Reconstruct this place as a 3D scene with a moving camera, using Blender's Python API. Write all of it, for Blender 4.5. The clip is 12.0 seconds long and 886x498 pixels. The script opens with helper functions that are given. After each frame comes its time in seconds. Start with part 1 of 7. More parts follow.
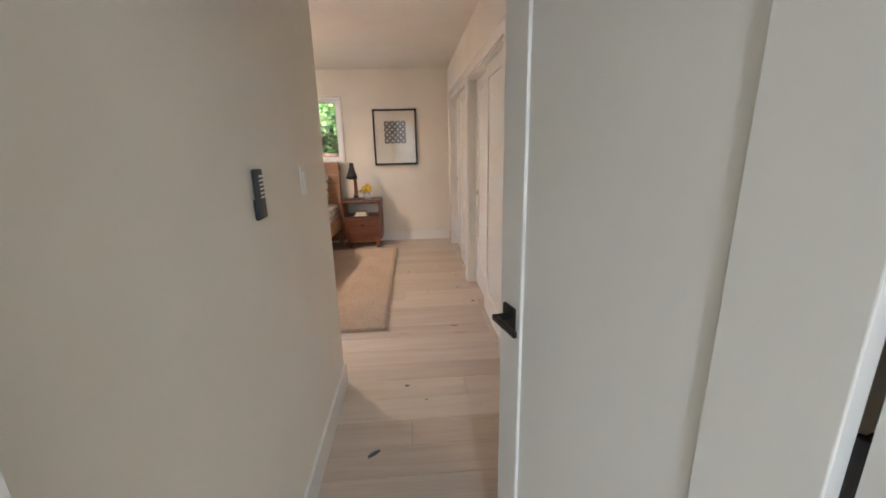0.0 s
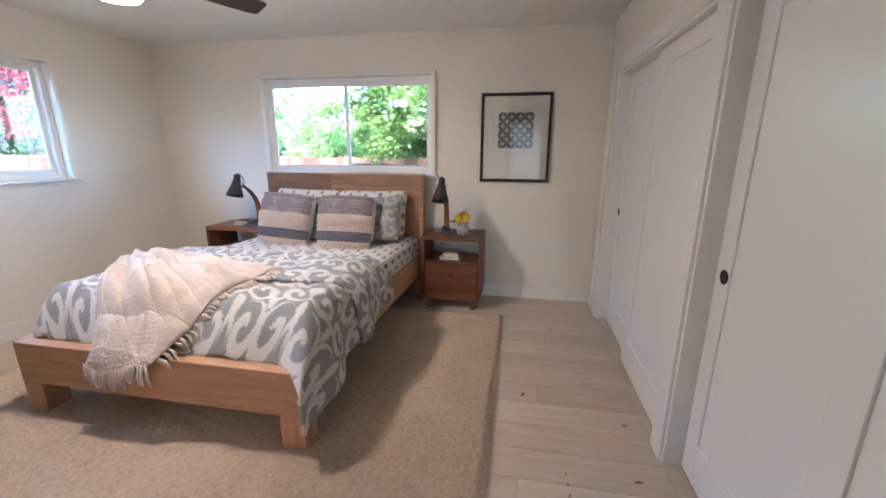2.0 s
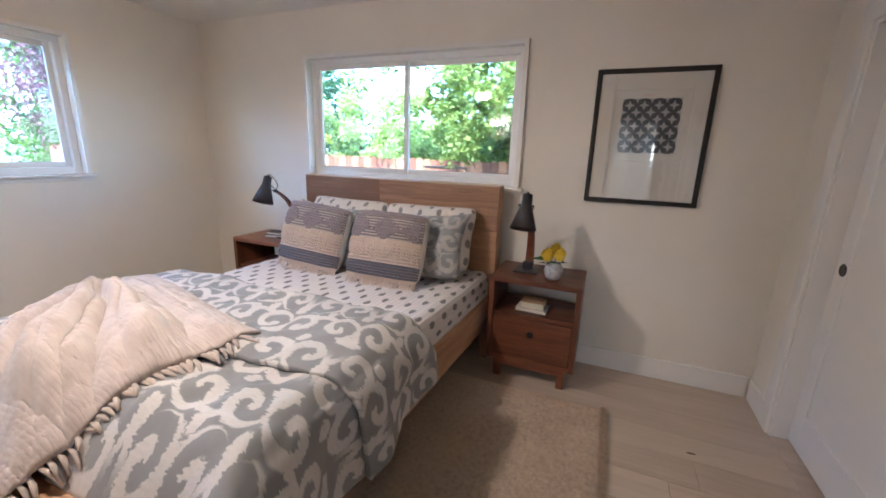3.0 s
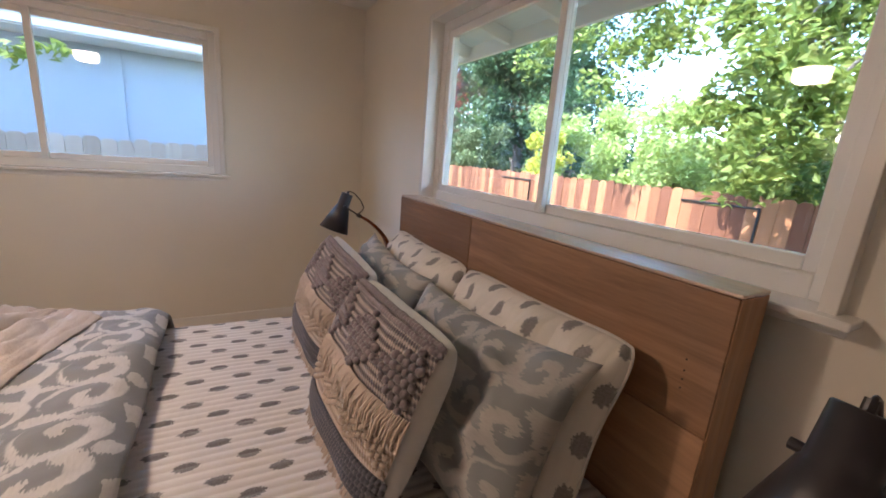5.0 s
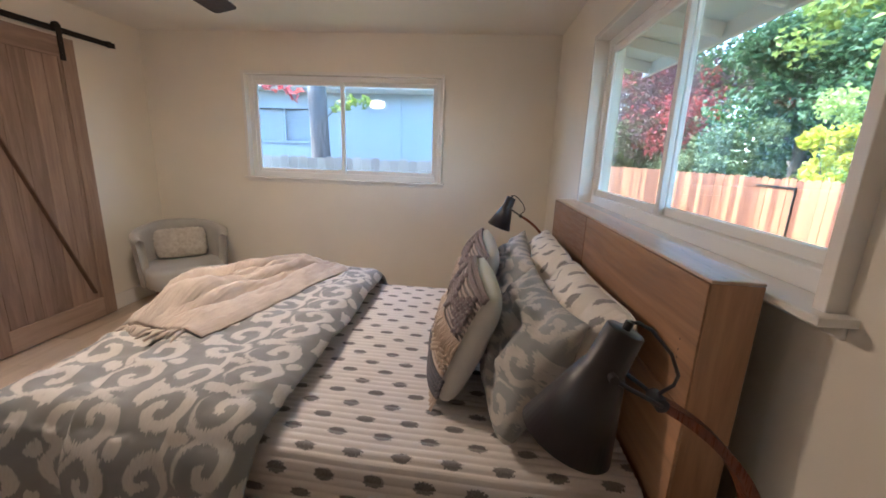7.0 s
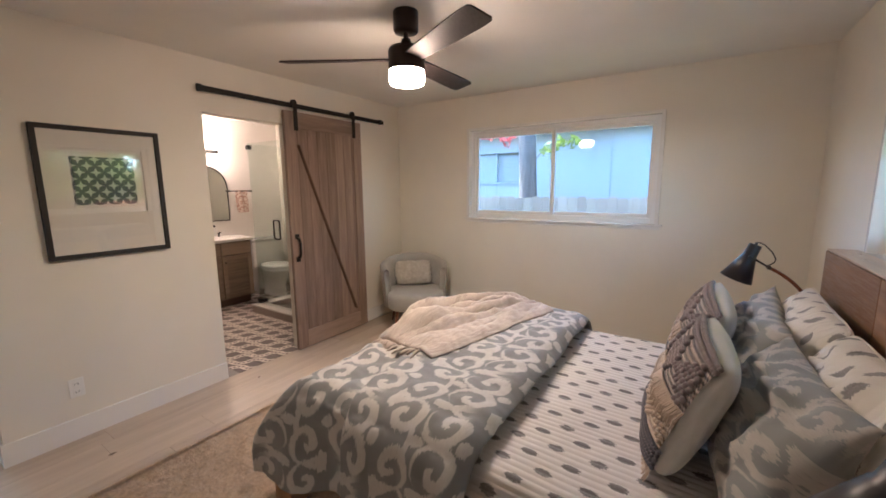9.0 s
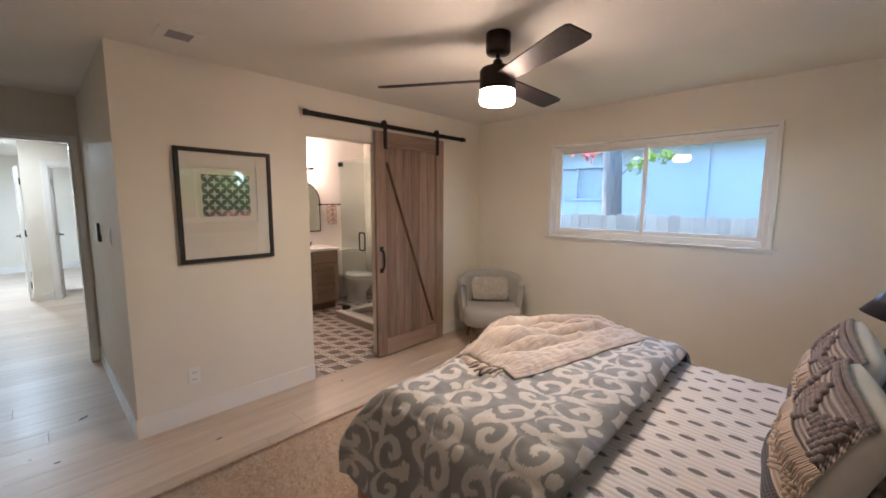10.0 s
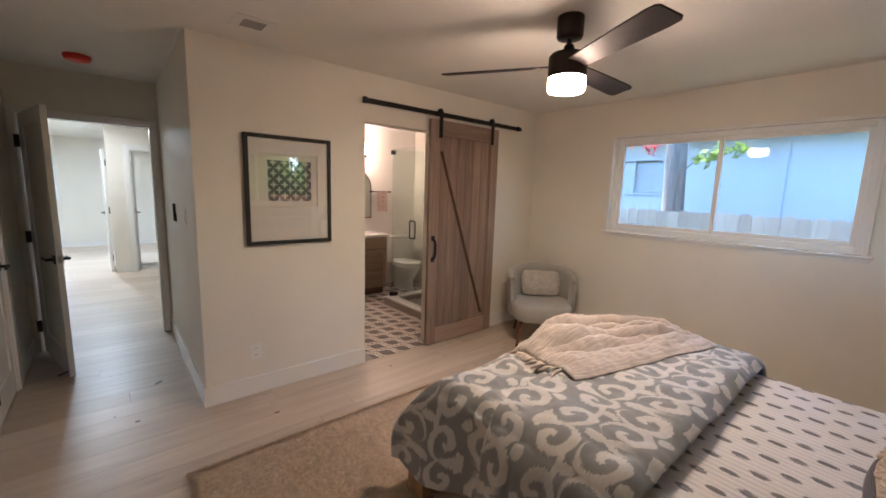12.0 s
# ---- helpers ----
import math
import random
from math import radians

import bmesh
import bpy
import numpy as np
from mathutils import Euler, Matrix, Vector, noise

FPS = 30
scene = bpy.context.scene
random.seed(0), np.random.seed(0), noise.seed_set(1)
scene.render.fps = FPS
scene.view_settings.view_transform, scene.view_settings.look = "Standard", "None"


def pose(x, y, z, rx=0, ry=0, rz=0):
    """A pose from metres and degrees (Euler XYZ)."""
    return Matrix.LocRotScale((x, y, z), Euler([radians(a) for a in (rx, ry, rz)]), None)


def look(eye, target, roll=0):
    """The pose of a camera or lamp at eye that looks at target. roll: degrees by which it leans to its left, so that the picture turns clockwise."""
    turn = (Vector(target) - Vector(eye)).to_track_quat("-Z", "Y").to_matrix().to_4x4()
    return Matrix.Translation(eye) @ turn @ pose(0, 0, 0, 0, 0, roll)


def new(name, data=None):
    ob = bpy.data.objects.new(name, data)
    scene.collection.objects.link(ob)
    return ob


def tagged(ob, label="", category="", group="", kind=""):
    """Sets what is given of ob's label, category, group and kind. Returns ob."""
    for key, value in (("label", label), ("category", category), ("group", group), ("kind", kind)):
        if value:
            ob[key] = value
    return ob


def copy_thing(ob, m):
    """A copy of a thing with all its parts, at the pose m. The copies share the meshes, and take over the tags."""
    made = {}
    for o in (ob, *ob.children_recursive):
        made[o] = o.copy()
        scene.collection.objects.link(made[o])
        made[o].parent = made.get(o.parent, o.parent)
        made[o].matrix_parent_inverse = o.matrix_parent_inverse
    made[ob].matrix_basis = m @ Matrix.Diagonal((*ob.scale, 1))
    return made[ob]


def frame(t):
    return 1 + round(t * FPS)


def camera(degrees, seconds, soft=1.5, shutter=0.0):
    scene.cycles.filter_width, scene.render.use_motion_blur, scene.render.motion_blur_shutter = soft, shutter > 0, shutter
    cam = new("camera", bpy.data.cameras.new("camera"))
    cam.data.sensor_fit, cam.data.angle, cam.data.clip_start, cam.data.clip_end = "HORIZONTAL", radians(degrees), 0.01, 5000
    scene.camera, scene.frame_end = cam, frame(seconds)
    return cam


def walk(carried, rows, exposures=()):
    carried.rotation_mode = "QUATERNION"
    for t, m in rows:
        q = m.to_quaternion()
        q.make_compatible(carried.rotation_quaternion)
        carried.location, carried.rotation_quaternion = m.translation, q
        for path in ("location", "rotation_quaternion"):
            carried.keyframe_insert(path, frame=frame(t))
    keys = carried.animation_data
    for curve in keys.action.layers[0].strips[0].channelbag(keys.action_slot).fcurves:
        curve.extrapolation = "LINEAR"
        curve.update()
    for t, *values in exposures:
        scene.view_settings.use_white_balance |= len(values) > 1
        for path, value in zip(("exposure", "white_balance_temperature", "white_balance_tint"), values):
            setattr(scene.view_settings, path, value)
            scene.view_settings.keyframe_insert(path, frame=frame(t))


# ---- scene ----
from mathutils.bvhtree import BVHTree

cam = camera(96.9, 12.0, soft=1.7)
PATH = [
    (0, (-0.087, 1.682, 1.406), (0.056, 3.61, 0.892), -1.3),
    (0.2, (-0.099, 1.84, 1.421), (-0.041, 3.779, 0.935), -1.0),
    (0.4, (-0.135, 2.061, 1.411), (-0.115, 4.007, 0.95), -1.4),
    (0.5, (-0.146, 2.204, 1.412), (-0.138, 4.155, 0.973), -1.1),
    (0.6, (-0.153, 2.306, 1.413), (-0.166, 4.26, 0.985), -1.9),
    (0.8, (-0.169, 2.539, 1.444), (-0.218, 4.496, 1.036), -2.7),
    (1, (-0.199, 2.766, 1.439), (-0.276, 4.721, 1.029), -3.7),
    (1.2, (-0.231, 2.987, 1.43), (-0.332, 4.939, 1.008), -4.3),
    (1.5, (-0.243, 3.3, 1.437), (-0.400, 5.234, 0.948), -2.8),
    (1.8, (-0.273, 3.629, 1.412), (-0.524, 5.553, 0.927), -1.3),
    (2, (-0.26, 3.867, 1.421), (-0.617, 5.773, 0.931), 0.2),
    (2.2, (-0.268, 4.096, 1.43), (-0.743, 5.97, 0.916), 1.3),
    (2.5, (-0.376, 4.416, 1.408), (-0.97, 6.257, 0.901), 2.3),
    (2.7, (-0.425, 4.618, 1.409), (-1.076, 6.444, 0.919), 2.1),
    (4.5, (-0.766, 6.302, 1.408), (-2.151, 7.665, 0.937), 4.0),
    (5, (-0.802, 6.617, 1.407), (-2.492, 7.586, 0.958), 4.6),
    (5.5, (-0.704, 6.694, 1.392), (-2.531, 7.353, 0.916), 3.7),
    (6, (-0.497, 6.767, 1.411), (-2.4, 7.144, 0.926), 3.6),
    (6.5, (-0.366, 6.898, 1.427), (-2.304, 7.019, 0.949), 3.0),
    (8.3, (-0.282, 6.983, 1.47), (-2.077, 6.191, 1.085), -0.0),
    (8.5, (-0.256, 6.973, 1.496), (-2.017, 6.098, 1.132), -0.2),
    (9, (-0.227, 6.928, 1.501), (-1.881, 5.847, 1.191), -0.5),
    (9.5, (-0.205, 6.893, 1.504), (-1.744, 5.646, 1.231), -0.2),
    (10, (-0.177, 6.873, 1.519), (-1.615, 5.504, 1.281), 0.2),
    (10.5, (-0.156, 6.864, 1.537), (-1.517, 5.416, 1.316), 0.8),
    (11, (-0.139, 6.859, 1.531), (-1.45, 5.366, 1.298), 1.5),
    (11.5, (-0.12, 6.831, 1.527), (-1.409, 5.325, 1.262), 2.0),
    (12, (-0.133, 6.788, 1.525), (-1.413, 5.28, 1.23), 1.8),
]
walk(cam, [(t, look(eye, target, roll)) for t, eye, target, roll in PATH],
     [(0, 4.86, 5200, 6.5), (0.5, 5.15, 4850, 4.5), (1.0, 5.28, 4550, 2.5), (1.5, 4.85, 4550, 3), (2.0, 4.63, 4600, 5), (2.7, 4.42, 4700, 6.5), (4.5, 4.1, 4950, 5), (5.0, 3.72, 5550, 12), (5.5, 3.64, 5650, 10.5), (6.0, 3.64, 5250, 9), (6.5, 3.85, 5250, 7), (8.5, 4.1, 5200, 7), (12.0, 3.95, 5350, 8)])

# ---------------------------------------------------------------- world, sun, lamps
SUN_ELEVATION, SUN_AZIMUTH = radians(53), radians(184)  # azimuth from +y, clockwise
world = bpy.data.worlds.new("sky")
scene.world = world
world.use_nodes = True
wn = world.node_tree.nodes
sky = wn.new("ShaderNodeTexSky")
sky.sky_type = "NISHITA"
sky.sun_disc = False
sky.sun_elevation = SUN_ELEVATION
sky.sun_rotation = SUN_AZIMUTH
world.node_tree.links.new(sky.outputs[0], wn["Background"].inputs[0])
wn["Background"].inputs[1].default_value = 0.15
sun_data = bpy.data.lights.new("sun", "SUN")
sun_data.energy, sun_data.angle, sun_data.color = 1.75, radians(0.5), (1.0, 0.93, 0.82)
sun = new("sun", sun_data)
sun_way = Vector((math.sin(SUN_AZIMUTH) * math.cos(SUN_ELEVATION), math.cos(SUN_AZIMUTH) * math.cos(SUN_ELEVATION), math.sin(SUN_ELEVATION)))
sun.matrix_world = look(sun_way * 60, (0, 0, 0))


def lamp(name, kind, place, watts, colour, size=0.05, target=None, size_y=None, shape=None):
    d = bpy.data.lights.new(name, kind)
    d.energy, d.color = watts, colour
    if kind == "AREA":
        d.shape = shape or ("RECTANGLE" if size_y else "DISK")
        d.size = size
        if size_y:
            d.size_y = size_y
    else:
        d.shadow_soft_size = size
    ob = new(name, d)
    ob.matrix_world = look(place, target) if target else Matrix.Translation(place)
    return ob


WARM = (1.0, 0.74, 0.48)
lamp("fan_lamp", "AREA", (-2.04, 5.515, 2.058), 1.0, WARM, 0.17, (-2.04, 5.5151, 0))
lamp("vanity_lamp", "POINT", (-2.9, 1.62, 2.06), 1.35, (1.0, 0.63, 0.47), 0.06)
# downlight, its cool tint and strength also standing in for the far room's daylight
lamp("downlight_lamp", "AREA", (0.1, -2.75, 2.425), 4.5, (0.92, 0.98, 1.0), 0.14, (0.1, -2.7501, 0))
# added fill lights under the hall ceiling, no fixture there, to brighten hall and doorway
lamp("hall_fill", "AREA", (-0.3, 0.7, 2.43), 0.04, (1.0, 0.92, 0.8), 0.5, (-0.3, 0.7001, 0))
lamp("hall_fill", "AREA", (0.2, -0.7, 2.43), 1.85, (1.0, 0.95, 0.86), 0.5, (0.2, -0.7001, 0))

# ---------------------------------------------------------------- materials
class X:
    """A node value with arithmetic."""
    def __init__(self, tree, socket):
        self.t, self.s = tree, socket

    def op(self, kind, *others):
        n = self.t.nodes.new("ShaderNodeMath")
        n.operation = kind
        for k, v in enumerate((self, *others)):
            if isinstance(v, X):
                self.t.links.new(v.s, n.inputs[k])
            else:
                n.inputs[k].default_value = v
        return X(self.t, n.outputs[0])

    def __add__(self, o): return self.op("ADD", o)
    def __sub__(self, o): return self.op("SUBTRACT", o)
    def __mul__(self, o): return self.op("MULTIPLY", o)
    def __truediv__(self, o): return self.op("DIVIDE", o)
    def rsub(self, c): return (self * -1.0) + c
    def abs(self): return self.op("ABSOLUTE")
    def min(self, o): return self.op("MINIMUM", o)
    def max(self, o): return self.op("MAXIMUM", o)
    def fract(self): return self.op("FRACT")
    def floor(self): return self.op("FLOOR")
    def sqrt(self): return self.op("SQRT")
    def sin(self): return self.op("SINE")
    def cos(self): return self.op("COSINE")
    def power(self, o): return self.op("POWER", o)
    def atan2(self, o): return self.op("ARCTAN2", o)
    def wrap(self, lo, hi): return self.op("WRAP", hi, lo)

    def step(self, lo, hi, a=0.0, b=1.0):
        n = self.t.nodes.new("ShaderNodeMapRange")
        n.interpolation_type = "SMOOTHSTEP"
        self.t.links.new(self.s, n.inputs[0])
        for k, v in enumerate((lo, hi, a, b)):
            n.inputs[1 + k].default_value = v
        return X(self.t, n.outputs[0])


class Mat:
    """A principled material under construction."""
    def __init__(self, name, colour=(0.8, 0.8, 0.8), rough=0.6, metal=0.0, coat=0.0, sheen=0.0):
        self.m = bpy.data.materials.new(name)
        self.m.use_nodes = True
        self.t = self.m.node_tree
        self.b = self.t.nodes["Principled BSDF"]
        self.set("Base Color", (*colour, 1))
        self.set("Roughness", rough)
        self.set("Metallic", metal)
        self.set("Coat Weight", coat)
        self.set("Sheen Weight", sheen)

    def set(self, key, v):
        if isinstance(v, X):
            self.t.links.new(v.s, self.b.inputs[key])
        else:
            self.b.inputs[key].default_value = v

    def node(self, kind, **inputs):
        return self.t.nodes.new(kind)

    def coords(self, kind="Object", scale=(1, 1, 1), turn=(0, 0, 0)):
        c = self.t.nodes.new("ShaderNodeTexCoord")
        m = self.t.nodes.new("ShaderNodeMapping")
        m.inputs["Scale"].default_value = scale
        m.inputs["Rotation"].default_value = turn
        self.t.links.new(c.outputs[kind], m.inputs[0])
        return m.outputs[0]

    def xyz(self, vec):
        n = self.t.nodes.new("ShaderNodeSeparateXYZ")
        self.t.links.new(vec, n.inputs[0])
        return [X(self.t, o) for o in n.outputs]

    def noise(self, vec, scale=5.0, detail=4.0, rough=0.55, distort=0.0):
        n = self.t.nodes.new("ShaderNodeTexNoise")
        self.t.links.new(vec, n.inputs["Vector"])
        n.inputs["Scale"].default_value, n.inputs["Detail"].default_value = scale, detail
        n.inputs["Roughness"].default_value, n.inputs["Distortion"].default_value = rough, distort
        return X(self.t, n.outputs[0])

    def random(self):
        return X(self.t, self.t.nodes.new("ShaderNodeObjectInfo").outputs["Random"])

    def island(self):
        return X(self.t, self.t.nodes.new("ShaderNodeNewGeometry").outputs["Random Per Island"])

    def ramp(self, fac, stops):
        n = self.t.nodes.new("ShaderNodeValToRGB")
        e = n.color_ramp.elements
        while len(e) < len(stops):
            e.new(0.5)
        for k, (p, c) in enumerate(stops):
            e[k].position, e[k].color = p, (*c, 1)
        self.t.links.new(fac.s, n.inputs[0])
        return X(self.t, n.outputs[0])

    def mix(self, fac, a, b, kind="MIX"):
        n = self.t.nodes.new("ShaderNodeMix")
        n.data_type, n.blend_type = "RGBA", kind
        for k, v in ((0, fac), (6, a), (7, b)):
            if isinstance(v, X):
                self.t.links.new(v.s, n.inputs[k])
            else:
                n.inputs[k].default_value = v if k == 0 else (*v, 1)
        return X(self.t, n.outputs[2])

    def bump(self, height, strength=0.3, depth=0.01):
        n = self.t.nodes.new("ShaderNodeBump")
        n.inputs["Strength"].default_value, n.inputs["Distance"].default_value = strength, depth
        self.t.links.new(height.s, n.inputs["Height"])
        self.t.links.new(n.outputs[0], self.b.inputs["Normal"])


def paint(name, colour, rough=0.5, texture=0.12, tex_scale=160.0, stain=0.04):
    """Wall or trim paint: faint roller texture and slight unevenness."""
    k = Mat(name, colour, rough)
    v = k.coords()
    big = k.noise(v, 1.3, 3)
    dark = tuple(c * (1 - stain * 2) for c in colour)
    k.set("Base Color", k.ramp(big, [(0.3, dark), (0.7, colour)]))
    fine = k.noise(v, tex_scale, 3)
    k.bump(fine, texture, 0.002)
    k.set("Roughness", k.noise(v, 2.5, 2).step(0.2, 0.8, rough - 0.02, rough + 0.03))
    return k.m


def wood(name, light, dark, along=0, scale=1.0, rough=0.5, knots=0.25, vary=0.35):
    """Wood grain that runs along the axis given, each piece in a tone of its own."""
    k = Mat(name, light, rough)
    st = [9 * scale, 9 * scale, 9 * scale]
    st[along] = 0.7 * scale
    v = k.coords("Object", tuple(st))
    r = k.random()
    shift = k.t.nodes.new("ShaderNodeVectorMath")
    shift.operation = "ADD"
    comb = k.t.nodes.new("ShaderNodeCombineXYZ")
    for s in range(3):
        k.t.links.new((r * (17.0 + 9 * s)).s, comb.inputs[s])
    k.t.links.new(v, shift.inputs[0])
    k.t.links.new(comb.outputs[0], shift.inputs[1])
    vv = shift.outputs[0]
    grain = k.noise(vv, 2.2, 6, 0.6, 0.6)
    fine = k.noise(vv, 14, 4, 0.7)
    mixv = grain * 0.72 + fine * 0.28 + (r - 0.5) * vary
    mid = tuple((a + b) / 2 for a, b in zip(light, dark))
    col = k.ramp(mixv, [(0.28, dark), (0.5, mid), (0.72, light)])
    spot = k.noise(k.coords("Object", tuple(3.2 if a != along else 1.6 for a in range(3))), 1.1, 2)
    col = k.mix(spot.step(0.68, 0.8, 0, knots), col, tuple(c * 0.35 for c in dark))
    k.set("Base Color", col)
    k.set("Roughness", fine.step(0.3, 0.7, rough - 0.08, rough + 0.12))
    k.bump(fine, 0.18, 0.002)
    return k.m


def metal(name, colour, rough=0.35, m=1.0):
    k = Mat(name, colour, rough, m)
    v = k.coords()
    k.set("Roughness", k.noise(v, 40, 3).step(0.3, 0.7, rough - 0.07, rough + 0.1))
    k.bump(k.noise(v, 300, 2), 0.04, 0.001)
    return k.m


def cloth(name, colour, scale=700.0, rough=0.9, vary=0.1, strength=0.4):
    k = Mat(name, colour, rough, sheen=0.25)
    v = k.coords()
    k.set("Base Color", k.ramp(k.noise(v, 12, 4), [(0.3, tuple(c * (1 - vary) for c in colour)), (0.7, colour)]))
    k.bump(k.noise(v, scale, 2), strength, 0.003)
    return k.m


WALL = paint("wall_paint", (0.80, 0.755, 0.665), 0.55)
BATHWALL = paint("bath_wall_paint", (0.8, 0.77, 0.74), 0.5)
CEIL = paint("ceiling_paint", (0.83, 0.80, 0.745), 0.75, 0.25, 90)
TRIM = paint("trim_paint", (0.82, 0.80, 0.765), 0.24, 0.05, 60, 0.015)
VINYL = paint("window_vinyl", (0.83, 0.83, 0.82), 0.35, 0.02, 60, 0.01)
BLACK = metal("black_metal", (0.022, 0.02, 0.02), 0.38, 0.6)
BLACKPAINT = paint("black_lacquer", (0.02, 0.02, 0.022), 0.35, 0.04, 80)
CHROME = metal("chrome", (0.72, 0.72, 0.72), 0.15)
BEDWOOD = wood("bed_wood_x", (0.50, 0.292, 0.162), (0.20, 0.108, 0.057), 0, 1.0, 0.45, 0.4, 0.5)
BEDWOOD_Y = wood("bed_wood_y", (0.50, 0.292, 0.162), (0.20, 0.108, 0.057), 1, 1.0, 0.45, 0.4, 0.5)
BEDWOOD_Z = wood("bed_wood_z", (0.50, 0.292, 0.162), (0.20, 0.108, 0.057), 2, 1.0, 0.45, 0.4, 0.5)
STANDWOOD = wood("nightstand_wood", (0.24, 0.085, 0.035), (0.075, 0.026, 0.013), 0, 1.3, 0.35)
STANDWOOD_Z = wood("nightstand_wood_z", (0.22, 0.08, 0.033), (0.07, 0.024, 0.012), 2, 1.3, 0.35)
BARNWOOD = wood("barn_wood", (0.37, 0.265, 0.205), (0.185, 0.125, 0.095), 2, 1.4, 0.6, 0.35)
BARNWOOD_X = wood("barn_wood_x", (0.37, 0.265, 0.205), (0.185, 0.125, 0.095), 0, 1.4, 0.6, 0.35)
VANITYWOOD = wood("vanity_wood", (0.32, 0.235, 0.165), (0.17, 0.12, 0.085), 0, 1.4, 0.5)
OAKFLOOR = wood("oak_plank", (0.63, 0.53, 0.43), (0.46, 0.37, 0.29), 0, 0.8, 0.36, 0.45, 0.3)
LEGWOOD = wood("leg_wood", (0.23, 0.085, 0.04), (0.09, 0.03, 0.016), 2, 2.0, 0.4)


def glass_mat(name, tint=(1, 1, 1), sheen=0.045):
    m = bpy.data.materials.new(name)
    m.use_nodes = True
    t = m.node_tree
    t.nodes.remove(t.nodes["Principled BSDF"])
    mixer = t.nodes.new("ShaderNodeMixShader")
    clear, gloss, fres = t.nodes.new("ShaderNodeBsdfTransparent"), t.nodes.new("ShaderNodeBsdfGlossy"), t.nodes.new("ShaderNodeLayerWeight")
    clear.inputs[0].default_value = (*tint, 1)
    gloss.inputs["Roughness"].default_value = 0.0
    fres.inputs["Blend"].default_value = 0.5
    gain = (X(t, fres.outputs["Facing"]).power(4.0) * 0.85) + sheen
    for a, b in ((gain.s, mixer.inputs[0]), (clear.outputs[0], mixer.inputs[1]), (gloss.outputs[0], mixer.inputs[2]), (mixer.outputs[0], t.nodes["Material Output"].inputs[0])):
        t.links.new(a, b)
    return m


GLASS = glass_mat("window_glass", (0.90, 0.925, 0.915), 0.038)
PICGLASS = glass_mat("picture_glass", (0.97, 0.98, 0.97), 0.13)


def glow(name, colour, strength):
    k = Mat(name, (0.9, 0.88, 0.84), 0.5)
    k.set("Emission Color", (*colour, 1))
    k.set("Emission Strength", strength)
    return k.m


FANGLOW = glow("lit_diffuser", (1.0, 0.66, 0.42), 7.0)
BULB = glow("lit_globe", (1.0, 0.72, 0.45), 6.0)
DOWNGLOW = glow("lit_downlight", (1.0, 0.97, 0.92), 6.0)


# ---------------------------------------------------------------- mesh helpers
def mesh_of(name, bm, smooth=False):
    me = bpy.data.meshes.new(name)
    bm.normal_update()
    bm.to_mesh(me)
    bm.free()
    if smooth:
        for p in me.polygons:
            p.use_smooth = True
    return me


def part(name, bm, material, parent=None, label="", smooth=False):
    ob = new(name, mesh_of(name, bm, smooth))
    ob.data.materials.append(material)
    if parent:
        ob.parent = parent
    if label:
        ob["label"] = label
    return ob


def thing(name, label, category, at=None, group="", kind=""):
    e = new(name)
    e.empty_display_size = 0.05
    if at is not None:
        e.matrix_world = at if isinstance(at, Matrix) else Matrix.Translation(at)
    return tagged(e, label, category, group, kind)


def box(bm, lo, hi, bevel=0.0, seg=1, m=None):
    """Adds a box to bm between two corners, its edges rounded by bevel, moved by m."""
    lo, hi = [min(a, b) for a, b in zip(lo, hi)], [max(a, b) for a, b in zip(lo, hi)]
    vs = bmesh.ops.create_cube(bm, size=1.0)["verts"]
    for v in vs:
        v.co = Vector([l + (c + 0.5) * (h - l) for l, h, c in zip(lo, hi, v.co)])
    if bevel > 0:
        es = list({e for v in vs for e in v.link_edges})
        r = bmesh.ops.bevel(bm, geom=es, offset=bevel, segments=seg, profile=0.5, affect="EDGES")
        vs = list({v for f in r["faces"] for v in f.verts} | {v for v in vs if v.is_valid})
    if m is not None:
        bmesh.ops.transform(bm, matrix=m, verts=vs)
    return bm


def boxes(*specs, bevel=0.0, seg=1):
    bm = bmesh.new()
    for lo, hi in specs:
        box(bm, lo, hi, bevel, seg)
    return bm


def one(lo, hi, bevel=0.003, seg=2):
    return box(bmesh.new(), lo, hi, bevel, seg)


def cyl(bm, a, b, r1, r2=None, n=20, caps=True):
    """A cylinder or cone from a to b."""
    a, b = Vector(a), Vector(b)
    d = b - a
    m = Matrix.Translation((a + b) / 2) @ d.to_track_quat("Z", "Y").to_matrix().to_4x4()
    bmesh.ops.create_cone(bm, cap_ends=caps, segments=n, radius1=r1, radius2=r1 if r2 is None else r2, depth=d.length, matrix=m)
    return bm


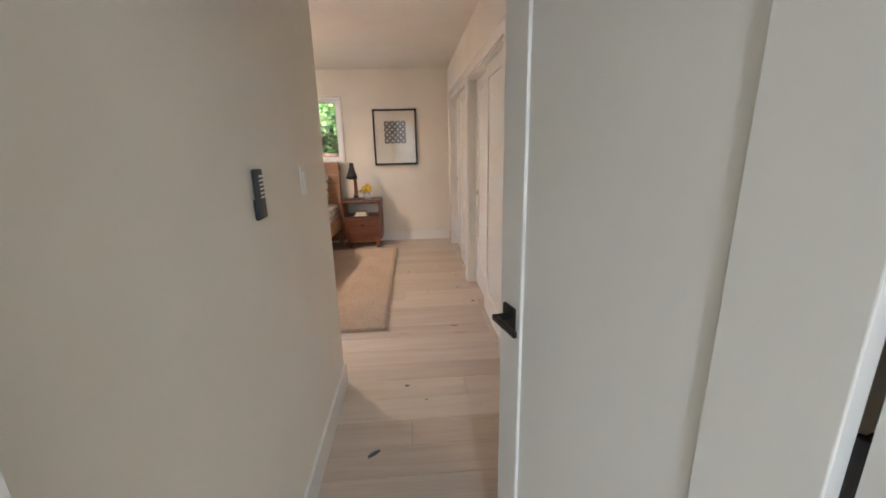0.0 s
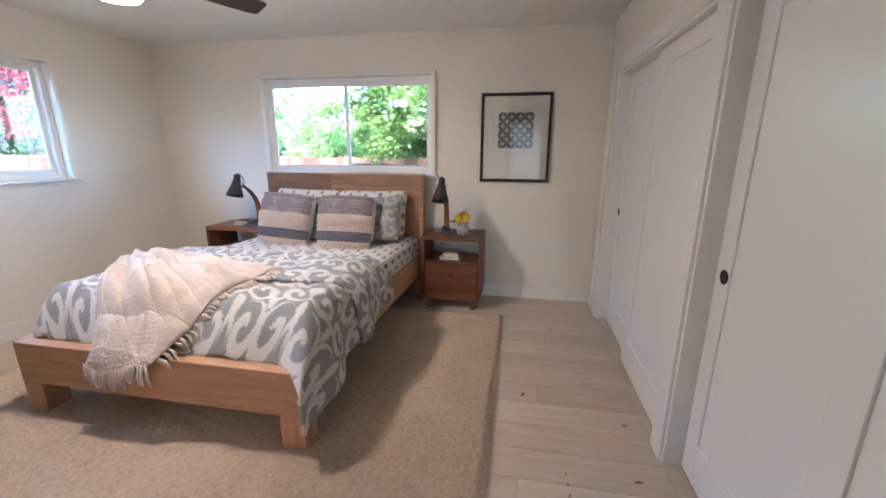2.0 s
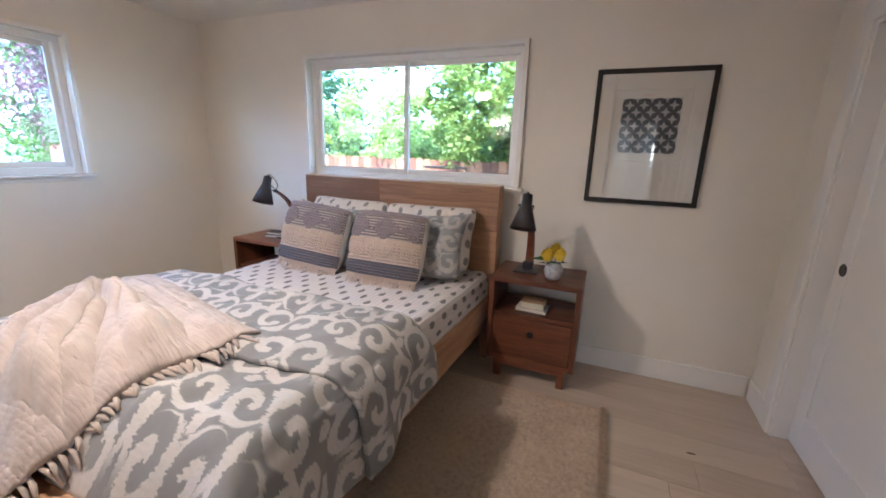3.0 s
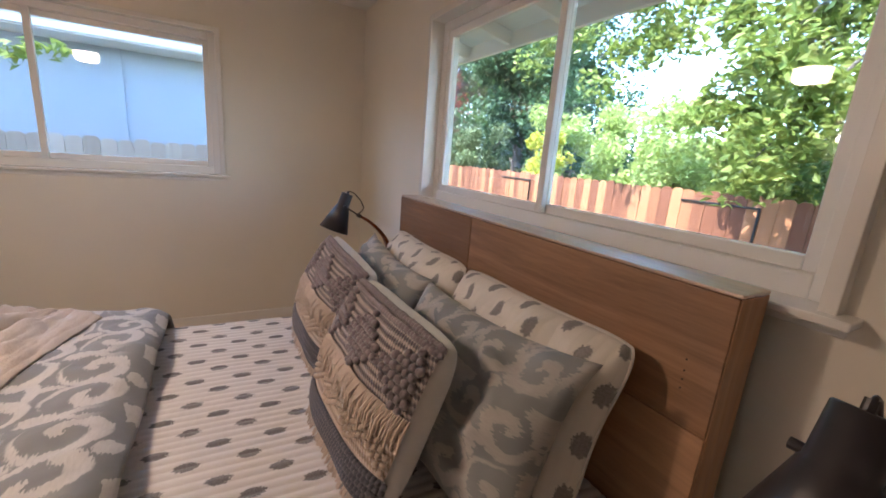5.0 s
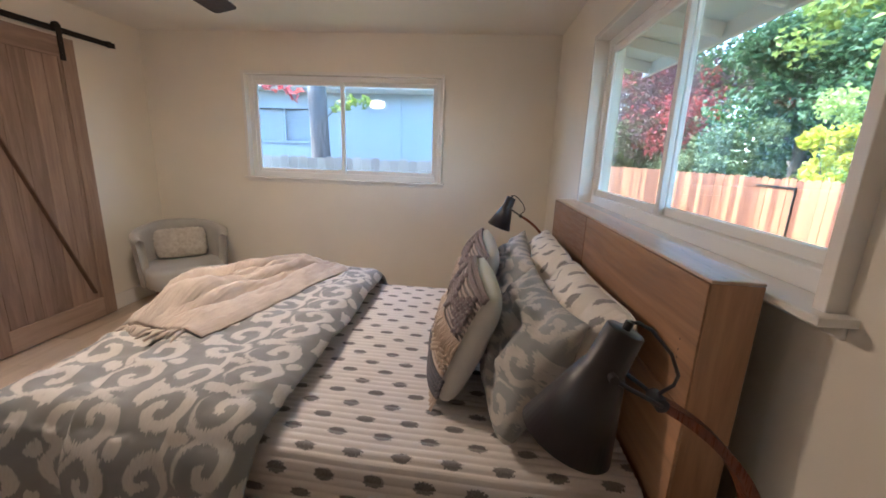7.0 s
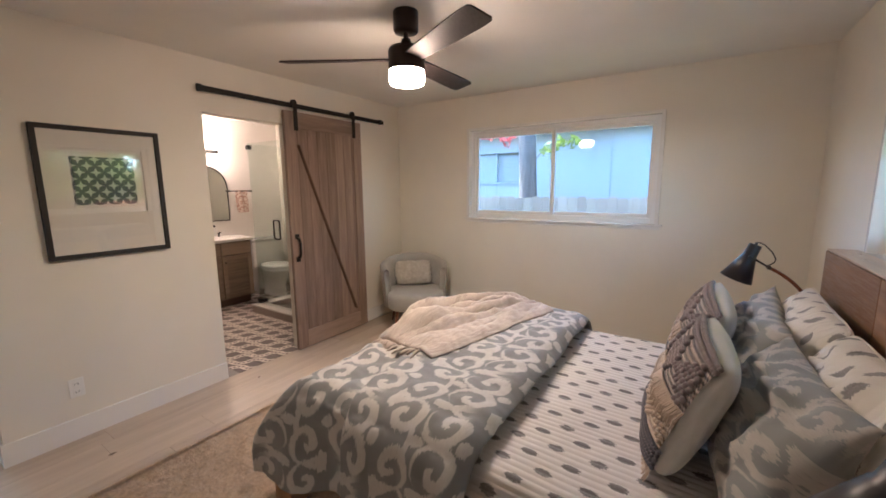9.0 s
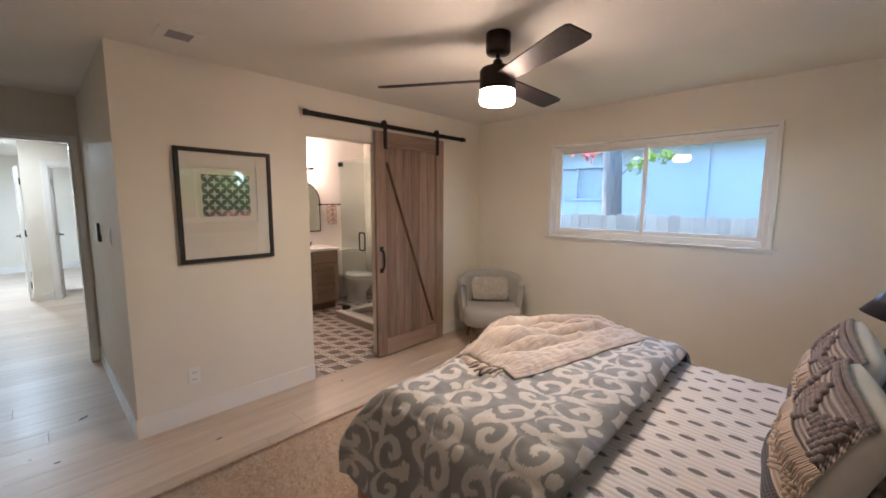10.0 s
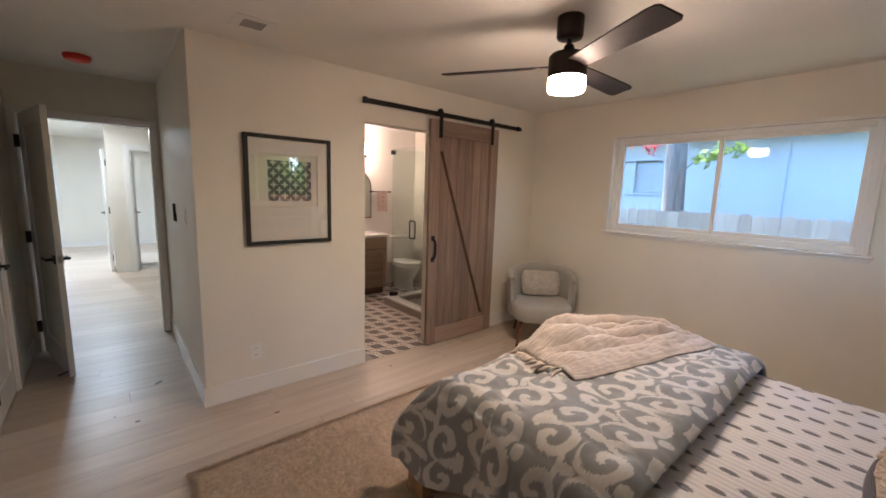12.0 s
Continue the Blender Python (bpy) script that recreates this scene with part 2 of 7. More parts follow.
def tube(bm, pts, radius, n=8, closed=False):
    """A tube along points; radius is a number or one for each point."""
    pts = [Vector(p) for p in pts]
    rad = radius if isinstance(radius, (list, tuple)) else [radius] * len(pts)
    rings, side = [], None
    for k, p in enumerate(pts):
        a, b = pts[max(k - 1, 0)], pts[min(k + 1, len(pts) - 1)]
        if closed:
            a, b = pts[k - 1], pts[(k + 1) % len(pts)]
        d = (b - a).normalized()
        if side is None:
            side = d.orthogonal().normalized()
        side = (side - d * side.dot(d)).normalized()
        up = d.cross(side)
        rings.append([bm.verts.new(p + (side * math.cos(2 * math.pi * j / n) + up * math.sin(2 * math.pi * j / n)) * rad[k]) for j in range(n)])
    last = len(rings) if closed else len(rings) - 1
    for k in range(last):
        r, s = rings[k], rings[(k + 1) % len(rings)]
        for j in range(n):
            bm.faces.new((r[j], r[(j + 1) % n], s[(j + 1) % n], s[j]))
    if not closed:
        bm.faces.new(rings[0][::-1])
        bm.faces.new(rings[-1])
    return bm


def lathe(bm, profile, n=32, at=(0, 0, 0), m=None):
    """A surface of revolution about z from (radius, height) pairs."""
    rings = []
    for r, z in profile:
        rings.append([bm.verts.new(Vector((r * math.cos(2 * math.pi * j / n), r * math.sin(2 * math.pi * j / n), z)) + Vector(at)) for j in range(n)])
    vs = [v for ring in rings for v in ring]
    for a, b in zip(rings, rings[1:]):
        for j in range(n):
            bm.faces.new((a[j], a[(j + 1) % n], b[(j + 1) % n], b[j]))
    if profile[0][0] > 1e-5:
        bm.faces.new(rings[0][::-1])
    if profile[-1][0] > 1e-5:
        bm.faces.new(rings[-1])
    bmesh.ops.remove_doubles(bm, verts=vs, dist=1e-6)
    if m is not None:
        bmesh.ops.transform(bm, matrix=m, verts=[v for v in vs if v.is_valid])
    return bm


def arc(c, r, a0, a1, n, plane="xz"):
    out = []
    for k in range(n + 1):
        a = radians(a0 + (a1 - a0) * k / n)
        u, v = r * math.cos(a), r * math.sin(a)
        out.append({"xz": (c[0] + u, c[1], c[2] + v), "yz": (c[0], c[1] + u, c[2] + v), "xy": (c[0] + u, c[1] + v, c[2])}[plane])
    return out


def grid(nu, nv, f, uv=None):
    """A sheet of nu by nv faces whose corners are f(u, v), u and v from 0 to 1; uv gives its cloth coordinates in metres."""
    bm = bmesh.new()
    rows = [[bm.verts.new(f(i / nu, j / nv)) for i in range(nu + 1)] for j in range(nv + 1)]
    layer = bm.loops.layers.uv.new("UVMap") if uv else None
    for j in range(nv):
        for i in range(nu):
            face = bm.faces.new((rows[j][i], rows[j][i + 1], rows[j + 1][i + 1], rows[j + 1][i]))
            if uv:
                for loop, (a, b) in zip(face.loops, ((i, j), (i + 1, j), (i + 1, j + 1), (i, j + 1))):
                    loop[layer].uv = uv(a / nu, b / nv)
    return bm


def setting(name, bm, material, label="", category="", smooth=False):
    return tagged(part(name, bm, material, None, "", smooth), label, category, kind="structure")

# ---------------------------------------------------------------- plan, in metres
XW, XE, YN, YS, XC, YD, H = -4.0, 0.47, 7.62, 3.845, -0.545, 2.0, 2.44
T = 0.12
WIN1 = (-2.80, -1.05, 1.18, 2.095)   # x0, x1, z0, z1 in the bed's wall
WIN2 = (4.81, 6.625, 1.17, 2.095)     # y0, y1, z0, z1 in the side wall
BATH = (-2.47, -1.76, 0.0, 2.058)
DOOR = (-0.484, 0.418, 0.0, 2.045)
C1, C2 = (5.70, 7.27), (4.06, 5.58)  # closets along the east wall
D3 = (2.80, 3.56)
CT = 1.995


def wall(name, axis, a, b, s0, s1, openings=(), z0=0.0, z1=H, material=None, label=""):
    """A wall between a and b across, from s0 to s1 along axis, with openings (s0, s1, z0, z1)."""
    bm = bmesh.new()
    cuts = sorted({s0, s1, *[v for o in openings for v in o[:2]]})
    for p, q in zip(cuts, cuts[1:]):
        spans = [(z0, z1)]
        for o in openings:
            if o[0] <= p + 1e-6 and o[1] >= q - 1e-6:
                spans = [x for x in ((z0, o[2]), (o[3], z1)) if x[1] - x[0] > 1e-4]
        for lo, hi in spans:
            if axis == "x":
                box(bm, (p, a, lo), (q, b, hi))
            else:
                box(bm, (a, p, lo), (b, q, hi))
    bmesh.ops.remove_doubles(bm, verts=bm.verts, dist=1e-5)
    return setting(name, bm, material or WALL, label or "warm white painted plaster wall", "wall")


wall("wall_north", "x", YN, YN + 0.14, XW - 0.14, XE + 0.8, [WIN1])
wall("wall_west", "y", XW - 0.14, XW, 1.33, YN, [WIN2])
wall("wall_bath", "x", YS - T, YS, XW, XC, [BATH])
wall("wall_corridor", "y", XC - T, XC, YD, YS - T)
wall("wall_door", "x", YD - 0.1, YD, -1.9, XE + 0.8, [DOOR])
wall("wall_east", "y", XE, XE + 0.12, YD, YN, [(D3[0], D3[1], 0, 2.04), (C2[0], C2[1], 0, CT), (C1[0], C1[1], 0, CT)])
wall("wall_closet_back", "y", XE + 0.7, XE + 0.8, YD, YN)
wall("wall_bath_south", "x", 1.33, 1.45, XW, -1.9, material=BATHWALL)
wall("wall_bath_east", "y", -0.9, -0.8, YD, YS - T, material=BATHWALL)
# hall and the rooms beyond it
wall("wall_hall_west", "y", -2.0, -1.9, -1.58, YD)
wall("wall_hall_east", "y", XE + 0.8, XE + 0.9, -5.4, YD)
wall("wall_hall_south", "x", -1.68, -1.58, -2.0, XE + 0.8, [(-0.13, XE + 0.8, 0, H), (-1.23, -0.42, 0, 2.04)])
wall("wall_far_room", "x", -5.4, -5.3, -3.0, XE + 0.9, [(0.72, 1.15, 1.05, 2.0)])
wall("wall_far_west", "y", -3.0, -2.9, -5.3, -1.68, [(-4.4, -3.0, 1.0, 2.0)])

setting("ceiling", boxes(((XW - 0.14, YS - T, H), (XE + 0.9, YN + 0.14, H + 0.12)), ((XW - 0.14, 1.33, H), (XC, YS - T, H + 0.12)), ((XC, -5.4, H), (XE + 0.9, YS - T, H + 0.12)), ((-3.0, -5.4, H), (XC, 1.33, H + 0.12))), CEIL, "flat off-white painted ceiling", "ceiling")
setting("subfloor", boxes(((XW - 0.14, YS - T, -0.15), (XE + 0.9, YN + 0.14, -0.014)), ((XW - 0.14, 1.33, -0.15), (XC - T, YS - T, -0.014)), ((XC - T, -5.4, -0.15), (XE + 0.9, YS - T, -0.014)), ((-3.0, -5.4, -0.15), (XC - T, 1.33, -0.014))), paint("subfloor_dark", (0.1, 0.075, 0.055), 0.8), "dark gap under the floor boards", "floor")


def slab(bm, s0, s1, face, depth, z0, z1, axis, side):
    """A trim board on a wall face; side is the way it stands proud."""
    lo, hi = (s0, face, z0), (s1, face + side * depth, z1)
    if axis == "y":
        lo, hi = (face, s0, z0), (face + side * depth, s1, z1)
    return box(bm, lo, hi, 0.003, 2)


BASE_H = 0.135


def baseboard(name, runs):
    bm = bmesh.new()
    for r in runs:
        slab(bm, *r)
    return setting(name, bm, TRIM, "white painted flat baseboard", "baseboard")


B = 0.014
baseboard("baseboard", [
    (XW + B, XE - 0.02, YN, B, 0, BASE_H, "x", -1), (YS, YN - B, XW, B, 0, BASE_H, "y", 1),
    (XW + B, BATH[0], YS, B, 0, BASE_H, "x", 1), (BATH[1], XC + B, YS, B, 0, BASE_H, "x", 1),
    (YD + 0.02, YS, XC, B, 0, BASE_H, "y", 1), (YD + 0.001, D3[0] - 0.09, XE, B, 0, BASE_H, "y", -1),
    (D3[1] + 0.09, C2[0] - 0.09, XE, B, 0, BASE_H, "y", -1), (C1[1] + 0.09, YN - B, XE, B, 0, BASE_H, "y", -1)])
baseboard("baseboard_far", [(-0.24, XE + 0.8, -5.3, B, 0, 0.12, "x", 1), (-0.42 + 0.08, -0.13 - 0.08, -1.58, B, 0, 0.12, "x", 1),
                            (-1.9, -1.31, -1.58, B, 0, 0.12, "x", 1), (-2.9, -0.34, -5.3, B, 0, 0.12, "x", 1)])


def casing(name, s0, s1, top, face, axis, side, w=0.085, d=0.017, depth=0.1):
    """Flat boards round a door opening with the lining of the opening itself."""
    bm = bmesh.new()
    slab(bm, s0 - w, s0, face, d, 0, top + w, axis, side)
    slab(bm, s1, s1 + w, face, d, 0, top + w, axis, side)
    slab(bm, s0, s1, face, d, top, top + w, axis, side)
    return setting(name, bm, TRIM, "white painted flat door casing", "trim")


casing("trim_door", DOOR[0], DOOR[1], DOOR[3], YD, "x", 1, 0.044)
casing("trim_closet_north", C1[0], C1[1], CT, XE, "y", -1, 0.09)
bm = bmesh.new()
slab(bm, C2[0] - 0.09, C2[0], XE, 0.017, 0, CT + 0.09, "y", -1)
slab(bm, C2[1], C1[0] - 0.09, XE, 0.017, 0, CT + 0.09, "y", -1)
slab(bm, C2[0], C2[1], XE, 0.017, CT, CT + 0.09, "y", -1)
setting("trim_closet_south", bm, TRIM, "white painted flat closet casing", "trim")
casing("trim_linen_door", D3[0], D3[1], 2.04, XE, "y", -1, 0.085)
casing("trim_far_right", -1.23, -0.42, 2.04, -1.58, "x", 1, 0.075)

# ---------------------------------------------------------------- doors and windows
def shaker(parent, x0, x1, y0, y1, z0, z1, across, stile=0.105, bottom=0.19, material=TRIM, hinge_stile=None):
    """A one-panel door between two corners: stiles, rails and a recessed panel; across is the axis of its thickness."""
    def b(a0, a1, c0, c1, inset=0.0):
        if across == "x":
            return one((x0 + inset, a0, c0), (x1 - inset, a1, c1), 0.0025)
        return one((a0, y0 + inset, c0), (a1, y1 - inset, c1), 0.0025)
    s0, s1 = (y0, y1) if across == "x" else (x0, x1)
    first = hinge_stile or stile
    part("stile", b(s0, s0 + first, z0, z1), material, parent)
    part("stile", b(s1 - stile, s1, z0, z1), material, parent)
    part("rail", b(s0 + first, s1 - stile, z1 - stile, z1), material, parent)
    part("rail", b(s0 + first, s1 - stile, z0, z0 + bottom), material, parent)
    part("panel", b(s0 + first - 0.003, s1 - stile + 0.003, z0 + bottom - 0.003, z1 - stile + 0.003, 0.009), material, parent)


def lever(parent, base, out, along):
    """A black lever handle: square rose, neck and flat lever, standing out from base."""
    base, out, along = Vector(base), Vector(out), Vector(along)
    m = Matrix.Translation(base) @ Matrix((along, out, Vector((0, 0, 1)))).transposed().to_4x4()
    h = part("lever_handle", box(bmesh.new(), (-0.032, 0, -0.032), (0.032, 0.009, 0.032), 0.002, 2, m), BLACK, parent, "matte black lever handle")
    bm = cyl(bmesh.new(), m @ Vector((0, 0.008, 0)), m @ Vector((0, 0.05, 0)), 0.011)
    part("neck", bm, BLACK, h)
    part("grip", box(bmesh.new(), (-0.012, 0.042, -0.009), (0.115, 0.054, 0.009), 0.003, 2, m), BLACK, h)


def hinge(parent, m):
    bm = cyl(bmesh.new(), m @ Vector((0, 0, -0.05)), m @ Vector((0, 0, 0.05)), 0.008, n=10)
    box(bm, (-0.03, -0.002, -0.05), (0.0, 0.002, 0.05), 0, 1, m)
    part("hinge", bm, BLACK, parent, "black butt hinge")


def jamb(name, s0, s1, top, a, b, axis):
    """The lining of a door opening through the wall."""
    t = 0.018
    bm = bmesh.new()
    for lo, hi in (((s0, a, 0), (s0 + t, b, top)), ((s1 - t, a, 0), (s1, b, top)), ((s0 + t, a, top - t), (s1 - t, b, top))):
        if axis == "y":
            lo, hi = (lo[1], lo[0], lo[2]), (hi[1], hi[0], hi[2])
        box(bm, lo, hi, 0.001)
    return setting(name, bm, TRIM, "white painted door lining", "trim")


jamb("trim_jamb_entry", DOOR[0], DOOR[1], DOOR[3], YD - 0.104, YD + 0.004, "x")
jamb("trim_jamb_linen", D3[0], D3[1], 2.04, XE - 0.003, XE + 0.1, "y")
jamb("trim_jamb_closet_a", C1[0], C1[1], CT, XE - 0.003, XE + 0.124, "y")
jamb("trim_jamb_closet_b", C2[0], C2[1], CT, XE - 0.003, XE + 0.124, "y")

# entry door, standing open into the room
swing = math.degrees(math.atan2(2.79 - 2.015, 0.197 - 0.398))
door_1 = tagged(new("door_1"), "white one-panel interior door standing open with black lever handles", "door", kind="structure")
door_1.matrix_world = pose(0.398, 2.015, 0.0, 0, 0, swing)
shaker(door_1, 0.0, 0.79, 0.0, 0.036, 0.012, 2.035, "y", 0.115, 0.2, hinge_stile=0.15)
lever(door_1, (0.728, 0.036, 0.925), (0, 1, 0), (-1, 0, 0))
lever(door_1, (0.728, 0.0, 0.925), (0, -1, 0), (-1, 0, 0))
part("latch_plate", one((0.789, 0.006, 0.9), (0.7925, 0.03, 0.955), 0.001), CHROME, door_1, "steel latch plate")
for z in (0.24, 1.03, 1.82):
    hinge(door_1, pose(-0.004, -0.004, z, 0, 0, 90))
part("door_stop", cyl(bmesh.new(), (0.76, -0.06, 0.03), (0.76, 0.0, 0.05), 0.006), BLACK, door_1, "black spring door stop")

# hinged linen door in the corridor's east wall
door_2 = tagged(new("door_2"), "white one-panel linen cupboard door with black lever", "door", kind="structure")
shaker(door_2, XE + 0.004, XE + 0.039, D3[0] + 0.021, D3[1] - 0.021, 0.012, 2.018, "x", 0.1, 0.19)
lever(door_2, (XE + 0.004, D3[0] + 0.09, 0.925), (-1, 0, 0), (0, 1, 0))
for z in (0.262, 1.04, 1.815):
    hinge(door_2, pose(XE - 0.005, D3[1] - 0.019, z))


def slider(name, x0, y0, y1, pull_y):
    ob = tagged(new(name), "white one-panel sliding closet door with round black pull", "closet door", group="closet doors", kind="structure")
    shaker(ob, x0, x0 + 0.034, y0, y1, 0.012, CT - 0.022, "x", 0.1, 0.19)
    if pull_y is None:
        return ob
    part("finger_pull", lathe(bmesh.new(), [(0.0, 0.0008), (0.019, 0.0012), (0.022, 0.003), (0.026, 0.0035), (0.029, 0.002), (0.029, -0.003)], 24, m=pose(x0 - 0.0005, pull_y, 0.945, 0, -90, 0)), BLACK, ob, "round black finger pull")
    return ob


for y0, y1 in (C1, C2):
    mid = (y0 + y1) / 2
    slider("door_slider", XE + 0.076, mid - 0.035, y1 - 0.02, y1 - 0.085)
    slider("door_slider", XE + 0.032, y0 + 0.02, mid + 0.035, None if y0 > 5 else y0 + 0.095)

# doors of the far rooms, open into them
for hx, sgn, key in ((-0.112, 1, "door_far"), (-0.438, -1, "door_far")):
    d = tagged(new(key), "white interior door standing open with black hinges and lever", "door", group="doors of the far rooms", kind="structure")
    d.matrix_world = pose(hx, -1.7, 0, 0, 0, -88 if sgn > 0 else -92)
    th = 0.036 * sgn
    shaker(d, 0.0, 0.76, min(0, th), max(0, th), 0.012, 2.02, "y", 0.115, 0.2)
    lever(d, (0.7, th if sgn > 0 else 0.0, 0.95), (0, 1, 0), (-1, 0, 0))
    lever(d, (0.7, 0.0 if sgn > 0 else th, 0.95), (0, -1, 0), (-1, 0, 0))
    for z in (0.24, 1.03, 1.8):
        hinge(d, pose(-0.012, 0.0, z, 0, 0, 0))
jamb("trim_jamb_far_b", -1.23, -0.42, 2.04, -1.684, -1.576, "x")


def sliding_window(name, label, s0, s1, z0, z1, mid, face, axis, side, ledge=0.032, proud=0.006):
    """A two-sash vinyl slider in a plastered opening; side points outdoors from the wall's face."""
    win = tagged(new(name), label, "window", kind="structure")

    def b(a0, a1, d0, d1, c0, c1, bev=0.004):
        if axis == "x":
            return one((a0, face + side * d0, c0), (a1, face + side * d1, c1), bev)
        return one((face + side * d0, a0, c0), (face + side * d1, a1, c1), bev)
    f = 0.053
    for args in ((s0, s0 + f, 0.042, 0.115, z0, z1), (s1 - f, s1, 0.042, 0.115, z0, z1), (s0 + f, s1 - f, 0.042, 0.115, z1 - f, z1), (s0 + f, s1 - f, 0.042, 0.115, z0, z0 + f)):
        part("window_frame", b(*args), VINYL, win)
    for args in ((s0 - 0.016, s0 + 0.012, -proud, 0.042, z0, z1 + 0.016), (s1 - 0.012, s1 + 0.016, -proud, 0.042, z0, z1 + 0.016), (s0 + 0.012, s1 - 0.012, -proud, 0.042, z1 - 0.012, z1 + 0.016)):
        part("window_lining", b(*args, 0.002), TRIM, win)
    # fixed pane, and the sliding sash on the room side
    for k, (a0, a1, d) in enumerate(((s0 + f, mid + 0.02, 0.05), (mid - 0.02, s1 - f, 0.078))):
        w = 0.034
        sash = part("sash", b(a0, a0 + w, d, d + 0.024, z0 + f, z1 - f), VINYL, win)
        part("sash_bar", b(a1 - w, a1, d, d + 0.024, z0 + f, z1 - f), VINYL, sash)
        part("sash_bar", b(a0 + w, a1 - w, d, d + 0.024, z1 - f - w, z1 - f), VINYL, sash)
        part("sash_bar", b(a0 + w, a1 - w, d, d + 0.024, z0 + f, z0 + f + w), VINYL, sash)
        pane = part("pane", b(a0 + w - 0.004, a1 - w + 0.004, d + 0.010, d + 0.014, z0 + f + w - 0.004, z1 - f - w + 0.004, 0), GLASS, sash)
        pane.visible_shadow = False
    # stool below, with an apron
    part("window_sill", b(s0 - 0.045, s1 + 0.045, -ledge, 0.041, z0 - 0.014, z0 + 0.004, 0.004), TRIM, win)
    part("apron", b(s0 - 0.03, s1 + 0.03, -0.009, 0.0, z0 - 0.042, z0 - 0.017, 0.003), TRIM, win)
    return win


sliding_window("window_1", "white vinyl sliding window over the headboard", *WIN1, -1.94, YN, "x", 1, 0.068, 0.036)
sliding_window("window_2", "white vinyl sliding window in the side wall", *WIN2, 5.70, XW, "y", -1, 0.04, 0.028)
for nm, spec in (("window_3", (0.72, 1.15, 1.05, 2.0, -5.3, "x", -1)), ("window_4", (-4.4, -3.0, 1.0, 2.0, -2.9, "y", -1))):
    s0, s1, z0, z1, face, axis, side = spec
    sliding_window(nm, "white vinyl window of a far room", s0, s1, z0, z1, (s0 + s1) / 2, face, axis, side)

# ---------------------------------------------------------------- bed
HB = (-2.709, -1.124)


def lean(y):
    """Middle line of the bed, which stands very slightly askew."""
    return -1.917 - 0.052 * (7.44 - y)


bed = thing("bed", "reclaimed warm brown wooden platform bed with tall plank headboard", "bed")
# headboard of wide planks between thick side boards
hb = part("headboard", one((HB[0], 7.452, 0.06), (HB[1], 7.535, 1.19), 0.004), BEDWOOD, bed, "plank headboard with worn top edge")
rows = [0.30, 0.60, 0.90, 1.198]
random.seed(4)
for k in range(3):
    cuts = [HB[0]] + ([-2.03] if k == 2 else [-1.58, ] if k == 1 else [-2.2]) + [HB[1]]
    for a, b in zip(cuts, cuts[1:]):
        part("plank", one((a + 0.0005, 7.436 + random.uniform(-0.002, 0.002), rows[k] + 0.0015), (b - 0.0005, 7.456, rows[k + 1] - 0.0015), 0.002), BEDWOOD, hb)
# pale raw worn wood, with the sky's sheen on top put into its colour
part("top_board", one((HB[0] - 0.002, 7.438, 1.1985), (HB[1] + 0.002, 7.545, 1.206), 0.003), wood("worn_skylit_top", (0.68, 0.53, 0.40), (0.42, 0.29, 0.19), 0, 1.0, 0.35, 0.3), hb, "worn top board, paler still with painted skylight")
for x0 in (HB[0] - 0.001, HB[1] - 0.001):
    part("side_board", one((x0, 7.44, 0.0), (x0 + 0.003, 7.543, 1.198), 0.001), BEDWOOD_Z, hb)
for zz in (0.98, 1.0, 1.02, 1.045):
    part("nail_hole", cyl(bmesh.new(), (-1.19, 7.4345, zz), (-1.19, 7.44, zz), 0.002, n=8), BLACKPAINT, hb)
fx0, fx1 = lean(5.31) - 0.83, lean(5.31) + 0.83
part("footboard", one((fx0, 5.31, 0.19), (fx1, 5.425, 0.425), 0.006, 3), BEDWOOD, bed, "thick rough-sawn foot beam")
for sx in (-1, 1):
    bm = bmesh.new()
    box(bm, (-0.03, 5.42, 0.26), (0.03, 7.45, 0.45), 0.004, 2)
    for v in bm.verts:
        v.co.x += lean(v.co.y) + sx * 0.762
    part("side_rail", bm, BEDWOOD_Y, bed)
    xa = fx0 if sx < 0 else fx1 - 0.125
    part("leg", one((xa, 5.312, 0.017), (xa + 0.125, 5.435, 0.192), 0.005, 2), BEDWOOD_Z, bed)
    xb = lean(7.4) + sx * 0.76
    part("leg", one((xb - 0.03, 7.37, 0.0), (xb + 0.03, 7.44, 0.26), 0.003), BEDWOOD_Z, bed)
bm = bmesh.new()
for k in range(12):
    y = 5.52 + k * 0.16
    box(bm, (lean(y) - 0.735, y, 0.36), (lean(y) + 0.735, y + 0.09, 0.385), 0.002)
part("slats", bm, BEDWOOD, bed)

MATTRESS = cloth("mattress_ticking", (0.7, 0.68, 0.65), 500)
bm = bmesh.new()
box(bm, (-0.725, 5.45, 0.387), (0.725, 7.43, 0.585), 0.05, 4)
for v in bm.verts:
    v.co.x += lean(v.co.y)
tagged(part("mattress", bm, MATTRESS, smooth=True), "white queen mattress lying in the bed frame", "mattress")


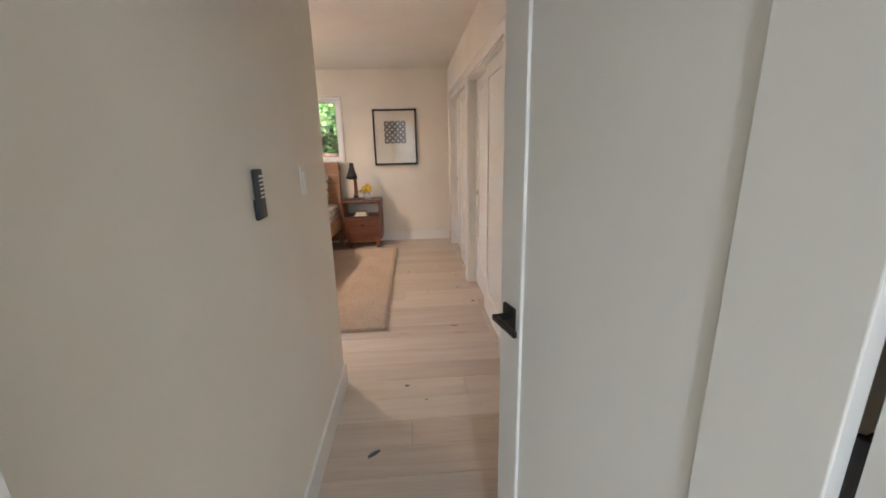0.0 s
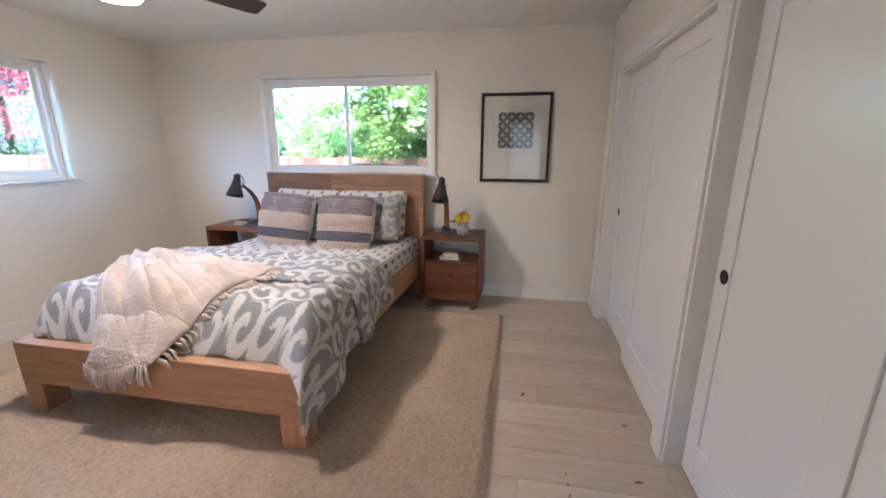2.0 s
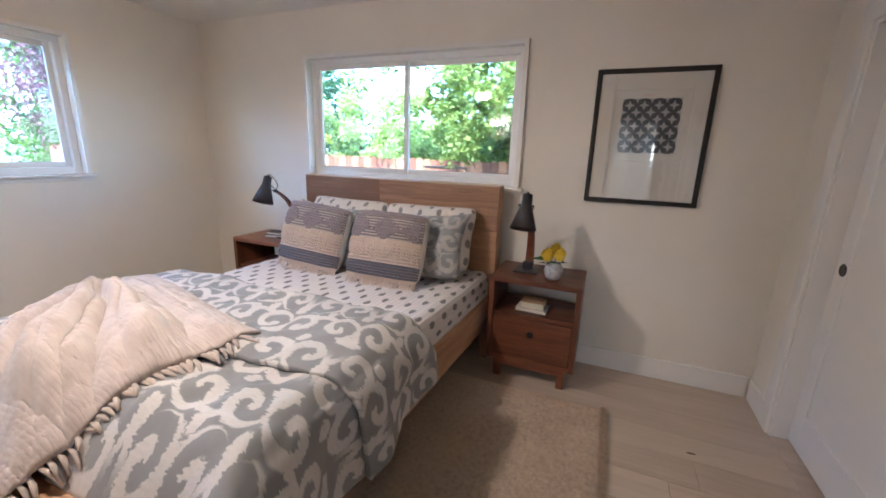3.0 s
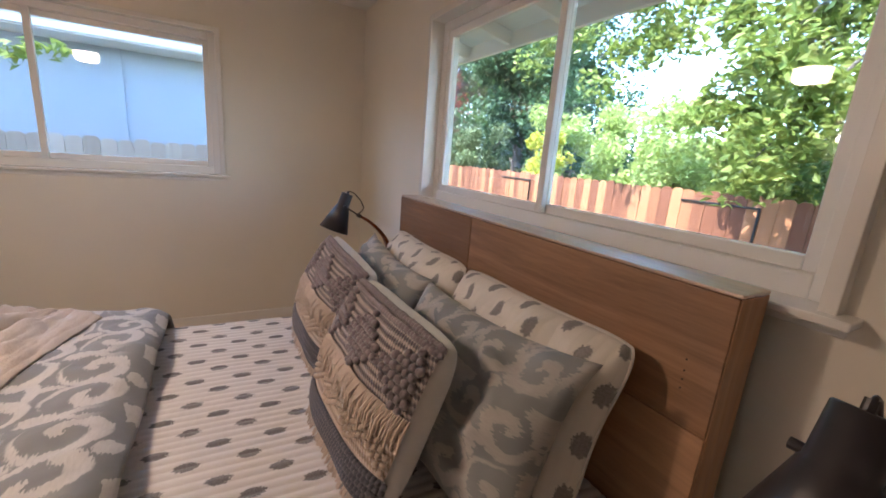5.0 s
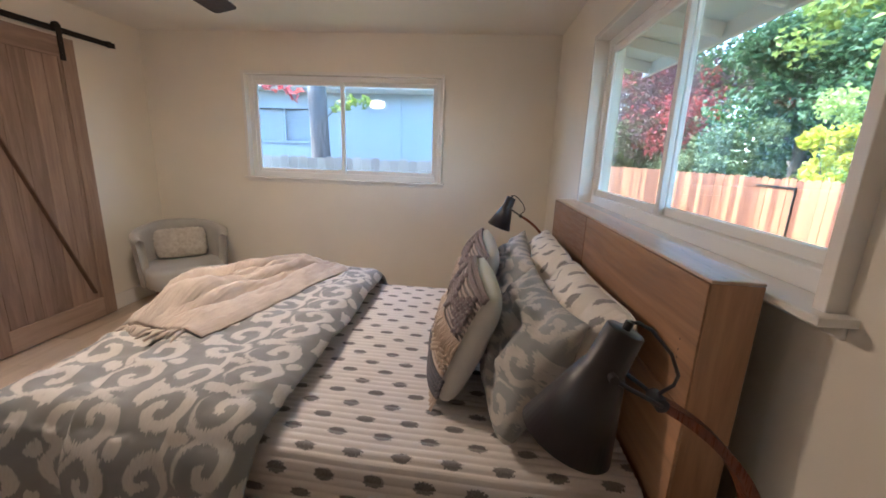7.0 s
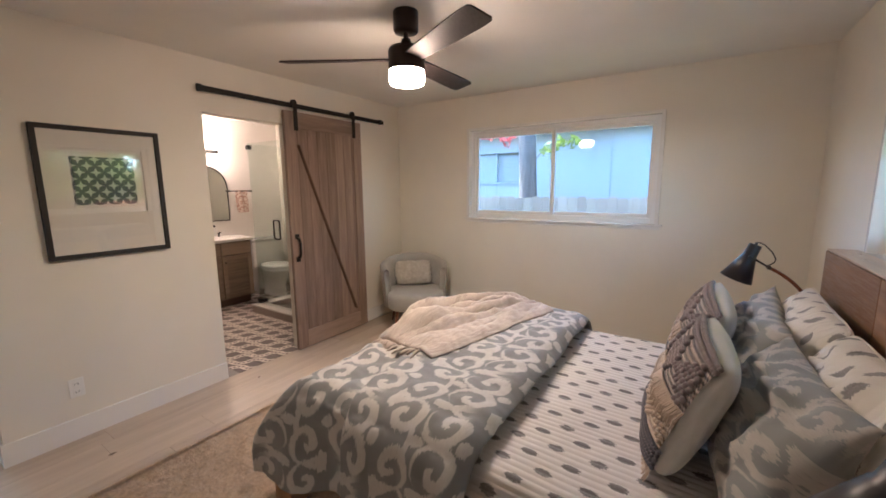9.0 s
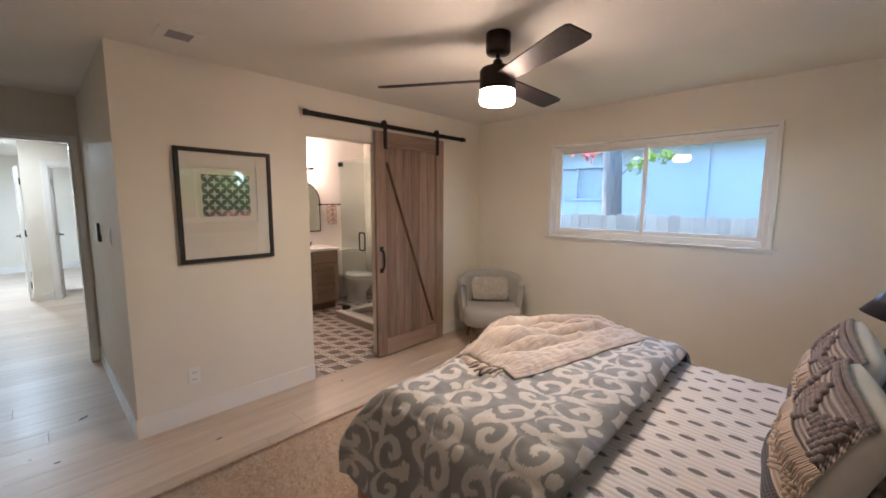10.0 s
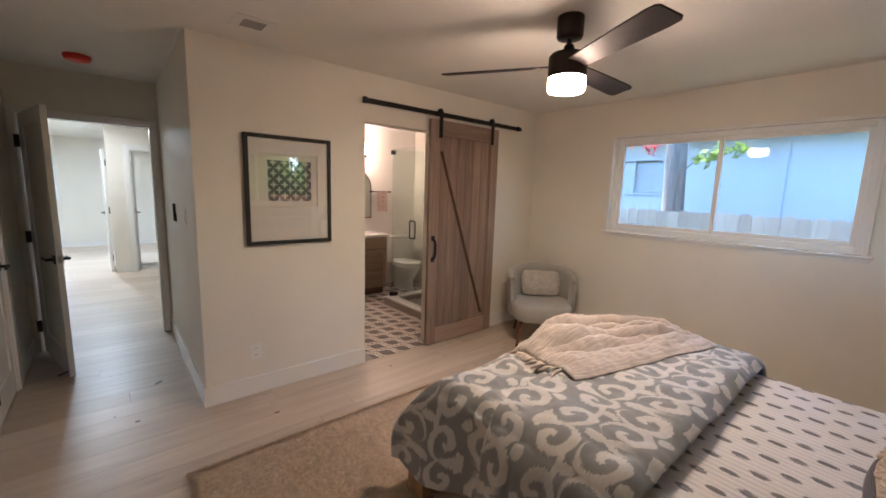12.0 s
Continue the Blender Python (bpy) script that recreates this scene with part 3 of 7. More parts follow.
# quilt: printed dots and stitched channels
def quilt_mat(name, base=(0.74, 0.7, 0.68), pitch=(0.068, 0.14), leaf=(0.031, 0.0165), ink_weight=0.9):
    k = Mat(name, base, 0.9, sheen=0.2)
    uv = k.coords("UV")
    u, v, _ = k.xyz(uv)
    n1, n2 = k.noise(uv, 60, 3), k.noise(uv, 220, 2)
    du, dv = u + (n1 - 0.5) * 0.012, v + (n2 - 0.5) * 0.014
    du, dv = dv, du
    row = (dv / pitch[0]).floor()
    fu = (du / pitch[1] + row * 0.5).fract() - 0.5
    fv = (dv / pitch[0]).fract() - 0.5
    ex, ey = fu * (pitch[1] / leaf[0]), fv * (pitch[0] / leaf[1])
    e = (ex * ex + ey * ey).sqrt()
    # leaf-like dot: ragged veins round a dark middle
    ang = (fv * pitch[0]).atan2(fu * pitch[1])
    vein = (ang * 14.0).sin() * 0.09 + (n2 - 0.5) * 0.5
    dot = (e + vein).step(0.8, 1.02, 1.0, 0.0)
    ink = k.ramp(n2, [(0.3, (0.075, 0.07, 0.078)), (0.75, (0.2, 0.19, 0.195))])
    cloth_c = k.ramp(k.noise(uv, 9, 3), [(0.3, tuple(c * 0.93 for c in base)), (0.7, base)])
    k.set("Base Color", k.mix(dot * ink_weight, cloth_c, ink))
    channel = (u * (math.pi / 0.028)).sin().abs()
    k.bump(k.noise(uv, 500, 2) * 0.3 + channel, 0.5, 0.004)
    return k.m


QUILT = quilt_mat("quilt_print")
SHAM = quilt_mat("sham_print", (0.74, 0.69, 0.62), (0.074, 0.118), (0.030, 0.0172), 0.78)


def over(s, half, r, top, flare=0.06):
    """Cross-section of cloth that lies on the bed and hangs at its sides: offset and height for the cloth coordinate s."""
    q, sg = abs(s), (1 if s >= 0 else -1)
    if q <= half:
        return s, top
    t = (q - half) / r
    if t <= math.pi / 2:
        return sg * (half + r * math.sin(t)), top - r * (1 - math.cos(t))
    d = q - half - r * math.pi / 2
    return sg * (half + r + flare * d), top - r - d


def quilt_at(u, v):
    y = 5.9 + v * 1.52
    s = (u - 0.5) * 1.86
    x, z = over(s, 0.70, 0.055, 0.615, 0.02)
    ridge = abs(math.sin(math.pi * s / 0.028)) ** 0.6 * 0.0045
    soft = 0.006 * noise.noise((x * 3, y * 3, 0.3))
    return Vector((x + lean(y) + (ridge if abs(s) > 0.78 else 0) * (1 if s > 0 else -1), y, max(z, 0.452) + (ridge if abs(s) <= 0.78 else 0) + soft))


quilt = thing("quilt", "white channel-stitched quilt printed with dark leaf dots over the mattress", "quilt")
for nm, ua, ub, n in (("top_panel", 0.1, 0.9, 270), ("side_drop", 0.0, 0.1, 36), ("side_drop", 0.9, 1.0, 36)):
    part(nm, grid(n, 60, lambda u, v, a=ua, b=ub: quilt_at(a + u * (b - a), v), lambda u, v, a=ua, b=ub: ((a + u * (b - a) - 0.5) * 1.86, 5.9 + v * 1.52)), QUILT, quilt, smooth=True)


# duvet: grey cloth with a pale ikat scroll
def scroll_mat(name, ground=(0.245, 0.247, 0.252), figure=(0.61, 0.58, 0.56), size=1.0):
    k = Mat(name, ground, 0.85, sheen=0.2)
    uv = k.coords("UV")
    u0, v0, _ = k.xyz(uv)
    streak = k.noise(k.coords("UV", (40, 160, 1)), 1.0, 3)
    wob, wob2 = k.noise(uv, 7.0, 2), k.noise(uv, 5.5, 2)
    u = (u0 + (streak - 0.5) * 0.046 + (wob - 0.5) * 0.055) * (1 / size)
    v = (v0 + (streak - 0.5) * 0.012 + (wob2 - 0.5) * 0.06) * (1 / size)
    P, Q = 0.215, 0.46
    p = (u.wrap(0.0, 2 * P) - P).abs()
    q = v.wrap(-Q / 2, Q / 2)

    def spiral(cx, cy, hand, turn, pitch, radius, w):
        dx, dy = p - cx, q - cy
        r = (dx * dx + dy * dy).sqrt()
        a = dy.atan2(dx) * hand + turn
        d = (r - a * (pitch / (2 * math.pi))).wrap(-pitch / 2, pitch / 2).abs()
        inside = r.step(radius - 0.006, radius + 0.004, 1.0, 0.0)
        return d.step(w * 0.82, w * 1.15, 1.0, 0.0) * inside

    def dot(cx, cy, rx, ry):
        dx, dy = (p - cx) / rx, (q - cy) / ry
        return (dx * dx + dy * dy).sqrt().step(0.88, 1.08, 1.0, 0.0)

    def band(base, amp, phase, w):
        d = (p - ((q * (2 * math.pi / Q) + phase).sin() * amp + base)).abs()
        return d.step(w * 0.8, w * 1.2, 1.0, 0.0)
    fig = spiral(0.118, 0.112, 1, 0.6, 0.108, 0.108, 0.0245)
    fig = fig.max(spiral(0.10, -0.118, -1, 2.6, 0.108, 0.112, 0.0245))
    fig = fig.max(band(0.205, 0.03, 1.2, 0.017) * q.step(-0.2, -0.1))
    fig = fig.max(dot(0.0, 0.0, 0.026, 0.05)).max(dot(0.03, 0.035, 0.03, 0.018)).max(dot(P, 0.21, 0.024, 0.045)).max(dot(P - 0.035, 0.2, 0.032, 0.017))
    fig = fig.max(dot(0.0, Q / 2, 0.035, 0.03)).max(dot(0.0, -Q / 2, 0.035, 0.03)).max(dot(0.205, -0.03, 0.02, 0.045))
    gr = k.ramp(k.noise(uv, 6, 4), [(0.3, tuple(c * 0.85 for c in ground)), (0.7, tuple(c * 1.08 for c in ground))])
    fg = k.ramp(streak, [(0.25, tuple(c * 0.86 for c in figure)), (0.75, figure)])
    k.set("Base Color", k.mix(fig * streak.step(0.1, 0.4, 0.75, 1.0), gr, fg))
    k.bump(k.noise(uv, 450, 2), 0.3, 0.002)
    return k.m


SCROLL = scroll_mat("ikat_scroll", size=0.86)
SCROLL_SMALL = scroll_mat("ikat_scroll_sham", (0.27, 0.285, 0.29), (0.48, 0.455, 0.435), 0.6)


def wrinkle(x, y, amp):
    a = noise.fractal((x * 3.1, y * 3.1, 1.7), 1.0, 2.0, 4)
    b = noise.fractal((x * 9.0 + 3, y * 5.0, 4.1), 0.9, 2.0, 3)
    c = abs(noise.noise((x * 5.5 + y * 2.5, y * 6.5 - x * 1.5, 2.0))) + 0.5 * abs(noise.noise((x * 11 - y * 5, y * 9 + x * 4, 6.0)))
    return amp * (a + 0.35 * b + 0.75 * c - 0.25)


def duvet_low(u, v):
    y = 5.37 + v * 0.785
    f = min(1.0, max(0.0, (y - 5.37) / 0.6))
    hem_r = 0.17 + 0.17 * f
    hem_l = 0.30 + 0.05 * f
    top = 0.675 + 0.02 * math.sin(2.4 * v + 0.4)
    # rounded fall at the foot end
    edge = max(0.0, (5.565 - y) / 0.195)
    top -= 0.25 * edge ** 2.2
    r, half = 0.13, 0.69
    reach = half + r * math.pi / 2
    left, right = reach + max(0.02, top - r - hem_l), reach + max(0.02, top - r - hem_r)
    s = -left + u * (left + right)
    x, z = over(s, half, r, top, 0.10)
    hang = max(0.0, abs(s) - half - r)
    fold = 0.03 * math.sin(y * 17 + (1 if s > 0 else 2)) * min(1, hang / 0.25)
    w = wrinkle(x, y, 0.028)
    x += (1 if s > 0 else -1) * (fold + w * min(1, hang / 0.1) + 0.015 * min(1, hang / 0.1))
    # the corner at the foot swells out round the end of the foot beam
    if s > half:
        out = min(1.0, (s - half) / 0.16) * edge
        x += 0.055 * out
        y -= 0.13 * out
    return Vector((x + lean(y), y, z + (w * 0.9 if hang <= 0 else 0)))


def duvet_fold(u, v):
    y = 5.80 + v * 0.60
    hem_r = 0.30 + 0.13 * v
    hem_l = 0.4
    tuck = max(0.0, (v - 0.86) / 0.14)
    start = max(0.0, (0.12 - v) / 0.12)
    top = 0.715 - 0.05 * tuck ** 2 - 0.016 * start
    r, half = 0.13, 0.70
    reach = half + r * math.pi / 2
    left, right = reach + max(0.02, top - r - hem_l), reach + max(0.02, top - r - hem_r)
    s = -left + u * (left + right)
    x, z = over(s, half, r, top, 0.09)
    hang = max(0.0, abs(s) - half - r)
    w = wrinkle(x + 5, y, 0.020)
    fold = 0.022 * math.sin(y * 15 + 1) * min(1, hang / 0.25)
    x += (1 if s > 0 else -1) * (fold + 0.035 * min(1, hang / 0.08) + w * min(1, hang / 0.1))
    y += 0.10 * (x / 0.8) ** 2 * (1 - v) * (1 if s > 0 else 0.2) - 0.05 * math.sin(x * 2.0) * (1 - v)
    return Vector((x + lean(y), y, z + (w * 0.9 if hang <= 0 else 0)))


tops = []
duvet = thing("duvet", "rumpled grey duvet with pale ikat scrolls, folded back over the bed", "duvet")
for nm, fn, n, org, ln in (("lower_layer", duvet_low, (200, 110), 5.37, 0.785), ("folded_layer", duvet_fold, (200, 84), 6.7, -0.6)):
    tops.append(BVHTree.FromBMesh(grid(*n, fn)))
    ob = part(nm, grid(*n, fn, lambda u, v, o=org, l=ln: ((u - 0.5) * 2.5, o + v * l)), SCROLL, duvet, smooth=True)
    sol = ob.modifiers.new("thick", "SOLIDIFY")
    sol.thickness, sol.offset = 0.022, -1


# ---------------------------------------------------------------- pillows
def pillow_bm(w, h, t, power=3.2, n=26, seed=0.0, pinch=0.05, soft=0.1, crumple=0.0):
    """A stuffed cushion standing in the xz plane, its middle at the origin, y its depth."""
    bm = bmesh.new()
    layer = bm.loops.layers.uv.new("UVMap")

    def at(i, j, side):
        u, v = 2 * i / n - 1, 2 * j / n - 1
        body = max(0.0, (1 - abs(u) ** power) * (1 - abs(v) ** power)) ** 0.52
        pu = 1 - pinch * math.cos(v * math.pi / 2) * abs(u) ** 3
        pv = 1 - pinch * math.cos(u * math.pi / 2) * abs(v) ** 3
        rd = 1 - (soft if v > 0 else max(soft, 0.13)) * (u * u * v * v) ** 2.2
        pu, pv = pu * rd + 0.012 * noise.noise((v * 1.6, seed, 1.0)) * abs(u), pv * rd + 0.014 * noise.noise((u * 1.6, seed, 2.0)) * abs(v)
        lump = 1 + 0.16 * noise.noise((u * 1.7 + seed, v * 1.7, seed * 2))
        crease = 0.0
        if crumple:
            rim = min(1.0, 3.0 * (1 - max(abs(u), abs(v))))
            crease = crumple * rim * (abs(noise.noise((u * 2.6 + v * 1.4 + seed, v * 2.2 - u * 0.8, seed * 3.0))) - 0.25 + 0.4 * noise.noise((u * 6.0, v * 6.0, seed + 4.0)))
        return Vector((u * w / 2 * pu, side * (t / 2 * body * lump - crease * body), v * h / 2 * pv + 0.4 * crease * side))
    sheets = [[[bm.verts.new(at(i, j, s)) for i in range(n + 1)] for j in range(n + 1)] for s in (-1, 1)]
    for k, sh in enumerate(sheets):
        for j in range(n):
            for i in range(n):
                q = (sh[j][i], sh[j][i + 1], sh[j + 1][i + 1], sh[j + 1][i])
                f = bm.faces.new(q if k == 0 else q[::-1])
                idx = ((i, j), (i + 1, j), (i + 1, j + 1), (i, j + 1))
                for lp, (a, b) in zip(f.loops, idx if k == 0 else idx[::-1]):
                    lp[layer].uv = (seed * 0.37 + a / n * w, seed * 0.21 + b / n * h)
    bmesh.ops.remove_doubles(bm, verts=bm.verts, dist=0.0006)
    return bm


def outline(w, h, pinch=0.05, n=15, soft=0.1, seed=0.0):
    pts = []
    for side in range(4):
        for k in range(n):
            a = 2 * k / n - 1
            u, v = ((a, -1), (1, a), (-a, 1), (-1, -a))[side]
            pu = 1 - pinch * math.cos(v * math.pi / 2) * abs(u) ** 3
            pv = 1 - pinch * math.cos(u * math.pi / 2) * abs(v) ** 3
            rd = 1 - (soft if v > 0 else max(soft, 0.13)) * (u * u * v * v) ** 2.2
            pu, pv = pu * rd + 0.012 * noise.noise((v * 1.6, seed, 1.0)) * abs(u), pv * rd + 0.014 * noise.noise((u * 1.6, seed, 2.0)) * abs(v)
            pts.append((u * w / 2 * pu, 0, v * h / 2 * pv))
    return pts


def propped(x, y0, z0, y1, z1, roll=0.0, yaw=0.0):
    """Pose of a cushion that leans from its foot (y0, z0) back to its head (y1, z1)."""
    tilt = math.degrees(math.atan2(z1 - z0, y1 - y0)) - 90
    return pose(x, (y0 + y1) / 2, (z0 + z1) / 2, 0, 0, yaw) @ pose(0, 0, 0, tilt, roll, 0)


for k, (x, yaw, roll) in enumerate(((-1.575, 1, -1), (-2.235, -1, 1))):
    p = thing("quilted_pillow", "white quilted pillow with dark leaf dots, by the headboard", "pillow", propped(x, 7.205, 0.65, 7.365, 1.045, roll, yaw), "quilted pillows")
    body = part("cushion", pillow_bm(0.68, 0.45, 0.19, 2.4, 34, seed=1.3 + k, pinch=0.07, soft=0.085, crumple=0.05), SHAM, p, smooth=True)
    part("piping", tube(bmesh.new(), outline(0.681, 0.451, pinch=0.07, soft=0.085, seed=1.3 + k, n=30), 0.0035, 6, True), cloth("sham_piping", (0.68, 0.63, 0.56), 900), p, "pale corded edge", True)
for k, (x, yaw, roll) in enumerate(((-1.575, 3, -3), (-2.26, -3, 2))):
    p = thing("scroll_pillow", "soft grey pillow with pale ikat scrolls, leaning on the pillows behind", "pillow", propped(x, 7.055, 0.65, 7.22, 0.985, roll, yaw), "scroll pillows")
    part("cushion", pillow_bm(0.67, 0.44, 0.21, 2.0, 34, seed=3.1 + k, pinch=0.10, soft=-0.03, crumple=0.075), SCROLL_SMALL, p, smooth=True)

# woven throw pillows: bobble rows, fringe and bands
YARN_GREY = cloth("yarn_slate", (0.13, 0.125, 0.15), 900, 0.95)
YARN_MAUVE = cloth("yarn_mauve_grey", (0.28, 0.235, 0.25), 900, 0.95)
YARN_CREAM = cloth("yarn_cream", (0.62, 0.50, 0.40), 900, 0.95)
LINEN = cloth("linen_back", (0.70, 0.67, 0.63), 700, 0.9)


def knit(name, c0, c1):
    k = Mat(name, c0, 0.95, sheen=0.2)
    u, v, _ = k.xyz(k.coords("UV"))
    ridge = (v * (2 * math.pi / 0.019)).sin()
    loop = ((u + v * 0.4) * (2 * math.pi / 0.009)).sin()
    k.set("Base Color", k.mix((ridge * 0.6 + loop * 0.4).step(-0.6, 0.6), c1, c0))
    k.bump(ridge * 0.7 + loop * 0.3, 0.9, 0.004)
    return k.m


KNIT_TOP = knit("knit_grey_cream", (0.52, 0.44, 0.40), (0.15, 0.13, 0.145))
W, Hh, Tt = 0.50, 0.43, 0.155


def surf(u, v, lift=0.0, w=W, h=Hh, t=Tt):
    """A point of the woven pillow's front; u and v from -1 to 1."""
    body = max(0.0, (1 - abs(u) ** 3.0) * (1 - abs(v) ** 3.0)) ** 0.52
    rd = 0.99 - 0.07 * (u * u * v * v) ** 2.2
    body *= 1 + 0.16 * noise.noise((u * 1.7, v * 1.7, 0.0))
    return Vector((u * w / 2 * rd, -t / 2 * body - lift - 0.003, v * h / 2 * rd))


def bobble(bm, c, r):
    vs = bmesh.ops.create_icosphere(bm, subdivisions=1, radius=r)["verts"]
    for v in vs:
        v.co = v.co + c


def woven_pillow(m):
    p = thing("woven_pillow", "square woven pillow with grey bobble zigzags, cream fringe and slate bands", "pillow", m, "woven pillows")
    part("cushion", pillow_bm(W, Hh, Tt, 3.0, seed=0.0, pinch=0.02, soft=0.07), LINEN, p, "plain linen back", True)
    part("knit_panel", grid(30, 20, lambda a, b: surf(-0.93 + 1.86 * a, -0.9 + 1.84 * b, 0.005), lambda a, b: (a * W, b * Hh)), KNIT_TOP, p, "grey and cream ribbed knit", True)
    # thick rolled rows at the top
    for k, v in enumerate((0.93, 0.86)):
        bm = bmesh.new()
        for j in range(42):
            bobble(bm, surf(-0.94 + 1.88 * j / 41, v, 0.009), random.uniform(0.0095, 0.012))
        part("rolled_edge", bm, YARN_MAUVE, p, smooth=True)["kind"] = "stuff"
    # diamonds of bobbles
    bm = bmesh.new()
    for row in range(8):
        v = 0.17 + 0.088 * row
        for j in range(25):
            u = -0.93 + 1.86 * (j + 0.5 * (row % 2)) / 25.5
            if abs((u * 1.3 + 0.5) % 1 - 0.5) * 2 + abs(v - 0.47) / 0.36 < 1.02:
                bobble(bm, surf(u, v, 0.009), random.uniform(0.0105, 0.0132))
    part("bobble_zigzag", bm, YARN_MAUVE, p, "mauve-grey bobble zigzag", True)["kind"] = "stuff"
    # cream field with bobbles
    part("cream_panel", grid(24, 8, lambda a, b: surf(-0.94 + 1.88 * a, -0.50 + 0.62 * b, 0.009), lambda a, b: (a * W, b * Hh * 0.3)), knit("knit_cream", (0.66, 0.54, 0.44), (0.42, 0.32, 0.25)), p, "cream ribbed knit", True)
    bm = bmesh.new()
    for j in range(30):
        u = -0.9 + 1.8 * j / 29
        zig = abs(((j / 29) * 3.5) % 1 - 0.5) * 2
        for off in (0, 0.08, 0.16):
            bobble(bm, surf(u, -0.44 + 0.2 * zig + off, 0.013), 0.0085)
    part("bobble_zigzag", bm, YARN_CREAM, p, "cream bobble zigzag", True)["kind"] = "stuff"

    def fringe(v, length, count, mat, seed):
        random.seed(seed)
        bm = bmesh.new()
        for j in range(count):
            u = -0.95 + 1.9 * j / (count - 1)
            a = surf(u, v, 0.012)
            l = length * random.uniform(0.75, 1.1)
            sway = random.uniform(-0.012, 0.012)
            mid = surf(u, v - l / Hh * 1.0, 0.022) + Vector((sway * 0.5, 0, 0))
            end = surf(max(-1, min(1, u)), max(-0.995, v - l / Hh * 2.0), 0.016) + Vector((sway, random.uniform(-0.006, 0.002), -max(0.0, -(v - l / Hh * 2) - 1) * Hh / 2))
            tube(bm, [a, mid, end], [0.0032, 0.0038, 0.0022], 4)
        part("fringe", bm, mat, p, "cream yarn fringe")["kind"] = "stuff"
    fringe(0.15, 0.075, 90, YARN_CREAM, 3)
    for k, v in enumerate((-0.55, -0.62, -0.70, -0.78, -0.86)):
        bm = bmesh.new()
        for j in range(44):
            bobble(bm, surf(-0.95 + 1.9 * j / 43, v, 0.008), 0.0088)
        part("band", bm, YARN_GREY, p, "slate blue chunky band", True)["kind"] = "stuff"
    fringe(-0.88, 0.07, 90, YARN_CREAM, 9)
    return p


wp = woven_pillow(propped(-1.668, 6.865, 0.645, 7.02, 1.03, 1.5, 4))
copy_thing(wp, propped(-2.238, 6.90, 0.645, 7.045, 1.035, 4.5, 2))

# ---------------------------------------------------------------- throw
THROW = Mat("cream_throw", (0.76, 0.66, 0.58), 0.95, sheen=0.3)
uvn = THROW.coords("UV")
tu, tv, _ = THROW.xyz(uvn)
THROW.set("Base Color", THROW.ramp(THROW.noise(uvn, 9, 4), [(0.3, (0.43, 0.36, 0.315)), (0.7, (0.58, 0.50, 0.445))]))
ribs = ((tv + (THROW.noise(uvn, 14, 2) - 0.5) * 0.02) * (2 * math.pi / 0.02)).sin()
THROW.bump(ribs * 0.13 + THROW.noise(uvn, 160, 3) * 0.9, 0.7, 0.004)
THROW = THROW.m


T_LEFT = [(-2.335, 5.286, 0.36), (-2.31, 5.30, 0.445), (-2.42, 5.45), (-2.56, 5.60), (-2.72, 5.78), (-2.80, 5.95), (-2.64, 6.19)]
T_RIGHT = [(-1.98, 5.286, 0.375), (-1.93, 5.30, 0.445), (-1.82, 5.43), (-1.75, 5.52), (-1.71, 5.63), (-1.67, 5.77), (-1.64, 5.93)]


def bed_top(x, y):
    """Height of the duvet, or of the foot beam, under a point."""
    best = 0.43
    for tree_ in tops:
        place = tree_.ray_cast(Vector((x, y, 1.5)), Vector((0, 0, -1)))[0]
        if place:
            best = max(best, place.z)
    return best


def support(x, y):
    """Where a thick cloth lies: it bridges the hollow between the foot beam and the duvet."""
    return max(bed_top(x, y), 0.5 * (bed_top(x, y - 0.07) + bed_top(x, y + 0.07)))


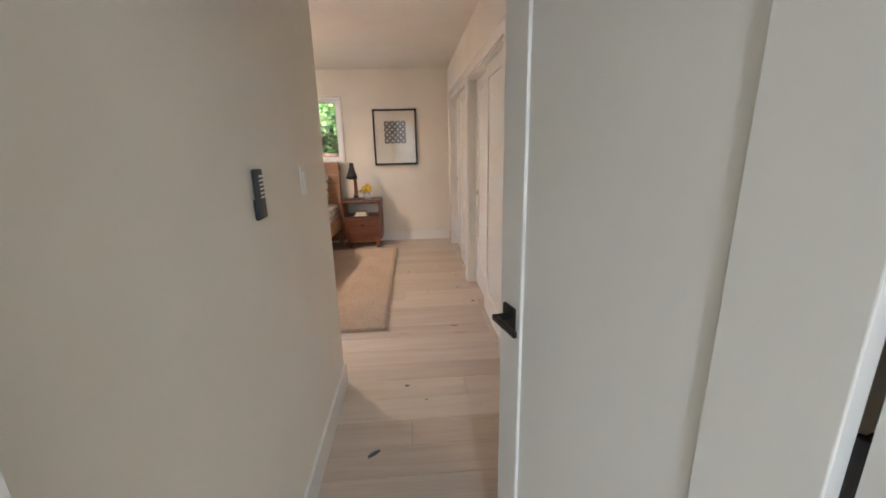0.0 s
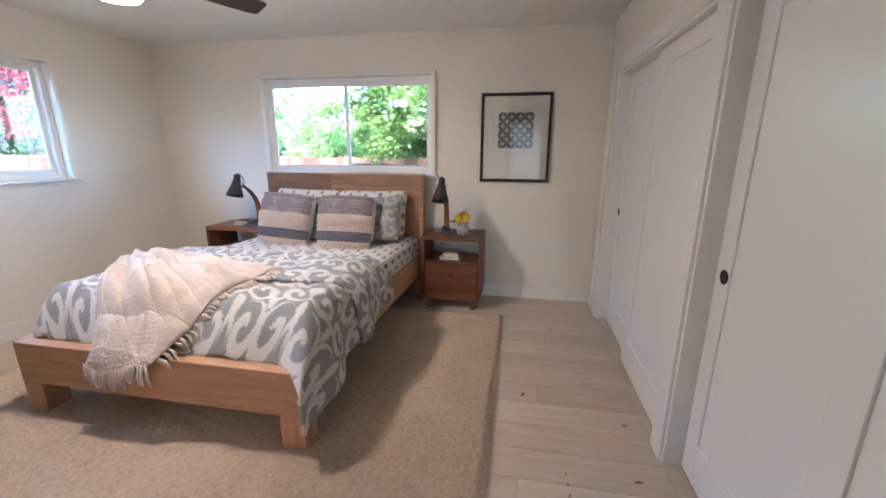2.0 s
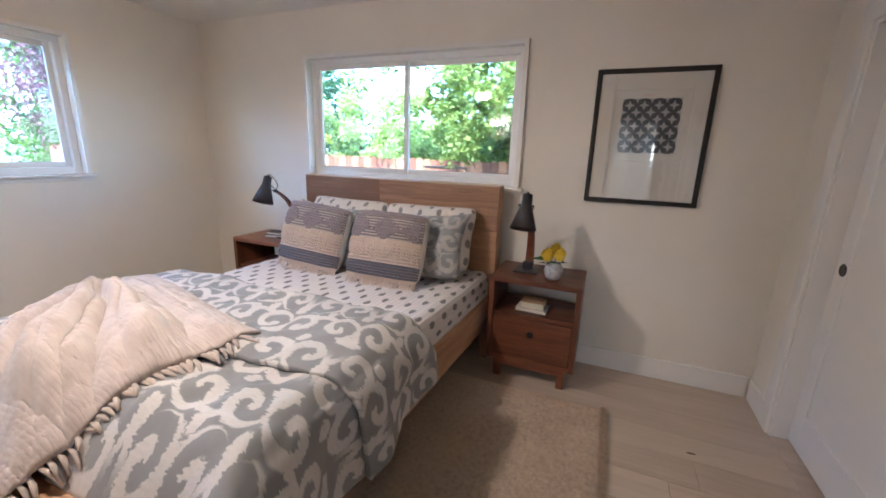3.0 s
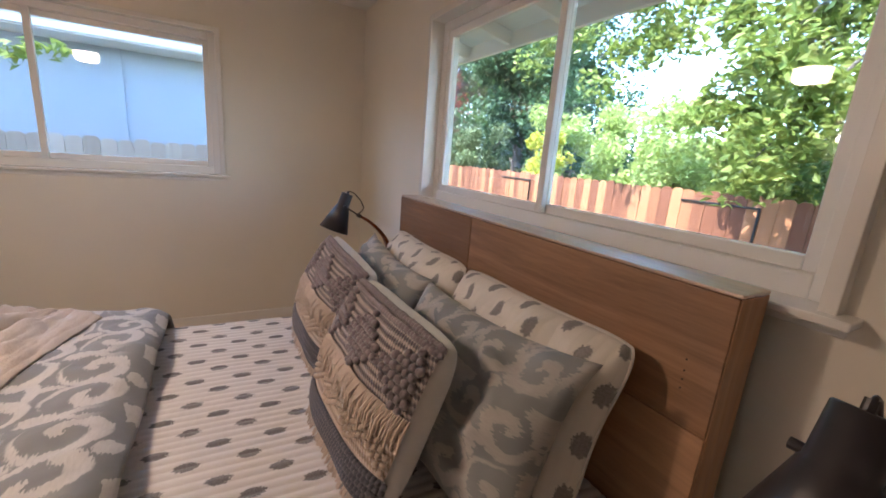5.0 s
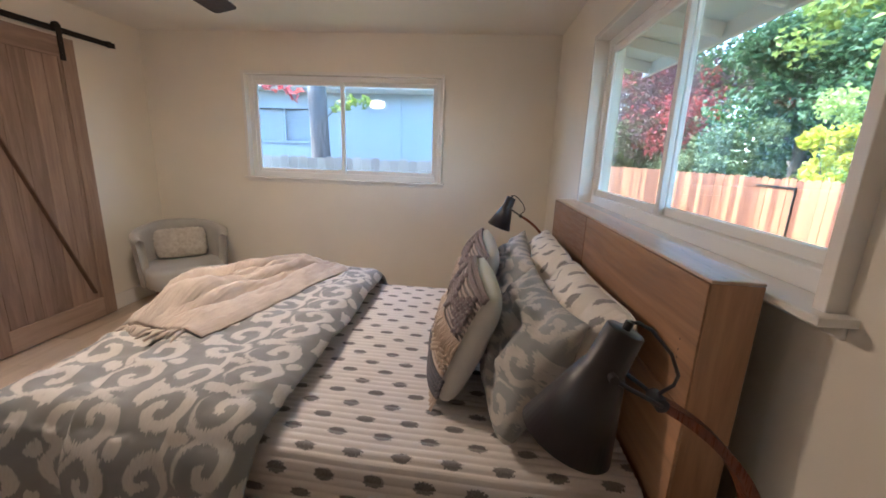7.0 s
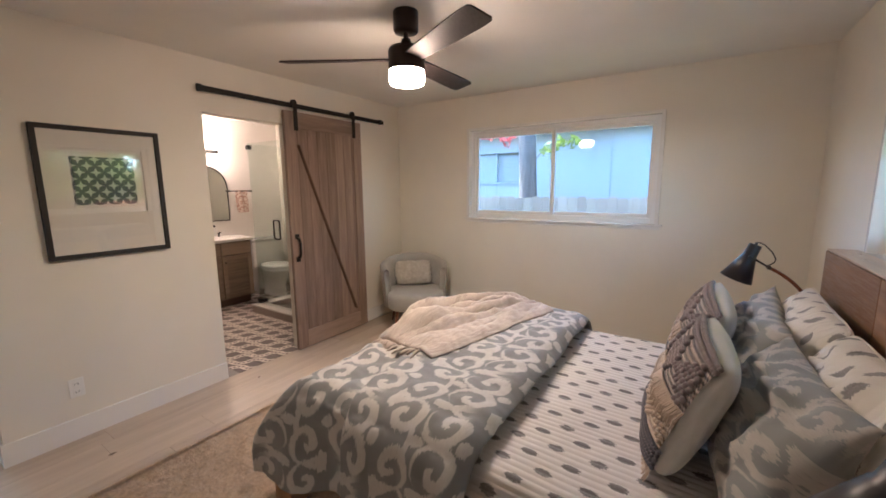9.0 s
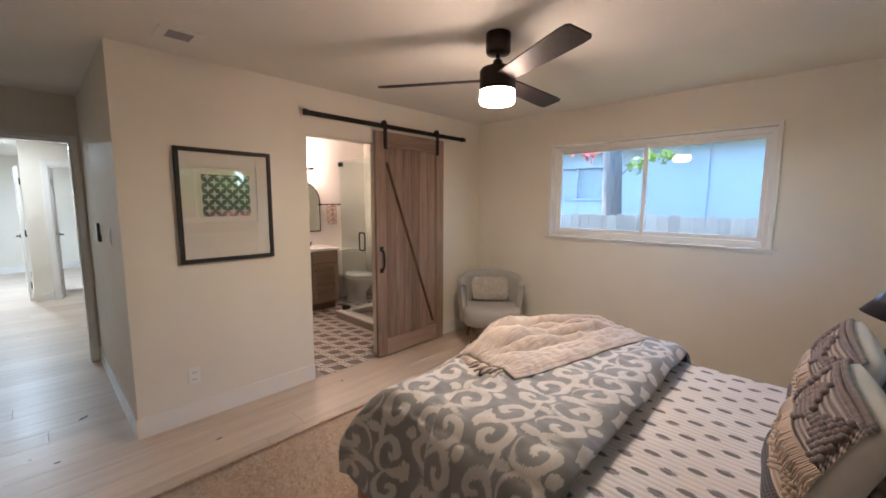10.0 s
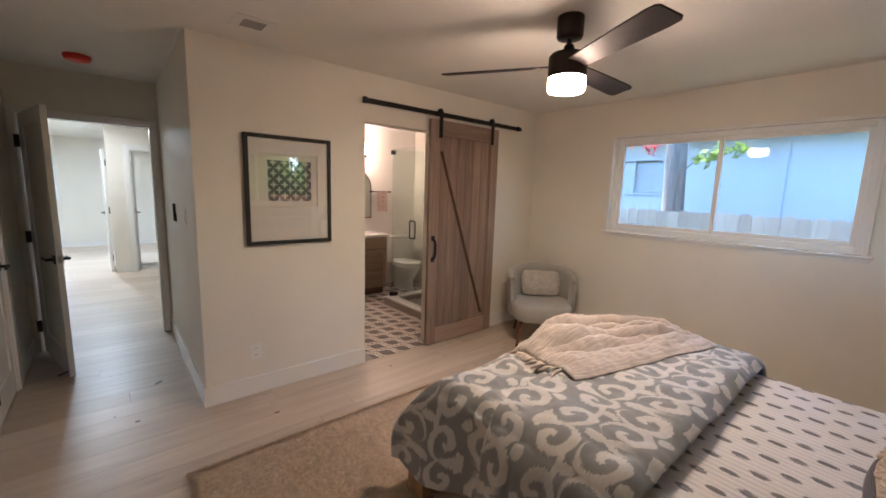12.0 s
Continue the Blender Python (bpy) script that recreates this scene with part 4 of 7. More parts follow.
def throw_at(u, v):
    k = min(5.999, v * 6)
    if k < 1:
        a, b = Vector(T_LEFT[0]).lerp(Vector(T_LEFT[1]), k), Vector(T_RIGHT[0]).lerp(Vector(T_RIGHT[1]), k)
        p = a.lerp(b, u)
    else:
        n, w = int(k), k - int(k)
        a = Vector(T_LEFT[n][:2]).lerp(Vector(T_LEFT[n + 1][:2]), w)
        b = Vector(T_RIGHT[n][:2]).lerp(Vector(T_RIGHT[n + 1][:2]), w)
        q = a.lerp(b, u)
        p = Vector((q.x, q.y, support(q.x, q.y) + 0.006 - 0.012 * max(0.0, (v - 0.97) / 0.03)))
    s = q if k >= 1 else Vector(T_LEFT[1][:2]).lerp(Vector(T_RIGHT[1][:2]), u)
    turn = math.atan2(s.y - 6.1, s.x + 2.9)
    n1 = noise.noise((s.x * 3, s.y * 3, 0))
    far = math.hypot(s.y - 6.1, s.x + 2.9)
    ridge = abs(math.sin(turn * 13.0 + 0.9 * n1 + 0.4)) ** 0.9 * min(1.0, far / 0.4 + 0.2)
    minor = abs(math.sin(turn * 37.0 + 2.5 * noise.noise((s.x * 4, s.y * 4, 7))))
    heap = max(0.0, math.sin(math.pi * min(1, max(0, (v - 0.2) / 0.8)))) ** 0.6
    swell = math.sin(math.pi * min(1, max(0, u))) ** 0.5 * min(1.0, (1 - v) * 5 + 0.04)
    fold = (0.04 + 0.08 * heap) * ridge * swell * (0.75 + 0.7 * noise.noise((u * 3, v * 3, 5))) + 0.02 * minor * swell * (0.4 + heap)
    rib = v * 62 + 1.2 * noise.noise((u * 4, v * 5, 3.0))
    rough = 0.005 * noise.noise((u * 26, v * 36, 1.0)) + 0.0042 * abs(math.sin(math.pi * rib)) * (0.5 + noise.noise((u * 38, v * 62, 9.0)))
    if k < 1:
        return p + Vector((0.01 * math.sin(u * 14) * (1 - k), -(fold * 0.4 + 0.014) * (1 - k * k) - 0.006 + rough, fold * k + (support(s.x, 5.30) - 0.439) * k - 0.02 * (1 - k) * math.sin(u * 5)))
    return p + Vector((0, 0, fold + rough))


throw = thing("throw_blanket", "cream chenille throw blanket heaped over the foot of the bed", "blanket")
ob = part("cloth", grid(90, 260, throw_at, lambda u, v: (u * 0.9, v * 1.5)), THROW, throw, smooth=True)
sol = ob.modifiers.new("thick", "SOLIDIFY")
sol.thickness, sol.offset = 0.010, 1
random.seed(21)
bm = bmesh.new()
for k in range(22):
    u = k / 21
    a = throw_at(u, 0.0)
    l = random.uniform(0.06, 0.10)
    sx = random.uniform(-0.02, 0.02)
    tube(bm, [a + Vector((0, -0.004, 0.02)), a + Vector((sx * 0.3, -0.012, -l * 0.5)), a + Vector((sx, -0.006, -l))], [0.006, 0.0085, 0.0045], 6)
part("fringe", bm, THROW, throw, "knotted tassel fringe", True)["kind"] = "stuff"
bm = bmesh.new()
for k in range(34):
    v = 0.14 + 0.78 * k / 33
    a = throw_at(1.0, v)
    d = (throw_at(1.0, v) - throw_at(0.9, v)).normalized()
    d.z = 0
    l = random.uniform(0.05, 0.085)
    side = Vector((-d.y, d.x, 0)) * random.uniform(-0.03, 0.03)
    drop = Vector((0, 0, -0.012)) if v > 0.32 else Vector((0, 0, -0.05))
    tube(bm, [a - d * 0.01, a + d * l * 0.5 + side * 0.4 + drop * 0.3 + Vector((0, 0, 0.006)), a + d * l + side + drop], [0.006, 0.0085, 0.0045], 6)
part("fringe", bm, THROW, throw, "knotted tassel fringe", True)["kind"] = "stuff"

# ---------------------------------------------------------------- rug
RUGM = Mat("shag_rug", (0.5, 0.39, 0.285), 1.0, sheen=0.3)
rv = RUGM.coords()
RUGM.set("Base Color", RUGM.ramp(RUGM.noise(rv, 48, 4) * 0.7 + RUGM.noise(rv, 3, 3) * 0.3, [(0.3, (0.54, 0.375, 0.235)), (0.5, (0.76, 0.565, 0.385)), (0.7, (0.88, 0.69, 0.505))]))
RUGM.bump(RUGM.noise(rv, 130, 4, 0.7), 1.0, 0.02)
RUGM = RUGM.m
RX0, RX1, RY0, RY1 = -3.45, -0.345, 4.545, 7.09


def rug_at(u, v):
    x, y = RX0 + u * (RX1 - RX0), RY0 + v * (RY1 - RY0)
    e = min(u * (RX1 - RX0), (1 - u) * (RX1 - RX0), v * (RY1 - RY0), (1 - v) * (RY1 - RY0))
    z = 0.016 * min(1.0, e / 0.012) ** 0.5 + (0.007 * noise.noise((x * 17, y * 17, 0)) + 0.006 * noise.noise((x * 42, y * 42, 2)) + 0.004 * noise.noise((x * 95, y * 95, 5))) * min(1, e / 0.02)
    wob = 0.005 * noise.noise((x * 9, y * 9, 3))
    return Vector((x + wob, y + wob, max(z, 0.001)))


rug = thing("rug", "tan shag area rug lying under the bed on the floor boards", "rug")
part("woven_face", grid(330, 270, rug_at), RUGM, rug, smooth=True)
random.seed(8)
verts, faces = [], []
for k in range(52000):
    if k % 5 == 0:
        x, y = RX1 - abs(random.gauss(0, 0.006)), random.uniform(RY0, RY1)
    elif k % 5 == 1:
        x, y = random.uniform(RX0, RX1), RY0 + abs(random.gauss(0, 0.006))
    else:
        x, y = random.uniform(-1.25, RX1 - 0.01) if k % 2 else random.uniform(RX0, RX1 - 0.01), random.uniform(RY0 + 0.01, 6.6 if k % 2 else 5.4)
    a, l = random.uniform(0, 6.283), random.uniform(0.010, 0.03)
    c, s = math.cos(a), math.sin(a)
    n = len(verts)
    verts += [(x - s * 0.0022, y + c * 0.0022, 0.011), (x + s * 0.0022, y - c * 0.0022, 0.011), (x + c * l, y + s * l, 0.011 + random.uniform(0.010, 0.020))]
    faces.append((n, n + 1, n + 2))
me = bpy.data.meshes.new("shag_tuft")
me.from_pydata(verts, [], faces)
tufts = new("shag_tuft", me)
me.materials.append(RUGM)
tufts.parent = rug
tufts["kind"] = "stuff"

# ---------------------------------------------------------------- nightstands and what stands on them
def nightstand(x0, label):
    """Open cubby above one drawer, on a plinth with short feet. Built at its own corner, 0.545 wide."""
    w, d, z0, z1 = 0.545, 0.40, 0.135, 0.68
    st = thing("nightstand", label, "nightstand", (x0, 7.17, 0.0), "nightstands")
    t = 0.032
    part("top", one((0, 0, z1 - t), (w, d, z1), 0.003), STANDWOOD, st)
    part("side", one((0.001, 0.001, z0), (t, d - 0.002, z1 - t), 0.002), STANDWOOD_Z, st)
    part("side", one((w - t, 0.001, z0), (w - 0.001, d - 0.002, z1 - t), 0.002), STANDWOOD_Z, st)
    part("bottom", one((t, 0.004, z0), (w - t, d - 0.004, z0 + t), 0.002), STANDWOOD, st)
    part("shelf", one((t, 0.02, 0.43), (w - t, d - 0.02, 0.452), 0.002), STANDWOOD, st)
    part("back", one((t, d - 0.02, z0 + t), (w - t, d - 0.008, 0.43), 0.001), STANDWOOD, st)
    dr = part("drawer", one((t + 0.003, 0.004, z0 + t + 0.003), (w - t - 0.003, 0.3, 0.427), 0.003), STANDWOOD, st, "drawer front with a round cut-out painted in black")
    # no real hole: a black disc paints the shade inside it
    part("finger_hole_shade", cyl(bmesh.new(), (w / 2, 0.0025, 0.335), (w / 2, 0.010, 0.335), 0.021, n=24), BLACKPAINT, dr)
    part("plinth", one((0.05, 0.03, 0.085), (w - 0.05, d - 0.04, z0), 0.003), STANDWOOD, st)
    for fx in (0.05, w - 0.05 - 0.045):
        for fy in (0.03, d - 0.085):
            part("foot", one((fx, fy, 0.0), (fx + 0.045, fy + 0.045, 0.085), 0.004), STANDWOOD_Z, st)
    return st


nightstand(-1.082, "dark reddish wooden nightstand with open cubby and one drawer")
nightstand(-3.262, "dark reddish wooden nightstand beside the window wall")

ARMWOOD = wood("lamp_arm_wood", (0.27, 0.075, 0.03), (0.13, 0.035, 0.014), 2, 2.0, 0.3)
SHADEB = paint("shade_black", (0.026, 0.022, 0.026), 0.38, 0.03, 90, 0.0)


def desk_lamp(x, label):
    lp = thing("table_lamp", label, "lamp", (x, 7.40, 0.68), "table lamps")
    part("base", one((-0.075, -0.10, 0.0), (0.075, 0.05, 0.012), 0.003), SHADEB, lp, "flat black base plate")
    part("socket_block", one((-0.032, -0.022, 0.012), (0.032, 0.03, 0.055), 0.003), SHADEB, lp)
    # flat curved wooden arm
    bow = [Vector(p) for p in ((0.04, 0.03), (0.046, 0.11), (0.036, 0.196), (0.007, 0.262), (-0.042, 0.321), (-0.095, 0.363), (-0.141, 0.389))]
    bm = bmesh.new()
    prev = None
    for k in range(31):
        f = k / 30 * (len(bow) - 1)
        i = min(int(f), len(bow) - 2)
        p0, p1, p2, p3 = bow[max(i - 1, 0)], bow[i], bow[i + 1], bow[min(i + 2, len(bow) - 1)]
        q = f - i
        p = 0.5 * ((2 * p1) + (p2 - p0) * q + (2 * p0 - 5 * p1 + 4 * p2 - p3) * q * q + (3 * p1 - p0 - 3 * p2 + p3) * q ** 3)
        d = (p2 - p1).normalized()
        w, t = 0.027 - 0.014 * k / 30, 0.010 - 0.003 * k / 30
        ring = [bm.verts.new((sx * w, p.x + sy * t * d.y, p.y - sy * t * d.x)) for sx, sy in ((-1, -1), (1, -1), (1, 1), (-1, 1))]
        if prev:
            for j in range(4):
                bm.faces.new((prev[j], prev[(j + 1) % 4], ring[(j + 1) % 4], ring[j]))
        else:
            bm.faces.new(ring[::-1])
        prev = ring
    bm.faces.new(prev)
    bmesh.ops.recalc_face_normals(bm, faces=bm.faces)
    part("arm", bm, ARMWOOD, lp, "curved reddish wooden arm")
    # cone shade with a slim neck, leaning towards the room
    m = Matrix.Translation((0, -0.21, 0.507)) @ pose(0, 0, 0, -20, 0, 0)
    shade = part("shade", lathe(bmesh.new(), [(0.027, 0.0), (0.029, -0.002), (0.0315, -0.068), (0.035, -0.072), (0.076, -0.203), (0.074, -0.203), (0.031, -0.072), (0.027, -0.06)], 44, m=m), SHADEB, lp, "matte black cone shade", True)
    # the window's reflection on the cap is painted as a pale blue colour
    part("cap", lathe(bmesh.new(), [(0.0, -0.003), (0.0275, -0.003), (0.0278, -0.001)], 32, m=m), paint("cap_window_sheen", (0.72, 0.76, 0.8), 0.25, 0.0, 60, 0.0), shade, "metal cap with the window's reflection painted pale")
    part("knob", cyl(bmesh.new(), m @ Vector((0, 0, -0.003)), m @ Vector((0, 0, 0.014)), 0.0065, n=12), SHADEB, shade)
    part("bulb_holder", cyl(bmesh.new(), m @ Vector((0, 0, -0.06)), m @ Vector((0, 0, -0.12)), 0.018, 0.022, 16), SHADEB, shade)
    clamp = part("clamp", cyl(bmesh.new(), (-0.017, -0.146, 0.392), (0.017, -0.146, 0.392), 0.011, n=16), SHADEB, lp, "black steel clamp")
    for sx in (-1, 1):
        part("pivot", cyl(bmesh.new(), m @ Vector((sx * 0.031, 0.0, -0.066)), m @ Vector((sx * 0.044, 0.0, -0.066)), 0.007, n=12), SHADEB, shade)
        part("fork_rod", tube(bmesh.new(), [m @ Vector((sx * 0.040, 0.0, -0.066)), m @ Vector((sx * 0.036, 0.03, -0.072)), (sx * 0.016, -0.146, 0.392)], 0.0035, 8), SHADEB, clamp)
    part("cord", tube(bmesh.new(), [m @ Vector((0, 0, 0.012)), m @ Vector((0, 0.012, 0.017)), (0, -0.172, 0.508), (0, -0.138, 0.472), (0, -0.122, 0.437), (0, -0.126, 0.42), (0, -0.146, 0.403)], 0.003, 8), SHADEB, lp, "looped black cord", True)
    return lp


desk_lamp(-0.895, "black cone table lamp with curved wooden arm on the nightstand")
desk_lamp(-2.85, "black cone table lamp with curved wooden arm on the nightstand")

# vase with yellow roses
VASE = Mat("grey_glaze", (0.42, 0.42, 0.43), 0.5)
vv = VASE.coords()
VASE.set("Base Color", VASE.ramp(VASE.noise(vv, 45, 4), [(0.35, (0.30, 0.30, 0.31)), (0.6, (0.47, 0.47, 0.475))]))
VASE.bump(VASE.noise(vv, 160, 3), 0.4, 0.003)
VASE = VASE.m
PETAL = paint("yellow_petal", (0.85, 0.60, 0.02), 0.6, 0.1, 120, 0.12)
LEAF = paint("rose_leaf", (0.05, 0.13, 0.025), 0.45, 0.1, 90, 0.12)
vase = thing("vase", "small round grey stoneware vase standing on the nightstand", "vase", (-0.72, 7.275, 0.68))
part("body", lathe(bmesh.new(), [(0.0, 0.0), (0.03, 0.0), (0.047, 0.018), (0.056, 0.05), (0.052, 0.08), (0.036, 0.102), (0.026, 0.108), (0.021, 0.108), (0.03, 0.097), (0.03, 0.09)], 36), VASE, vase, smooth=True)


def rose(at, r, seed):
    random.seed(seed)
    fl = thing("rose", "yellow rose in the grey vase", "flower", at, "yellow roses")
    bm = bmesh.new()
    for k in range(16):
        f = k / 15
        a0, rad, up = k * 2.4, r * (0.25 + 0.75 * f), r * (1.15 - 0.75 * f)
        n = 5
        vs = [[bm.verts.new((rad * (0.55 + 0.45 * j / n) * math.cos(a0 + (i / n - 0.5) * 1.6), rad * (0.55 + 0.45 * j / n) * math.sin(a0 + (i / n - 0.5) * 1.6), -r * 0.6 + (up + r * 0.6) * (j / n) ** 0.8 - 0.35 * r * (abs(i / n - 0.5) * 2) ** 2 * (j / n))) for i in range(n + 1)] for j in range(n + 1)]
        for j in range(n):
            for i in range(n):
                bm.faces.new((vs[j][i], vs[j][i + 1], vs[j + 1][i + 1], vs[j + 1][i]))
    part("petals", bm, PETAL, fl, smooth=True)
    part("stem", tube(bmesh.new(), [(0, 0, -r * 0.5), (0, 0, -0.05), ((-0.72 - at[0]) * 0.8, (7.275 - at[1]) * 0.8, 0.70 - at[2])], 0.0022, 6), LEAF, fl)
    bm = bmesh.new()
    for a in (0.6, 3.4):
        c, s = math.cos(a), math.sin(a)
        pts = [bm.verts.new(v) for v in ((0, 0, -0.05), (c * 0.025 - s * 0.014, s * 0.025 + c * 0.014, -0.038), (c * 0.06, s * 0.06, -0.05), (c * 0.025 + s * 0.014, s * 0.025 - c * 0.014, -0.042), (c * 0.03, s * 0.03, -0.045))]
        for i in range(4):
            bm.faces.new((pts[4], pts[i], pts[(i + 1) % 4]))
    part("leaf", bm, LEAF, fl)


rose((-0.757, 7.245, 0.83), 0.046, 1)
rose((-0.69, 7.262, 0.835), 0.046, 2)
rose((-0.72, 7.32, 0.855), 0.04, 3)
bm = bmesh.new()
pts = [bm.verts.new(v) for v in ((-0.755, 7.255, 0.80), (-0.79, 7.275, 0.82), (-0.86, 7.235, 0.80), (-0.79, 7.22, 0.805), (-0.80, 7.245, 0.82))]
for i in range(4):
    bm.faces.new((pts[4], pts[i], pts[(i + 1) % 4]))
tagged(part("rose_leaf", bm, LEAF), "single dark green rose leaf hanging over the vase", "leaf")


def book(at, size, turn, cover, label):
    w, d, h = size
    bk = thing("book", label, "book", pose(*at, 0, 0, turn))
    part("cover", boxes(((-w / 2, -d / 2, 0), (w / 2, d / 2, 0.003)), ((-w / 2, -d / 2, h - 0.003), (w / 2, d / 2, h)), ((-w / 2, d / 2 - 0.004, 0.003), (w / 2, d / 2, h - 0.003)), bevel=0.0008), cover, bk)
    part("pages", one((-w / 2 + 0.004, -d / 2 + 0.004, 0.003), (w / 2 - 0.004, d / 2 - 0.004, h - 0.003), 0.0005), PAGES, bk, "cream page block")


PAGES = paint("book_pages", (0.68, 0.62, 0.5), 0.8, 0.2, 300)
CV_TAN = paint("tan_cover", (0.5, 0.33, 0.17), 0.7)
CV_WHITE = paint("white_cover", (0.72, 0.7, 0.66), 0.6)
CV_DARK = paint("dark_cover", (0.05, 0.04, 0.04), 0.6)
book((-0.83, 7.32, 0.452), (0.19, 0.14, 0.016), -3, CV_WHITE, "thin white book lying in the nightstand cubby")
book((-0.825, 7.325, 0.468), (0.145, 0.12, 0.042), -1, CV_TAN, "thick tan book lying on a white one")
book((-2.98, 7.36, 0.68), (0.15, 0.11, 0.022), 12, CV_DARK, "dark book lying on the nightstand")
book((-2.975, 7.36, 0.702), (0.13, 0.10, 0.022), 5, CV_DARK, "small dark book lying on another")


# ---------------------------------------------------------------- pictures
def print_mat():
    k = Mat("lattice_print", (0.6, 0.58, 0.55), 0.8)
    u, v, _ = k.xyz(k.coords("UV"))
    a, b = ((u + v) * 4.0 + 0.5).fract() - 0.5, ((u - v) * 4.0 + 0.5).fract() - 0.5
    lat = a.abs().min(b.abs())
    band = (a.abs().max(b.abs()) - lat * 0.45).step(0.175, 0.225)
    ink = k.ramp(k.noise(k.coords("UV"), 40, 3), [(0.3, (0.035, 0.04, 0.055)), (0.7, (0.075, 0.08, 0.10))])
    k.set("Base Color", k.mix(band, (0.52, 0.50, 0.48), ink))
    return k.m


PRINT = print_mat()
MATBOARD = paint("mat_board", (0.74, 0.70, 0.645), 0.85, 0.1, 250)


FRAMEBLACK = paint("frame_black", (0.011, 0.009, 0.008), 0.62)


def picture(centre, w, h, facing, label, aw, ah, up):
    """A framed print: black frame, wide mat with a bevelled window, print and glass. facing: turn about z."""
    pc = thing("framed_picture", label, "picture", pose(*centre, 0, 0, facing), "framed pictures")
    f, d = 0.027, 0.028
    fr = boxes(((-w / 2, -d, -h / 2), (-w / 2 + f, 0, h / 2)), ((w / 2 - f, -d, -h / 2), (w / 2, 0, h / 2)), ((-w / 2 + f, -d, h / 2 - f), (w / 2 - f, 0, h / 2)), ((-w / 2 + f, -d, -h / 2), (w / 2 - f, 0, -h / 2 + f)), bevel=0.002)
    part("frame", fr, FRAMEBLACK, pc, "slim black frame")
    part("backing", one((-w / 2 + 0.006, -0.008, -h / 2 + 0.006), (w / 2 - 0.006, -0.001, h / 2 - 0.006), 0), MATBOARD, pc)
    # mat with a window
    a, b = aw / 2 + 0.046, ah / 2 + 0.046
    m = boxes(((-w / 2 + f, -0.018, -h / 2 + f), (-a, -0.009, h / 2 - f)), ((a, -0.018, -h / 2 + f), (w / 2 - f, -0.009, h / 2 - f)), ((-a, -0.018, up + b), (a, -0.009, h / 2 - f)), ((-a, -0.018, -h / 2 + f), (a, -0.009, up - b)), bevel=0.0012)
    part("mat", m, MATBOARD, pc, "cream mat board")
    bm = grid(1, 1, lambda u, v: Vector((-aw / 2 + u * aw, -0.0098, up - ah / 2 + v * ah)), lambda u, v: (u, v * ah / aw))
    part("print", bm, PRINT, pc, "navy and white lattice print")
    g = part("glass", grid(1, 1, lambda u, v: Vector((-w / 2 + f + u * (w - 2 * f), -0.0195, -h / 2 + f + v * (h - 2 * f)))), PICGLASS, pc)
    g.visible_shadow = False
    return pc


picture((-0.30, YN - 0.003, 1.522), 0.622, 0.776, 0, "black framed lattice print with wide cream mat hanging on the wall", 0.31, 0.31, 0.07)
picture((-1.144, YS + 0.003, 1.486), 0.612, 0.768, 180, "black framed lattice print with glass reflecting the window", 0.31, 0.285, 0.07)


# ---------------------------------------------------------------- ceiling fan
DARKBLADE = wood("fan_blade_dark", (0.035, 0.024, 0.022), (0.018, 0.012, 0.012), 0, 2.0, 0.62, 0.1, 0.1)
fan = thing("ceiling_fan", "dark bronze three-blade ceiling fan with a lit drum light", "ceiling fan", (-2.04, 5.515, 2.44))
BRONZE = metal("dark_bronze", (0.03, 0.022, 0.02), 0.4, 0.7)
part("canopy", lathe(bmesh.new(), [(0.0, 0.0), (0.066, 0.0), (0.068, -0.006), (0.068, -0.095), (0.062, -0.108), (0.018, -0.11), (0.0, -0.11)], 40), BRONZE, fan, smooth=True)
part("rod", cyl(bmesh.new(), (0, 0, -0.10), (0, 0, -0.18), 0.0125), BRONZE, fan)
part("collar", lathe(bmesh.new(), [(0.014, -0.135), (0.024, -0.14), (0.03, -0.165), (0.034, -0.18)], 24), BRONZE, fan, smooth=True)
part("motor_housing", lathe(bmesh.new(), [(0.0, -0.175), (0.05, -0.176), (0.09, -0.186), (0.1, -0.20), (0.1, -0.305), (0.0, -0.305)], 48), BRONZE, fan)
part("light_drum", lathe(bmesh.new(), [(0.095, -0.305), (0.097, -0.31), (0.097, -0.362), (0.09, -0.374), (0.0, -0.378)], 48), FANGLOW, fan, "glowing white drum diffuser", True)
for a in (64, 183, 301):
    bm = bmesh.new()
    prof = [(0.085, 0.05), (0.2, 0.057), (0.45, 0.066), (0.62, 0.07), (0.675, 0.066), (0.69, 0.052)]
    top = [bm.verts.new((x, s * w, 0.004)) for s in (1, -1) for x, w in (prof if s > 0 else prof[::-1])]
    bot = [bm.verts.new((v.co.x, v.co.y, -0.004)) for v in top]
    bm.faces.new(top)
    bm.faces.new(bot[::-1])
    n = len(top)
    for j in range(n):
        bm.faces.new((bot[j], bot[(j + 1) % n], top[(j + 1) % n], top[j]))
    bmesh.ops.transform(bm, matrix=pose(0, 0, -0.245, 0, 0, a) @ pose(0, 0, 0, -13, 0, 0), verts=bm.verts)
    part("blade", bm, DARKBLADE, fan)

